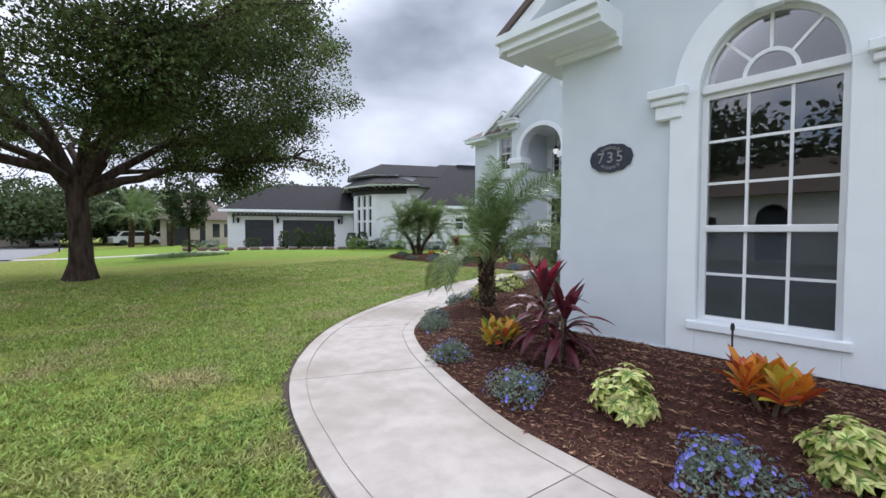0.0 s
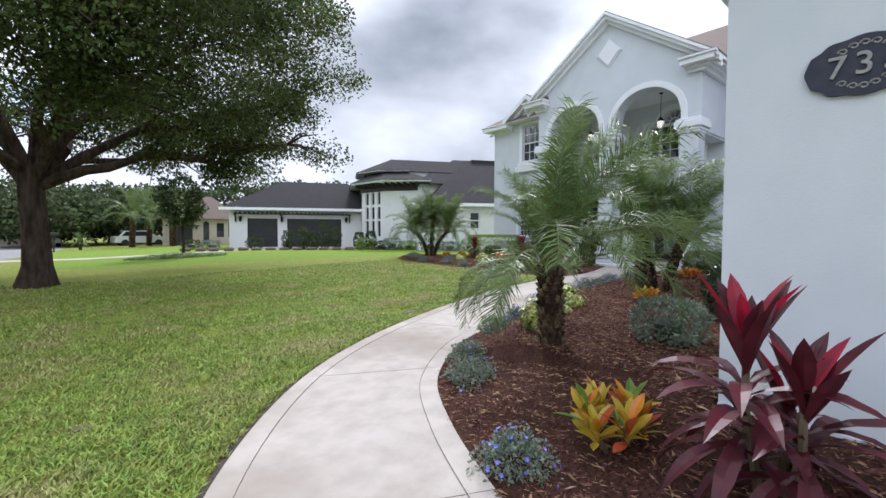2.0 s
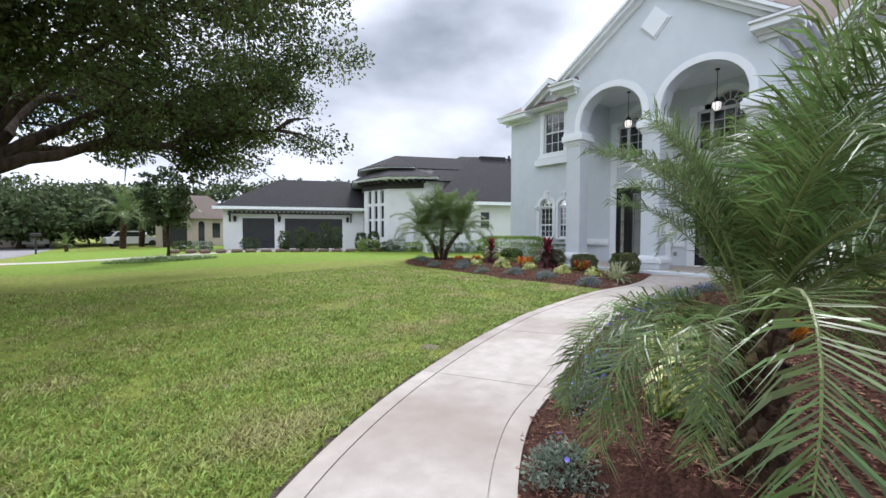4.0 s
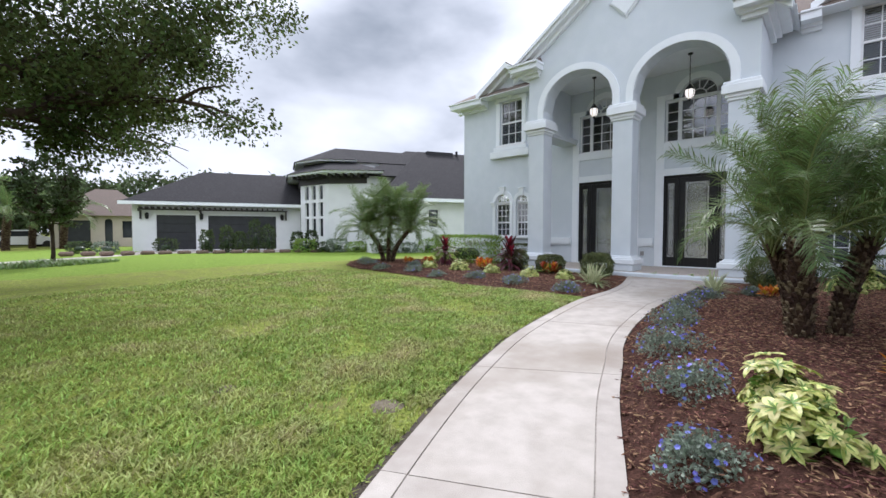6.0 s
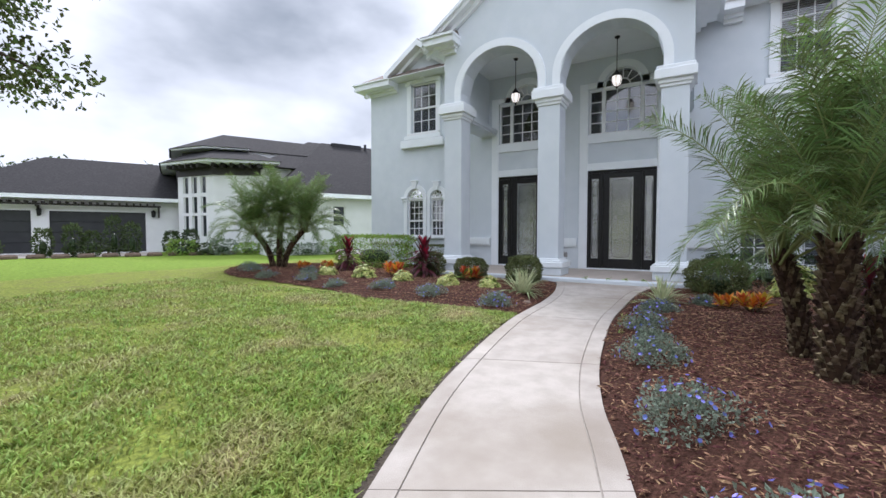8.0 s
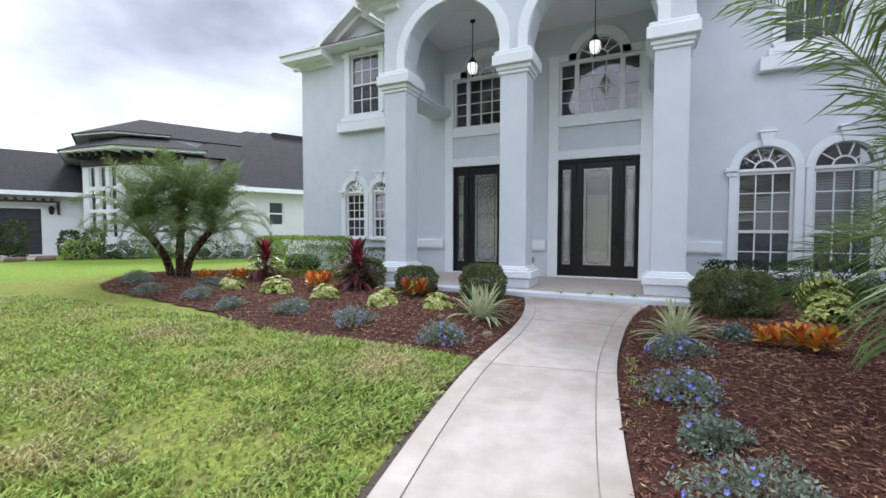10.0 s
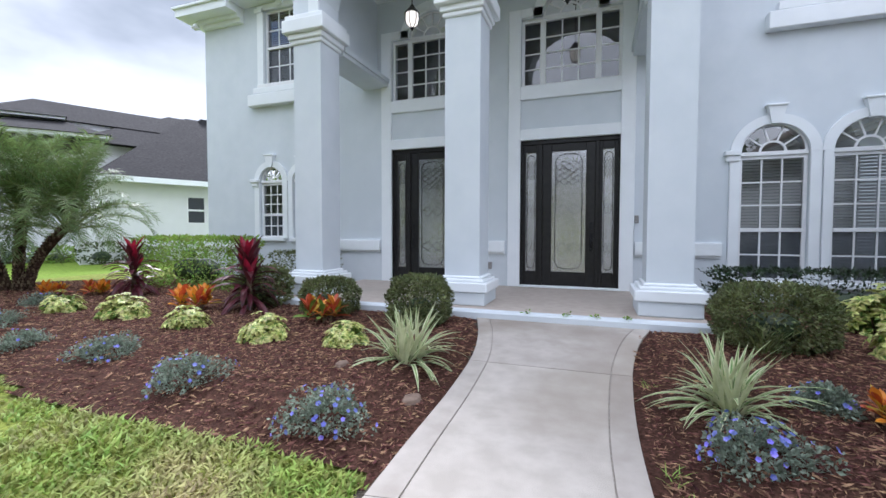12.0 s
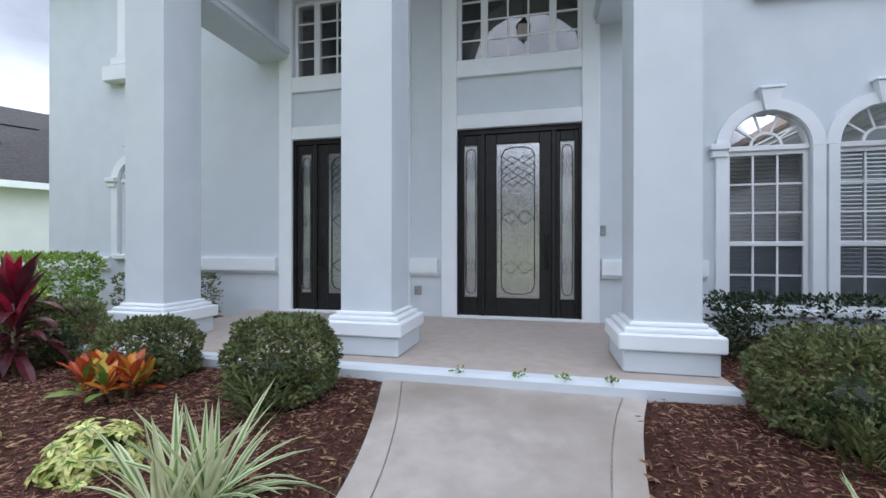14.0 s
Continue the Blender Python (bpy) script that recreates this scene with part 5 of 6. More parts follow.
def frond_mesh(seed, elev, length, droop):
    """A feather leaf in the xz-plane: rib and hanging leaflets."""
    rnd = random.Random(seed)
    g = Geo()
    p, a, pts = Vector((0.04, 0, 0)), radians(elev), []
    n = 48
    for k in range(n + 1):
        pts.append(p.copy())
        p = p + Vector((math.cos(a), 0, math.sin(a))) * (length / n)
        a -= radians(droop) / n * (0.4 + 1.5 * k / n)
    g.slot = 1
    g.tube([pts[i] for i in range(0, n + 1, 4)], [0.011 * (1 - 0.9 * i / n) for i in range(0, n + 1, 4)], 5)
    g.slot = 0
    for k in range(10, n + 1):
        d = (pts[k] - pts[k - 1]).normalized()
        up = Vector((0, 1, 0)).cross(d) * -1
        f = k / n
        for s in (-1, 1):
            for half in (0, 0.5):
                L = length * 0.135 * (0.45 + 1.0 * math.sin(math.pi * min(1, f * 0.80 + 0.08)) ** 0.8) * rnd.uniform(0.75, 1.15)
                root = pts[k - 1].lerp(pts[k], half)
                w = 0.0052 * rnd.uniform(0.8, 1.3)
                dirn = (d * rnd.uniform(0.6, 1.0) + Vector((0, s, 0)) * rnd.uniform(0.6, 0.95) + up * rnd.uniform(-0.05, 0.6)).normalized()
                q1 = root + dirn * L * 0.5
                tip = q1 + (dirn + Vector((0, 0, -rnd.uniform(0.1, 1.0)))).normalized() * L * 0.5
                e = d * w
                g.add([tuple(root - e * 0.5), tuple(root + e * 0.5), tuple(q1 + e), tuple(q1 - e), tuple(tip)], [(0, 1, 2, 3), (3, 2, 4)])
    return g.mesh("frond", [PALMLEAF, PALMRIB])


FRONDS = [frond_mesh(10 + i, e, l, d) for i, (e, l, d) in enumerate(((85, 1.42, 38), (76, 1.42, 62), (66, 1.42, 88), (55, 1.42, 110), (42, 1.38, 120), (24, 1.25, 110), (4, 1.05, 82)))]


def palm(at, trunks, label, fronds=34, size=1.0, seed=1, low=5, gap=None, hang=None):
    """Pygmy date palm; trunks: (dx, dy, lean x, lean y, height, radius)."""
    rnd = random.Random(seed)
    t = thing("palm_tree", at, label, "palm tree", "pygmy date palms")
    X, Y, Z = at
    for dx, dy, lx, ly, h, r in trunks:
        pts = [Vector((X + dx + lx * f * f, Y + dy + ly * f * f, Z - 0.1 + (h + 0.1) * f)) for f in (0, 0.2, 0.4, 0.6, 0.8, 1.0)]
        tr_ = part("trunk", Geo().tube(pts, [r * 1.15, r * 1.0, r * 0.95, r * 0.95, r * 1.0, r * 0.8], 12), PALMTRUNK, t)
        g = Geo()
        rows = int(h / 0.045)
        for k in range(rows):
            f = (k + 0.5) / rows
            i = min(4, int(f * 5))
            c = pts[i].lerp(pts[i + 1], f * 5 - i)
            for m in range(7):
                a = 6.28319 * (m / 7 + k * 0.19) + rnd.uniform(-0.1, 0.1)
                o, s_ = Vector((math.cos(a), math.sin(a), 0)), Vector((-math.sin(a), math.cos(a), 0))
                b, w = c + o * r * 0.86, r * 0.30
                e = c + o * r * rnd.uniform(1.22, 1.45) + Vector((0, 0, 0.045))
                g.add([tuple(b - s_ * w - Vector((0, 0, 0.03))), tuple(b + s_ * w - Vector((0, 0, 0.03))), tuple(e + s_ * w * 0.55), tuple(e - s_ * w * 0.55), tuple(b + Vector((0, 0, 0.06)))],
                      [(0, 1, 2, 3), (3, 2, 4), (0, 3, 4), (1, 4, 2)])
        tagged(part("leaf_scar", g, SCAR, tr_), kind="stuff")
        top = pts[-1]
        for k in range(fronds):
            f = k / (fronds - 1)
            v = min(low, int(f ** 1.35 * (low + 1) + rnd.uniform(-0.4, 0.4)) if f * 7 > 0.4 else 0)
            az, short = k * 137.5 + rnd.uniform(-12, 12), 1.0
            if gap and (az - gap[0]) % 360 < gap[1] - gap[0]:
                v, short = rnd.choice((0, 0, 1)), 0.66
            elif hang and (az - hang[0]) % 360 < hang[1] - hang[0]:
                v, short = rnd.choice((4, 5, 5)), 0.76
            ob = part("frond", FRONDS[max(0, v)], None, t)
            ob.matrix_basis = Matrix.Translation(top + Vector((0, 0, -0.12 * f))) @ pose(0, 0, 0, rnd.uniform(-14, 14), 0, az) @ Matrix.Scale(size * short * rnd.uniform(0.85, 1.1), 4)
    return t


palm((4.44, 4.05, 0.08), [(0, 0, 0.02, 0.03, 0.70, 0.10)], "young feathery date palm with short rough trunk in the mulch", 50, 1.06, 3, 4, (22, 146), (146, 198))
palm((8.62, 5.12, 0.10), [(0, 0.02, -0.06, 0.02, 0.98, 0.098), (0.62, 0.10, -0.14, 0.20, 0.86, 0.072), (0.36, -0.26, 0.16, -0.22, 0.95, 0.08)], "triple-trunk date palm with dense arching fronds in the mulch bed", 30, 1.04, 5, 4, (35, 106))
palm((13.0, 16.5, 0.06), [(-0.05, 0.14, -0.30, 0.48, 1.10, 0.075), (0.05, 0, 0.12, 0.04, 1.42, 0.07), (0.08, -0.16, 0.36, -0.52, 1.16, 0.075)], "leaning triple-trunk date palm at the end of the bed", 46, 1.12, 6)

LEAF_CORDY = Geo()
blade(LEAF_CORDY, (0, 0, 0), (1, 0, 0.9), 0.42, 0.078, 1.25, 6, 0.3, (0.25, 0.45, 0.9, 1.0, 0.65, 0.0))
LEAF_CORDY_UP = Geo()
blade(LEAF_CORDY_UP, (0, 0, 0), (0.42, 0, 1), 0.36, 0.08, 0.4, 6, 0.4, (0.25, 0.5, 0.95, 1.0, 0.65, 0.0))
LEAF_CORDY_LOW = Geo()
blade(LEAF_CORDY_LOW, (0, 0, 0), (1, 0, 0.35), 0.44, 0.076, 1.7, 6, 0.3, (0.25, 0.45, 0.9, 1.0, 0.65, 0.0))
MESH_CORDY = [LEAF_CORDY_UP.mesh("leaf", CORDY_P), LEAF_CORDY_UP.mesh("leaf", CORDY), LEAF_CORDY.mesh("leaf", CORDY), LEAF_CORDY_LOW.mesh("leaf", CORDY)]


def cordyline(at, seed, size, label):
    rnd = random.Random(seed)
    t = thing("cordyline", (0, 0, 0), label, "shrub", "burgundy ti plants")
    for s in range(3):
        hx, hy, hh = rnd.uniform(-0.10, 0.10), rnd.uniform(-0.10, 0.10), (0.62, 0.45, 0.36)[s]
        part("stem", Geo().tube([(hx * 0.4, hy * 0.4, -0.05), (hx, hy, hh * 0.6), (hx, hy, hh)], [0.02, 0.016, 0.012], 6), STEM, t)
        n = (34, 22, 18)[s]
        for k in range(n):
            f = k / (n - 1)
            me = MESH_CORDY[0 if (f > 0.86 and s == 0) or (s and f > 0.92) else 1 if f > 0.66 else 2 if f > 0.3 else 3]
            ob = part("leaf", me, None, t)
            ob.matrix_basis = pose(hx, hy, hh * (0.30 + 0.70 * f), rnd.uniform(-10, 10), 0, k * 137.5 + rnd.uniform(-15, 15)) @ Matrix.Scale(rnd.uniform(0.8, 1.1) * (0.85 if f > 0.9 else 1), 4)
    put(t, *at, seed * 47, size)


cordyline((3.40, 2.20, bed_z(3.4, 2.2)), 2, 1.06, "burgundy ti plant with pink-red new leaves against the wall")
cordyline((12.95, 11.3, 0.08), 4, 1.15, "dark burgundy ti plant with red leaf tips in the bed")
cordyline((13.3, 14.1, 0.08), 5, 1.1, "burgundy ti plant with upright red leaves before a hedge")
cordyline((12.6, 4.0, 0.10), 6, 0.85, "burgundy ti plant among palms near the windows")

LEAF_CROTON = []
for up in (2.2, 1.1, 0.45):
    lg = Geo()
    blade(lg, (0, 0, 0), (1, 0, up), 0.20, 0.066, 0.4, 5, 0.3, (0.25, 0.5, 0.85, 1.0, 0.75, 0.05))
    LEAF_CROTON.append([lg.mesh("leaf", m) for m in (CROTON_Y, CROTON_O, CROTON_R, LIMEDARK)])


def croton(at, seed, size, label, tones=(0, 1, 1, 2)):
    rnd = random.Random(seed)
    t = thing("croton", (0, 0, 0), label, "shrub", "crotons")
    for s in range(6):
        hx, hy = 0.13 * math.cos(s * 1.05 + seed) * rnd.uniform(0.7, 1.1), 0.13 * math.sin(s * 1.05 + seed) * rnd.uniform(0.7, 1.1)
        top = rnd.uniform(0.11, 0.17)
        part("stem", Geo().tube([(hx * 0.3, hy * 0.3, -0.04), (hx * 0.8, hy * 0.8, top * 0.6), (hx, hy, top)], [0.012, 0.01, 0.008], 5), STEM, t)
        for k in range(17):
            f = k / 16
            ob = part("leaf", LEAF_CROTON[0 if f > 0.5 else 1 if f > 0.2 else 2][rnd.choice(tones)], None, t)
            ob.matrix_basis = pose(hx, hy, top * (0.45 + 0.5 * f), rnd.uniform(-18, 18), rnd.uniform(-12, 12), k * 137.5 + rnd.uniform(-25, 25)) @ Matrix.Scale(rnd.uniform(0.55, 0.92), 4)
    put(t, *at, seed * 31, size)


croton((3.30, 0.60, bed_z(3.3, 0.6)), 1, 1.2, "croton with broad orange, yellow and red leaves by the window")
croton((3.43, 2.92, bed_z(3.43, 2.92)), 2, 1.1, "small croton with yellow and pink-orange leaves under the ti plant", (0, 0, 0, 1, 2, 3))
croton((11.5, 5.62, 0.10), 3, 0.75, "small croton with orange leaves in dark mulch")
croton((7.3, 4.5, 0.10), 9, 0.85, "croton with yellow and orange leaves behind the palm", (0, 0, 1))
croton((11.4, 5.34, 0.10), 4, 0.95, "croton with bright orange leaves beside the palm")
croton((12.72, 10.02, 0.08), 5, 1.2, "croton with red-orange and green-yellow leaves", (0, 1, 2, 2, 3))
croton((12.75, 12.05, 0.08), 6, 1.3, "croton with orange and gold leaves in the bed")
croton((13.2, 14.70, 0.07), 7, 1.05, "croton with golden orange leaves near the palm")
croton((12.9, 15.3, 0.07), 8, 0.95, "croton with golden orange leaves near the palm")


def dome(n, r, h, rng, inner=0.55):
    u = rng.normal(size=(n, 3))
    u[:, 2] = np.abs(u[:, 2])
    u /= np.linalg.norm(u, axis=1)[:, None]
    k = rng.uniform(inner, 1.0, n)[:, None]
    q = u * k * np.array([r, r, h])
    q *= 1 + 0.12 * np.sin(u[:, :1] * 7 + 1) * np.sin(u[:, 1:2] * 6)
    return q, u


def whorl_mesh(seed, spread):
    """Seven pale leaflets with a green stripe, fanned from one stalk."""
    rnd, g = random.Random(seed), Geo()
    for k in range(7):
        a = radians(-150 + 50 * k) + rnd.uniform(-0.12, 0.12)
        d = (math.cos(a) * spread, math.sin(a) * spread, rnd.uniform(0.25, 0.55))
        ln, wd = rnd.uniform(0.08, 0.115), rnd.uniform(0.038, 0.048)
        g.slot = 0
        blade(g, (0, 0, 0), d, ln, wd, 0.75, 4, 0.22, (0.22, 0.85, 1.0, 0.7, 0.0))
        g.slot = 1
        blade(g, (0, 0, 0.0022), d, ln * 0.6, wd * 0.26, 0.45, 4, 0.22, (0.3, 0.9, 1.0, 0.6, 0.0))
    return g.mesh("leaf_whorl", [LIME, LIMEDARK])


WHORLS = [whorl_mesh(400 + i, sp) for i, sp in enumerate((1.0, 0.85, 1.15, 0.95))]


def lime_plant(at, seed, r, h, leaf=1.0):
    rng, rnd = np.random.default_rng(seed), random.Random(seed)
    t = thing("schefflera", (0, 0, 0), "low bushy plant with lime and cream variegated leaves in mulch", "shrub", "lime variegated shrubs")
    q, u = dome(int((26 + 330 * r * r) / leaf ** 1.6), r * 0.95, h * 1.0, rng, 0.5)
    for p, d in zip(q, u):
        d = (Vector(d) + Vector((0, 0, 0.55))).normalized()
        turn = d.to_track_quat("Z", "Y").to_matrix().to_4x4()
        ob = part("leaf_whorl", rnd.choice(WHORLS), None, t)
        ob.matrix_basis = Matrix.Translation(Vector(p)) @ turn @ pose(0, 0, 0, 0, 0, rnd.uniform(0, 360)) @ Matrix.Scale(leaf * rnd.uniform(0.7, 1.3), 4)
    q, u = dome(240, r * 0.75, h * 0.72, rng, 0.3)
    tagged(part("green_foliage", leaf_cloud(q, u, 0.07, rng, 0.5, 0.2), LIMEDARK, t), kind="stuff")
    for k in range(3):
        a = 2.1 * k + seed
        part("stem", Geo().tube([(0.02 * math.cos(a), 0.02 * math.sin(a), -0.03), (r * 0.3 * math.cos(a), r * 0.3 * math.sin(a), h * 0.55)], [0.012, 0.006], 5), STEM, t)
    put(t, at[0], at[1], at[2], seed * 53)


LIMES = ((2.95, 1.36, 0.23, 0.30), (2.96, 0.17, 0.24, 0.30), (4.85, 4.5, 0.20, 0.32), (6.38, 5.12, 0.23, 0.34), (5.86, 5.0, 0.24, 0.28), (13.05, 4.72, 0.30, 0.40), (14.0, 4.5, 0.36, 0.5),
         (12.0, 9.27, 0.22, 0.22), (11.88, 10.1, 0.24, 0.26), (12.0, 11.25, 0.24, 0.25), (12.13, 12.42, 0.30, 0.30), (12.1, 13.55, 0.26, 0.26))
for i, (x, y, r, h) in enumerate(LIMES):
    lime_plant((x, y, (left_bed_z if y > 7.6 else bed_z)(x, y) - 0.01), 20 + i, r, h, 0.62 if y > 7.6 else 0.88)


def mound(at, seed, r, h, flowers):
    rng = np.random.default_rng(seed)
    t = thing("blue_daze_plant", (0, 0, 0), "low grey-green mounding plant with small blue flowers in mulch" if flowers > 20 else "low grey-green mounding plant with few blue flowers in mulch",
              "flower", "blue-flowered mounds")
    q, u = dome(1500, r, h, rng, 0.45)
    q[:, :2] *= 1 + 0.25 * np.sin(np.arctan2(q[:, 1], q[:, 0]) * 3 + seed)[:, None]
    tagged(part("foliage", leaf_cloud(q, u, 0.028, rng, 0.55, 0.0), SILVER, t), kind="stuff")
    q, u = dome(int(flowers * 1.5), r * 1.02, h * 1.05, rng, 0.96)
    q[:, :2] *= 1 + 0.25 * np.sin(np.arctan2(q[:, 1], q[:, 0]) * 3 + seed)[:, None]
    g = Geo()
    for c, d in zip(q, u):
        c, d = Vector(c), Vector(d)
        a = d.cross(Vector((0.3, 0.2, 1))).normalized()
        b = d.cross(a)
        rr = 0.0135 * rng.uniform(0.8, 1.25)
        vs = [tuple(c)] + [tuple(c + d * 0.006 + (a * math.cos(k * 1.2566) + b * math.sin(k * 1.2566)) * rr) for k in range(5)]
        g.add(vs, [(0, 1 + k, 1 + (k + 1) % 5) for k in range(5)])
    tagged(part("petals", g, BLUE, t, "small blue five-petalled flowers"), kind="stuff")
    put(t, at[0], at[1], at[2], seed * 77)


MOUNDS = ((2.56, 0.64, 0.28, 0.24, 110), (2.74, 2.14, 0.25, 0.24, 40), (3.04, 3.28, 0.23, 0.2, 18), (3.76, 4.36, 0.24, 0.2, 8), (4.18, 4.82, 0.22, 0.18, 5), (4.92, 5.14, 0.22, 0.2, 6),
          (5.58, 5.38, 0.22, 0.2, 30), (6.55, 5.62, 0.30, 0.22, 45), (7.55, 6.0, 0.34, 0.24, 40), (8.70, 6.24, 0.30, 0.22, 20), (9.3, 6.34, 0.18, 0.15, 6), (9.92, 6.42, 0.26, 0.2, 34),
          (10.98, 6.40, 0.26, 0.18, 36), (11.68, 5.86, 0.15, 0.16, 18), (10.7, 8.58, 0.26, 0.2, 26), (10.85, 9.84, 0.28, 0.18, 22), (11.05, 11.0, 0.26, 0.17, 16), (11.1, 12.3, 0.24, 0.16, 10),
          (11.45, 13.5, 0.28, 0.18, 10), (11.5, 15.0, 0.3, 0.18, 6), (12.0, 16.2, 0.3, 0.18, 4), (12.4, 17.0, 0.3, 0.2, 4), (12.3, 14.4, 0.24, 0.18, 8))
for i, (x, y, r, h, n) in enumerate(MOUNDS):
    mound((x, y, (left_bed_z if y > 7.6 else bed_z)(x, y) - 0.01), 50 + i, r, h, n)


def flax_leaf(seed, elev, length, bend):
    lo, d = Geo(), (math.cos(radians(elev)), 0, math.sin(radians(elev)))
    lo.slot = 0
    blade(lo, (0, 0, 0), d, length, 0.032, bend, 7, 0.25, (0.6, 0.9, 1.0, 0.9, 0.6, 0.0))
    lo.slot = 1
    blade(lo, (0, 0, 0.0015), d, length, 0.012, bend, 7, 0.25, (0.6, 0.9, 1.0, 0.9, 0.6, 0.0))
    return lo.mesh("leaf", [FLAX_W, FLAX_G])


FLAX = [flax_leaf(i, e, l, b) for i, (e, l, b) in enumerate(((82, 0.46, 0.35), (70, 0.52, 0.8), (58, 0.54, 1.2), (45, 0.52, 1.5), (30, 0.48, 1.4), (16, 0.44, 0.8)))]


def flax(at, seed, size, label):
    rnd = random.Random(seed)
    t = thing("flax_lily", (0, 0, 0), label, "grass plant", "striped flax lilies")
    for c in range(4):
        hx, hy = rnd.uniform(-0.08, 0.08), rnd.uniform(-0.08, 0.08)
        for k in range(25):
            ob = part("leaf", FLAX[(0, 0, 0, 1, 1, 1, 1, 1, 1, 2, 2, 2, 2, 2, 2, 3, 3, 3, 3, 3, 4, 4, 4, 5, 5)[k]], None, t)
            ob.matrix_basis = pose(hx + rnd.uniform(-0.02, 0.02), hy + rnd.uniform(-0.02, 0.02), -0.01, rnd.uniform(-8, 8), 0, k * 137.5 + c * 40 + rnd.uniform(-15, 15)) @ Matrix.Scale(rnd.uniform(0.75, 1.12), 4)
    put(t, *at, seed * 20, size)


flax((11.55, 6.40, 0.05), 3, 0.98, "clump of striped cream and green strap leaves beside the walk")
flax((11.78, 8.56, 0.04), 4, 1.0, "clump of striped cream and green strap leaves beside the walk")


def bush(name, at, half, seed, n, leaf, material, label, square=False, ratio=0.5):
    rng = np.random.default_rng(seed)
    t = thing(name, at, label, "shrub" if name != "hedge" else "hedge")
    u = rng.normal(size=(n, 3))
    if square:
        u = rng.uniform(-1, 1, size=(n, 3))
        m = np.abs(u).max(axis=1)[:, None]
        u = u / m * (1 - 0.18 * rng.random((n, 1)) ** 2)
        u[:, 2] = np.where(u[:, 2] < -0.97, rng.uniform(-1, 1, n), u[:, 2])
        q = u * 0.96
    else:
        u /= np.linalg.norm(u, axis=1)[:, None]
        q = np.sign(u) * np.abs(u) ** 0.8 * (1 - 0.25 * rng.random((n, 1)) ** 2)
    ripple = 1 + 0.06 * np.sin(u[:, :1] * 9 + seed) * np.sin(u[:, 1:2] * 8) + 0.05 * np.sin(u[:, 2:] * 11)
    q = q * ripple * np.array(half) + np.array(at) + np.array([0, 0, half[2]])
    tagged(part("foliage", leaf_cloud(q, u, leaf, rng, ratio, -0.1), material, t), kind="stuff")
    # added dark solid at the heart; its colour stands in for shade between leaves
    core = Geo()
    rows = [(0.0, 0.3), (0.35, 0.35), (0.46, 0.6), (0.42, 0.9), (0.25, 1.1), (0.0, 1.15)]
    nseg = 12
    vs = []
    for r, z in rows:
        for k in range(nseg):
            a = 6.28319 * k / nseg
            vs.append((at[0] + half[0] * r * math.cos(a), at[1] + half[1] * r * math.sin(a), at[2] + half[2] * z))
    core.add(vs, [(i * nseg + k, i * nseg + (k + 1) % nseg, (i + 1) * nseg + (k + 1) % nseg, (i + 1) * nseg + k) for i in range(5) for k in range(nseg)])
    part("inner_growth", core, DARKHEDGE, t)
    part("stem", Geo().tube([(at[0], at[1], at[2] - 0.05), (at[0], at[1], at[2] + half[2] * 0.7)], [0.03, 0.02], 6), STEM, t)
    return t


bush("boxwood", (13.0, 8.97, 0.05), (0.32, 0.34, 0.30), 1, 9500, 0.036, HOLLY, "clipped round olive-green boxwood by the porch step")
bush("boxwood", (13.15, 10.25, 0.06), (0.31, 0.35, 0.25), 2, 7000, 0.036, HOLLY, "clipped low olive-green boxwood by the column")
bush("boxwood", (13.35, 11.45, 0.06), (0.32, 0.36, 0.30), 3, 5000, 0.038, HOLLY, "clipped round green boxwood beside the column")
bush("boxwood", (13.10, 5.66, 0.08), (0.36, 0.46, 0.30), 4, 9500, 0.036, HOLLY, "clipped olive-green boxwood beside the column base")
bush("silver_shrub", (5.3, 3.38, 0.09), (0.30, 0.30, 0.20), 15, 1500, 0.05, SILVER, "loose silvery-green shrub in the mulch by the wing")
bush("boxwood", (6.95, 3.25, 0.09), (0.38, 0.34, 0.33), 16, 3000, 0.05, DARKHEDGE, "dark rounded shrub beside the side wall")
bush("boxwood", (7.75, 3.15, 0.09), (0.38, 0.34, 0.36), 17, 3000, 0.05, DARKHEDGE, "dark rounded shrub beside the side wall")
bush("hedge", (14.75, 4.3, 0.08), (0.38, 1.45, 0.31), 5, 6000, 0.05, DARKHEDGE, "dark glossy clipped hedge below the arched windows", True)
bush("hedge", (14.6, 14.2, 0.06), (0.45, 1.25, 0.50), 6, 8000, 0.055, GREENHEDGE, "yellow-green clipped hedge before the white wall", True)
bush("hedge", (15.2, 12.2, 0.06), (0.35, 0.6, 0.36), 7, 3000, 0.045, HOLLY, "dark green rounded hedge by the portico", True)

# slim bush with narrow leaves at the boxwood's foot, on both sides of the walk
for i, (x, y) in enumerate(((12.62, 8.9), (12.72, 5.85))):
    t = thing("narrow_leaf_shrub", (x, y, 0.05), "small shrub with narrow grey-green leaves before the boxwood", "shrub")
    rng, rnd = np.random.default_rng(90 + i), random.Random(90 + i)
    g = Geo()
    for k in range(150):
        a = rnd.uniform(0, 6.283)
        r0 = rnd.uniform(0, 0.16)
        blade(g, (x + r0 * math.cos(a), y + r0 * math.sin(a), 0.05 + rnd.uniform(0, 0.25)), (math.cos(a), math.sin(a), rnd.uniform(0.5, 2.0)), rnd.uniform(0.09, 0.16), 0.014, 0.5, 3, 0.2, (0.5, 1.0, 0.8, 0.0))
    tagged(part("foliage", g, HOLLY, t), kind="stuff")

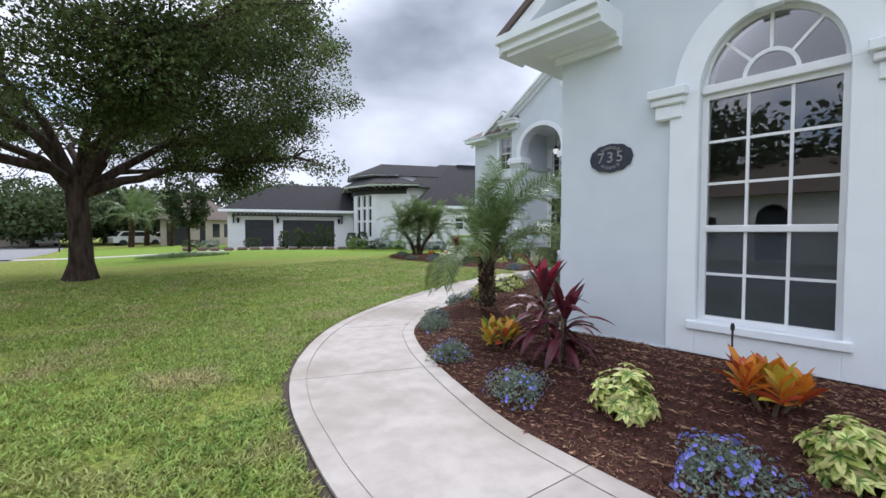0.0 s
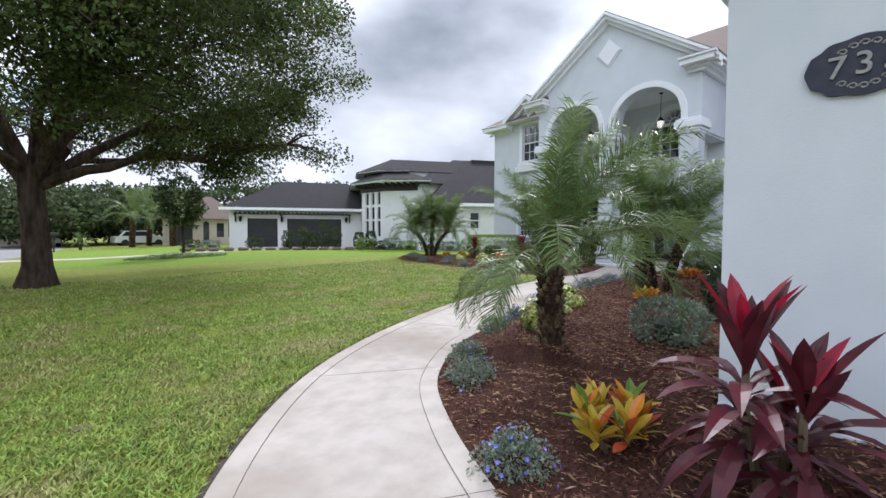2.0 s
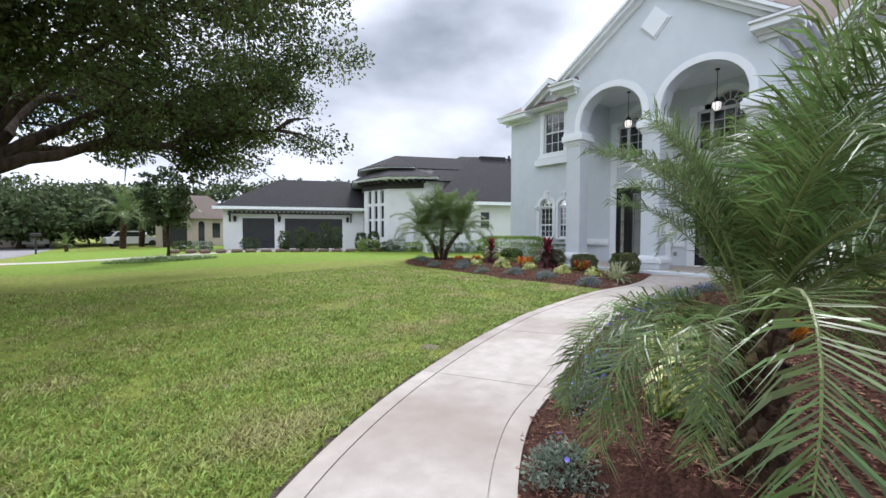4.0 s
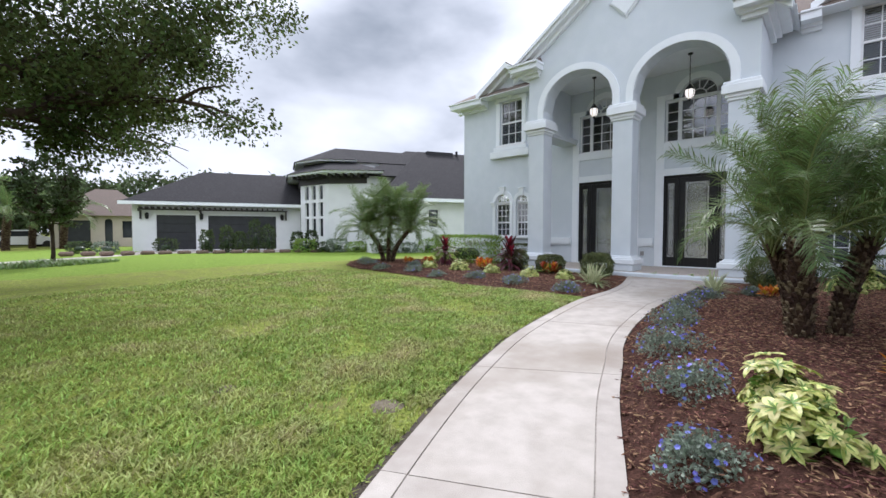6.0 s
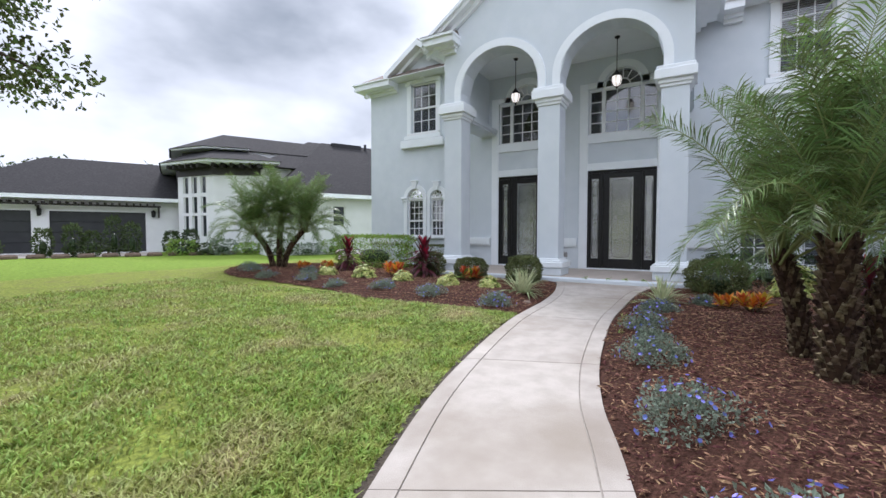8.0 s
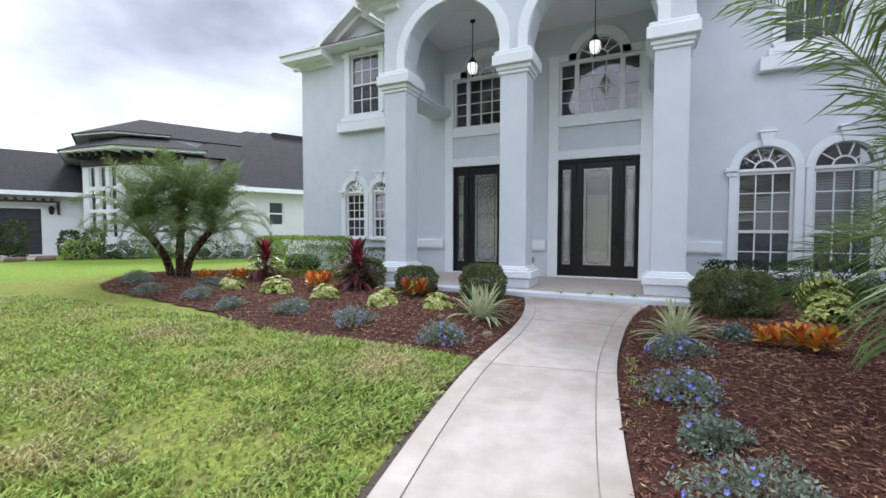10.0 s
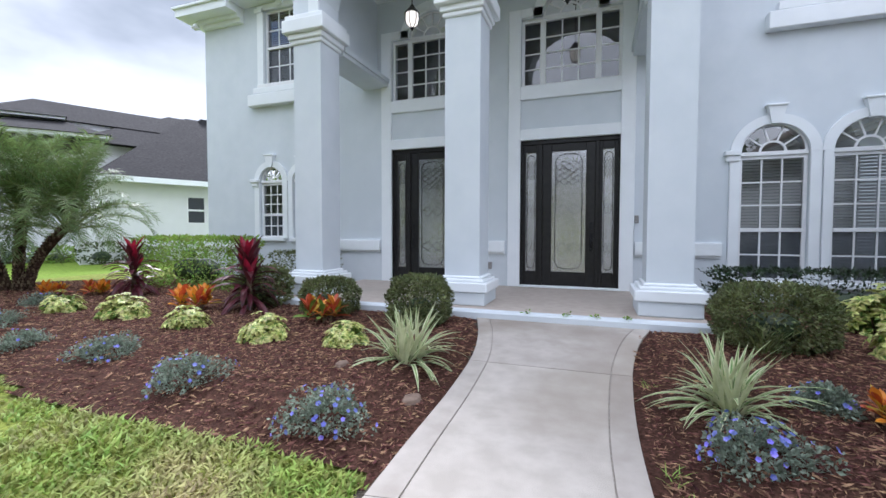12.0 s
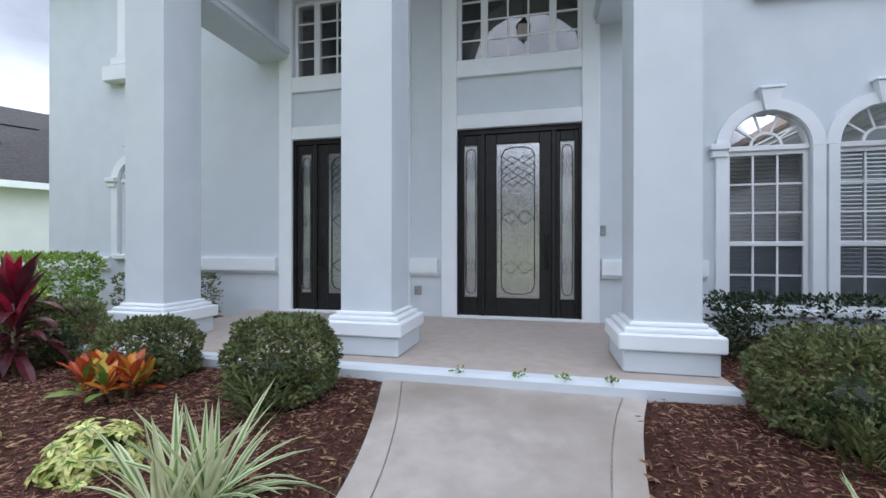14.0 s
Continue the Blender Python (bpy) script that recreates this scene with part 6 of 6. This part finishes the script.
# weeds in the joint of the step
for i, y in enumerate((7.86, 7.42, 7.12, 6.80)):
    t = thing("weed", (13.50, y, SLAB - 0.02), "tiny green weed growing on the step edge", "weed", "weeds on the step")
    rng = np.random.default_rng(300 + i)
    q, u = dome(26, 0.05, 0.04, rng, 0.3)
    tagged(part("foliage", leaf_cloud(q + np.array([13.52, y, SLAB + 0.004]), u, 0.03, rng, 0.5, 0.1), GREENHEDGE, t), kind="stuff")

for i, (x, y) in enumerate(((10.25, 6.74), (10.5, 6.76), (10.75, 6.78), (11.95, 6.76), (9.8, 6.70))):
    rnd = random.Random(700 + i)
    t = thing("weed", (x, y, bed_z(x, y)), "thin green grass weed at the edge of the mulch", "weed", "weeds along the walk")
    g = Geo()
    for k in range(14):
        a = rnd.uniform(0, 6.283)
        blade(g, (x + rnd.uniform(-0.07, 0.07), y + rnd.uniform(-0.03, 0.03), bed_z(x, y) - 0.01), (math.cos(a) * 0.6, math.sin(a) * 0.6, 1), rnd.uniform(0.05, 0.11), 0.006, 0.9, 3, 0.2, (0.7, 1.0, 0.6, 0.0))
    tagged(part("foliage", g, GREENHEDGE, t), kind="stuff")

BARE = ((5.25, 7.32, 0.16), (4.6, 8.6, 0.10), (3.2, 7.6, 0.08), (1.2, 5.6, 0.10), (0.6, 4.3, 0.07))

# ---- fittings ----
plate = thing("house_number_plate", (GX, 2.04, 1.87), "oval slate-blue metal house number plate with scrolled edge", "sign")
g = Geo()
pl = []
for k in range(56):
    a = 6.28319 * k / 56
    e = 1 + 0.03 * math.cos(12 * a) * (1 if abs(math.sin(a)) > 0.5 else 0.3)
    pl.append((GX - 0.022, 2.04 + 0.215 * e * (abs(math.cos(a)) ** 0.85) * (1 if math.cos(a) > 0 else -1), 1.87 + 0.135 * e * math.sin(a)))
g.prism(pl, (0.021, 0, 0))
part("panel", g, PLATE, plate)
for s in (-1, 1):
    g = Geo()
    for k in range(-2, 3):
        pts = [(GX - 0.024, 2.04 + k * 0.038 + 0.019 * math.cos(a * 0.7) * (1 - a * 0.06), 1.87 + s * (0.098 - 0.006 * k * k) + 0.015 * math.sin(a * 0.7) * (1 - a * 0.06)) for a in range(0, 10)]
        g.tube(pts, 0.004, 5)
    part("scroll_relief", g, NICKEL, plate)
for ch, dy in (("7", 0.095), ("3", 0.0), ("5", -0.095)):
    td = bpy.data.curves.new("digit", "FONT")
    td.body, td.size, td.extrude, td.bevel_depth, td.align_x, td.align_y = ch, 0.145, 0.006, 0.001, "CENTER", "CENTER"
    td.materials.append(NICKEL)
    ob = new("digit", td)
    ob.parent = plate
    ob.matrix_parent_inverse = whole(plate).inverted()
    ob.matrix_basis = pose(GX - 0.026, 2.04 + dy, 1.87, 90, 0, -90)
    tagged(ob, "raised nickel numeral " + ch)

for y in (9.92, 7.55):
    t = thing("hanging_lantern", (14.95, y, 5.45), "lit black glass lantern hanging by a chain", "lamp", "porch lanterns")
    part("chain", Geo().tube([(14.95, y, 5.45), (14.95, y, 4.72)], 0.009, 6), IRON, t)
    part("canopy", Geo().lathe((14.95, y, 5.41), [(0.06, 0.04), (0.05, 0.01), (0.012, 0.0)], 14), IRON, t)
    part("cap", Geo().lathe((14.95, y, 4.58), [(0.12, 0.0), (0.10, 0.03), (0.05, 0.09), (0.02, 0.14)], 14), IRON, t)
    part("glass_body", Geo().lathe((14.95, y, 4.36), [(0.03, 0.0), (0.085, 0.05), (0.105, 0.13), (0.10, 0.22)], 14), LAMPGLASS, t, "glowing seeded glass body")
    g = Geo()
    for k in range(6):
        a = 1.0472 * k
        g.tube([(14.95 + r * math.cos(a), y + r * math.sin(a), 4.36 + z) for r, z in ((0.035, 0.0), (0.09, 0.05), (0.11, 0.13), (0.105, 0.22))], 0.006, 5)
    part("cage", g, IRON, t)
    part("finial", Geo().lathe((14.95, y, 4.31), [(0.008, 0.0), (0.02, 0.025), (0.035, 0.05)], 10), IRON, t)

part("outlet_cover", Geo().rbox(FX - 0.02, FX, 8.85, 8.95, 0.48, 0.60, 0.006), NICKEL, house, "grey outdoor socket cover")
part("doorbell", Geo().rbox(FX - 0.02, FX, 6.50, 6.56, 1.27, 1.39, 0.006), NICKEL, house)
part("flood_lamp", Geo().lathe((15.75, 15.45, 5.55), [(0.03, 0.12), (0.06, 0.10), (0.09, 0.03), (0.05, 0.0)], 12), TRIM, house)
stake = thing("irrigation_stake", (3.50, 0.86, 0.05), "thin black sprinkler riser standing in the mulch", "sprinkler")
part("pipe", Geo().tube([(3.50, 0.86, 0.02), (3.50, 0.86, 0.46)], 0.007, 8), RUBBER, stake)
part("head", Geo().lathe((3.50, 0.86, 0.45), [(0.012, 0.0), (0.014, 0.03), (0.008, 0.05)], 10), RUBBER, stake)
for x, y, r in ((11.20, 8.26, 0.09), (11.45, 8.96, 0.07)):
    st = Geo()
    n = 14
    lo_ = [(x + r * (1 + 0.15 * math.sin(3 * k + x * 9)) * math.cos(6.28319 * k / n), y + 0.7 * r * (1 + 0.12 * math.cos(4 * k)) * math.sin(6.28319 * k / n)) for k in range(n)]
    z = left_bed_z(x, y) - 0.005
    st.add([(x + (a - x) * f, y + (b - y) * f, z + h) for f, h in ((1.0, -0.04), (1.0, 0.006), (0.8, 0.026), (0.45, 0.034)) for a, b in lo_] + [(x, y, z + 0.035)],
           [(i * n + k, i * n + (k + 1) % n, (i + 1) * n + (k + 1) % n, (i + 1) * n + k) for i in range(3) for k in range(n)] + [(3 * n + k, 3 * n + (k + 1) % n, 4 * n) for k in range(n)])
    tagged(part("flat_stone", st, STONE), "flat tan stone half sunk in the mulch", "stone")

# bare patches in the lawn
for x, y, r in BARE:
    dp = Geo()
    n = 20
    ring = [(x, y, ground_z(x, y) + 0.022)]
    for f in (0.5, 1.0):
        for k in range(n):
            a = 6.28319 * k / n
            q = r * f * (1 + 0.25 * noise.noise((math.cos(a) * 2 + x, math.sin(a) * 2 + y, 0)))
            ring.append((x + q * math.cos(a), y + q * math.sin(a), ground_z(x, y) + (0.018 if f < 1 else -0.01)))
    dp.add(ring, [(0, 1 + k, 1 + (k + 1) % n) for k in range(n)] + [(1 + k, 1 + n + k, 1 + n + (k + 1) % n, 1 + (k + 1) % n) for k in range(n)])
    tagged(part("dirt_patch", dp, DIRT), "small bare patch of dry dirt in the lawn", "dirt")

# ---- distance ----
oak((5.2, 27.3, -0.2), 0.06, 1.5, 1.0, 4.4, 1800, 21, 0.16, FARLEAF, "slender young tree in a grass island on the lawn")
isl = Geo()
rng = np.random.default_rng(77)
rnd = random.Random(77)
t = thing("ornamental_grass", (5.0, 27.2, -0.2), "low tufted ornamental grass patch round the young tree", "grass plant", kind="stuff")
for k in range(1800):
    a, r = rnd.uniform(0, 6.283), math.sqrt(rnd.random())
    x, y = 5.0 + 2.3 * r * math.cos(a), 27.2 + 1.1 * r * math.sin(a)
    b = rnd.uniform(0, 6.283)
    blade(isl, (x, y, slope(x) - 0.05), (0.4 * math.cos(b), 0.4 * math.sin(b), 1), rnd.uniform(0.25, 0.5) * (1.15 - r * 0.6), 0.03, 0.8, 2, 0.2, (0.7, 1.0, 0.0))
tagged(part("tufts", isl, FLAX_G, t), kind="stuff")
for i, (x, y, r, h) in enumerate(((-14, 78, 7, 9), (-4, 82, 7, 10), (4, 72, 6.5, 8.5), (9, 64, 6, 8), (1, 62, 5.0, 6.5), (17, 62, 6, 9), (24, 62, 6, 10), (-22, 70, 8, 10), (-32, 58, 8, 11), (30, 58, 6, 9.5), (-2.2, 56, 4.5, 5.5))):
    oak((x, y, -0.2), 0.22, 0.9, r, h * 0.88, 8000, 30 + i, 0.5, FARLEAF, "broad dark green tree across the street", low=-0.2)
for i, (x, y, r, h) in enumerate(((-26, -16, 7, 11), (-30, -2, 8, 12), (-27, 12, 7, 11), (-34, 24, 8, 13), (-20, -30, 7, 11))):
    oak((x, y, -0.2), 0.25, 2.5, r, h, 6000, 60 + i, 0.55, FARLEAF, "tall leafy tree across the street", low=2.0)
for i, (x, y) in enumerate(((4.6, 48.5), (7.6, 47.5), (6.2, 52))):
    palm((x, y, -0.2), [(0, 0, 0.2, 0.1, 2.6, 0.2)], "tall arching palm beyond the neighbouring lawn", 20, 2.2, 40 + i)
palm((1.1, 45.5, -0.3), [(0, 0, 0.0, 0.0, 0.5, 0.1)], "small palm at the roadside", 14, 0.7, 44)
for i, (u, h) in enumerate(((0.6, 1.3), (1.6, 1.5), (2.3, 1.2), (3.1, 1.9), (3.8, 1.6), (5.4, 1.2), (6.2, 1.3))):
    p = NB @ Vector((u, -4.0 + 0.2 * math.sin(i * 3), 0))
    bush("conical_shrub", (p.x, p.y, -0.02), (0.32, 0.32, h / 2), 70 + i, 700, 0.13, FARLEAF, "upright dark green shrub before the garage doors")
for i, (u, v) in enumerate(((-1.9, -1.6), (-5.0, -1.0), (5.8, -4.6), (6.9, -4.8), (7.6, -5.2), (8.7, -5.3), (9.9, -7.2), (11.2, -7.4), (12.6, -7.4), (-6.4, -0.6))):
    p = NB @ Vector((u, v, 0))
    bush("low_shrub", (p.x, p.y, -0.03), (0.6, 0.6, 0.3 if i % 2 else 0.4), 80 + i, 600, 0.12, (FARLEAF, SILVER, GREENHEDGE)[i % 3], "low rounded shrub along the neighbouring house")
g = Geo()
for k in range(22):
    p = NB @ Vector((-5.5 + 0.85 * k, -4.6 + 0.15 * math.sin(k * 2.1), 0))
    g.rbox(p.x - 0.3, p.x + 0.3, p.y - 0.18, p.y + 0.18, -0.08, 0.16, 0.08)
tagged(part("stone_border", g, STONE), "pale stone border along the neighbouring planting bed", "stone border", kind="stuff")
drive = Geo().hexa([tuple(NB @ Vector(p)) for p in ((-3.4, -4, -0.10), (4.6, -4, -0.10), (4.6, 0.0, -0.10), (-3.4, 0.0, -0.10), (-3.4, -4, -0.015), (4.6, -4, -0.015), (4.6, 0.0, -0.005), (-3.4, 0.0, -0.005))])
tagged(part("pavement_drive", drive, CONCRETE), "pale concrete driveway before the garage doors", "driveway", kind="structure")


def far_house(x, y, turn, w, d, h, wall, label):
    t = thing("far_house", (x, y, -0.2), label, "house", "houses across the street")
    m = pose(x, y, -0.2, 0, 0, turn)

    def fp(name, geo, material):
        geo.v = [tuple(m @ Vector(p)) for p in geo.v]
        return part(name, geo, material, t)
    g = Geo()
    ops = [(-w * 0.42, -w * 0.12, 0.05, flat(2.3)), (w * 0.02, w * 0.10, 0.05, arch(w * 0.06, w * 0.04, 2.2)), (w * 0.2, w * 0.3, 0.9, flat(2.3)), (w * 0.36, w * 0.45, 0.9, flat(2.3))]
    wall_panel(g, -w / 2, w / 2, -0.2, h, ops, lambda u, z, dd: (u, -d / 2 + dd, z), 0, 0.25)
    g.box(-w / 2, -w / 2 + 0.25, -d / 2 + 0.25, d / 2, -0.2, h).box(w / 2 - 0.25, w / 2, -d / 2 + 0.25, d / 2, -0.2, h).box(-w / 2 + 0.25, w / 2 - 0.25, d / 2 - 0.25, d / 2, -0.2, h)
    fp("wall", g, wall)
    fp("garage_door", Geo().box(-w * 0.42, -w * 0.12, -d / 2 + 0.12, -d / 2 + 0.18, 0, 2.3), DARKDOOR)
    for a, b in ((0.2, 0.3), (0.36, 0.45), (0.02, 0.10)):
        fp("pane", Geo().box(w * a, w * b, -d / 2 + 0.12, -d / 2 + 0.15, 0.05 if a < 0.1 else 0.9, 2.6 if a < 0.1 else 2.3), CARGLASS)
    fp("roof", hip(Geo(), -w / 2 - 0.5, w / 2 + 0.5, -d / 2 - 0.5, d / 2 + 0.5, h, h + 2.4, d * 0.5), SHINGLE_BROWN)


far_house(-9, 66, 8, 16, 10, 3.2, TANWALL, "tan house with brown roof and dark garage door")
far_house(-24, 4, 90, 18, 10, 3.4, WHITEWALL, "pale house with arched entry across the street")
far_house(11.0, 52.0, -15, 6.5, 6, 2.7, TANWALL, "low tan house behind the neighbouring garage")


def car(x, y, turn, label):
    t = thing("parked_car", (x, y, -0.25), label, "car", "parked cars")
    m = pose(x, y, -0.25, 0, 0, turn)

    def cp(name, geo, material):
        geo.v = [tuple(m @ Vector(p)) for p in geo.v]
        return part(name, geo, material, t)
    prof = [(-2.3, 0.35), (-2.3, 0.9), (-1.95, 1.0), (-1.5, 1.55), (0.5, 1.6), (1.15, 1.08), (2.15, 0.92), (2.3, 0.7), (2.25, 0.35)]
    cp("body", Geo().prism([(a, -0.88, b) for a, b in prof][::-1], (0, 1.76, 0)), CARPAINT)
    for s in (-0.89, 0.875):
        cp("side_window", Geo().prism([(-1.75, s, 1.03), (0.95, s, 1.05), (0.42, s, 1.5), (-1.4, s, 1.47)], (0, 0.015, 0)), CARGLASS)
    cp("rear_window", Geo().prism([(-1.96, -0.7, 1.02), (-1.96, 0.7, 1.02), (-1.56, 0.62, 1.5), (-1.56, -0.62, 1.5)], (-0.02, 0, 0.015)), CARGLASS)
    for a in (-1.45, 1.45):
        for s in (-0.9, 0.72):
            g = Geo()
            n = 16
            g.prism([(a + 0.34 * math.cos(6.28319 * k / n), s, 0.34 + 0.34 * math.sin(6.28319 * k / n)) for k in range(n)], (0, 0.18, 0))
            cp("wheel", g, RUBBER)


car(-1.4, 58, 95, "white van parked in the street")
car(5.8, 56, 10, "white car parked on a driveway")
mb = thing("mailbox", (-0.3, 42.0, -0.25), "dark mailbox on a post at the kerb", "mailbox")
part("post", Geo().rbox(-0.35, -0.25, 41.95, 42.05, -0.3, 0.85, 0.01), DARKTRIM, mb)
part("box", Geo().rbox(-0.55, 0.0, 41.85, 42.15, 0.85, 1.1, 0.05), DARKTRIM, mb)

# ---- mulch chips and grass ----
rng = np.random.default_rng(5)


def chips(name, cells, zf, per, parent_label):
    c = np.array([(x, y, zf(x, y)) for x, y in cells])
    c = np.repeat(c, per, axis=0)
    n = len(c)
    near = np.minimum(*[np.sqrt(((c[:, None, :2] - np.array([(p.x, p.y) for p in e])[None]) ** 2).sum(2)).min(1) for e in (LEFT_EDGE[::3], RIGHT_EDGE[::3])])
    c[:, :2] += rng.uniform(-0.065, 0.065, (n, 2)) * np.clip((near - 0.06) / 0.08, 0.1, 1.0)[:, None]
    c[:, 2] += rng.uniform(0.0, 0.012, n)
    a = rng.uniform(0, 6.283, n)
    L = rng.uniform(0.008, 0.026, n) * rng.choice([1, 1, 1, 1.7], n)
    W = L * rng.uniform(0.15, 0.32, n)
    d = np.stack([np.cos(a), np.sin(a), rng.uniform(-0.3, 0.3, n)], 1)
    s = np.stack([-np.sin(a), np.cos(a), rng.uniform(-0.4, 0.4, n)], 1)
    up = np.array([0, 0, 1.0])
    v = np.stack([c - d * L[:, None], c + d * L[:, None] - s * W[:, None] * 0.4, c + d * L[:, None] * 0.6 + s * W[:, None], c + up * (W[:, None] * 0.9) + d * L[:, None] * 0.1], 1).reshape(-1, 3)
    g = Geo()
    g.v = [tuple(q) for q in v.tolist()]
    g.f = [f for i in range(0, 4 * n, 4) for f in ((i, i + 1, i + 3), (i + 1, i + 2, i + 3), (i + 2, i, i + 3))]
    g.s = [0] * len(g.f)
    tagged(part(name, g, CHIP), parent_label, "mulch", kind="stuff")


chips("mulch_chips", cells_r, bed_z, 28, "loose reddish-brown bark chips over the bed beside the walk")
chips("mulch_chips", cells_l, left_bed_z, 28, "loose reddish-brown bark chips over the bed before the house")

E_ = np.array([(p.x, p.y) for p in LEFT_EDGE])


def lawn_points(n, x0, x1, y0, y1, keep):
    q = np.stack([rng.uniform(x0, x1, n), rng.uniform(y0, y1, n)], 1)
    out = []
    for k in range(0, n, 20000):
        c = q[k:k + 20000]
        dd = ((c[:, None, :] - E_[None]) ** 2).sum(2)
        i = np.clip(dd.argmin(1), 1, len(E_) - 2)
        d = np.sqrt(dd.min(1))
        t = E_[i + 1] - E_[i - 1]
        side = t[:, 0] * (c[:, 1] - E_[i][:, 1]) - t[:, 1] * (c[:, 0] - E_[i][:, 0])
        ok = (side > 0) & (d > 0.07) & (rng.random(len(c)) < keep(d))
        out.append(c[ok])
    return np.concatenate(out)


pts = lawn_points(1250000, -4.5, 10.6, -1.5, 17, lambda d: np.clip(1.5 / (d + 0.9), 0, 1) ** 1.15)
OUT = [(p.x, p.y) for p in BED_OUT]
pts = np.array([p for p in pts if not (p[0] > 9.95 and inside_left_bed(p[0], p[1]))])
patch = np.array([noise.noise((x * 0.9, y * 0.9, 7)) + 0.7 * noise.noise((x * 2.6, y * 2.6, 2)) for x, y in pts])
thin = rng.random(len(pts)) > np.clip((-patch - 0.18) * 2.2, 0, 0.85)
pts, patch = pts[thin], patch[thin]
n = len(pts)
z = np.array([ground_z(x, 0) for x in pts[:, 0]])
a, b = rng.uniform(0, 6.283, n), rng.uniform(0.1, 0.9, n)
H = rng.uniform(0.028, 0.062, n) * (1 + 0.35 * np.clip(patch, -1, 1))
far_ = np.sqrt(((pts - np.array([4, 5])) ** 2).sum(1))
W = rng.uniform(0.0038, 0.0072, n) * (1 + 0.10 * np.clip(far_ - 2, 0, 8))
root = np.stack([pts[:, 0], pts[:, 1], z], 1)
lean = np.stack([np.cos(a) * b, np.sin(a) * b, np.ones(n)], 1)
lean /= np.linalg.norm(lean, axis=1)[:, None]
side = np.stack([-np.sin(a + 0.5), np.cos(a + 0.5), np.zeros(n)], 1)
mid = root + lean * (H * 0.6)[:, None]
tip = mid + (lean + np.stack([np.cos(a), np.sin(a), -0.4 * np.ones(n)], 1) * 0.8) * (H * 0.55)[:, None]
v = np.stack([root - side * W[:, None] * 0.7, root + side * W[:, None] * 0.7, mid + side * W[:, None], mid - side * W[:, None], tip], 1).reshape(-1, 3)
g = Geo()
g.v = [tuple(q) for q in v.tolist()]
g.f = [f for i in range(0, 5 * n, 5) for f in ((i, i + 1, i + 2, i + 3), (i + 3, i + 2, i + 4))]
g.s = [0] * len(g.f)
tagged(part("grass", g, BLADE), "thick green lawn grass with paler dry patches", "grass", kind="stuff")
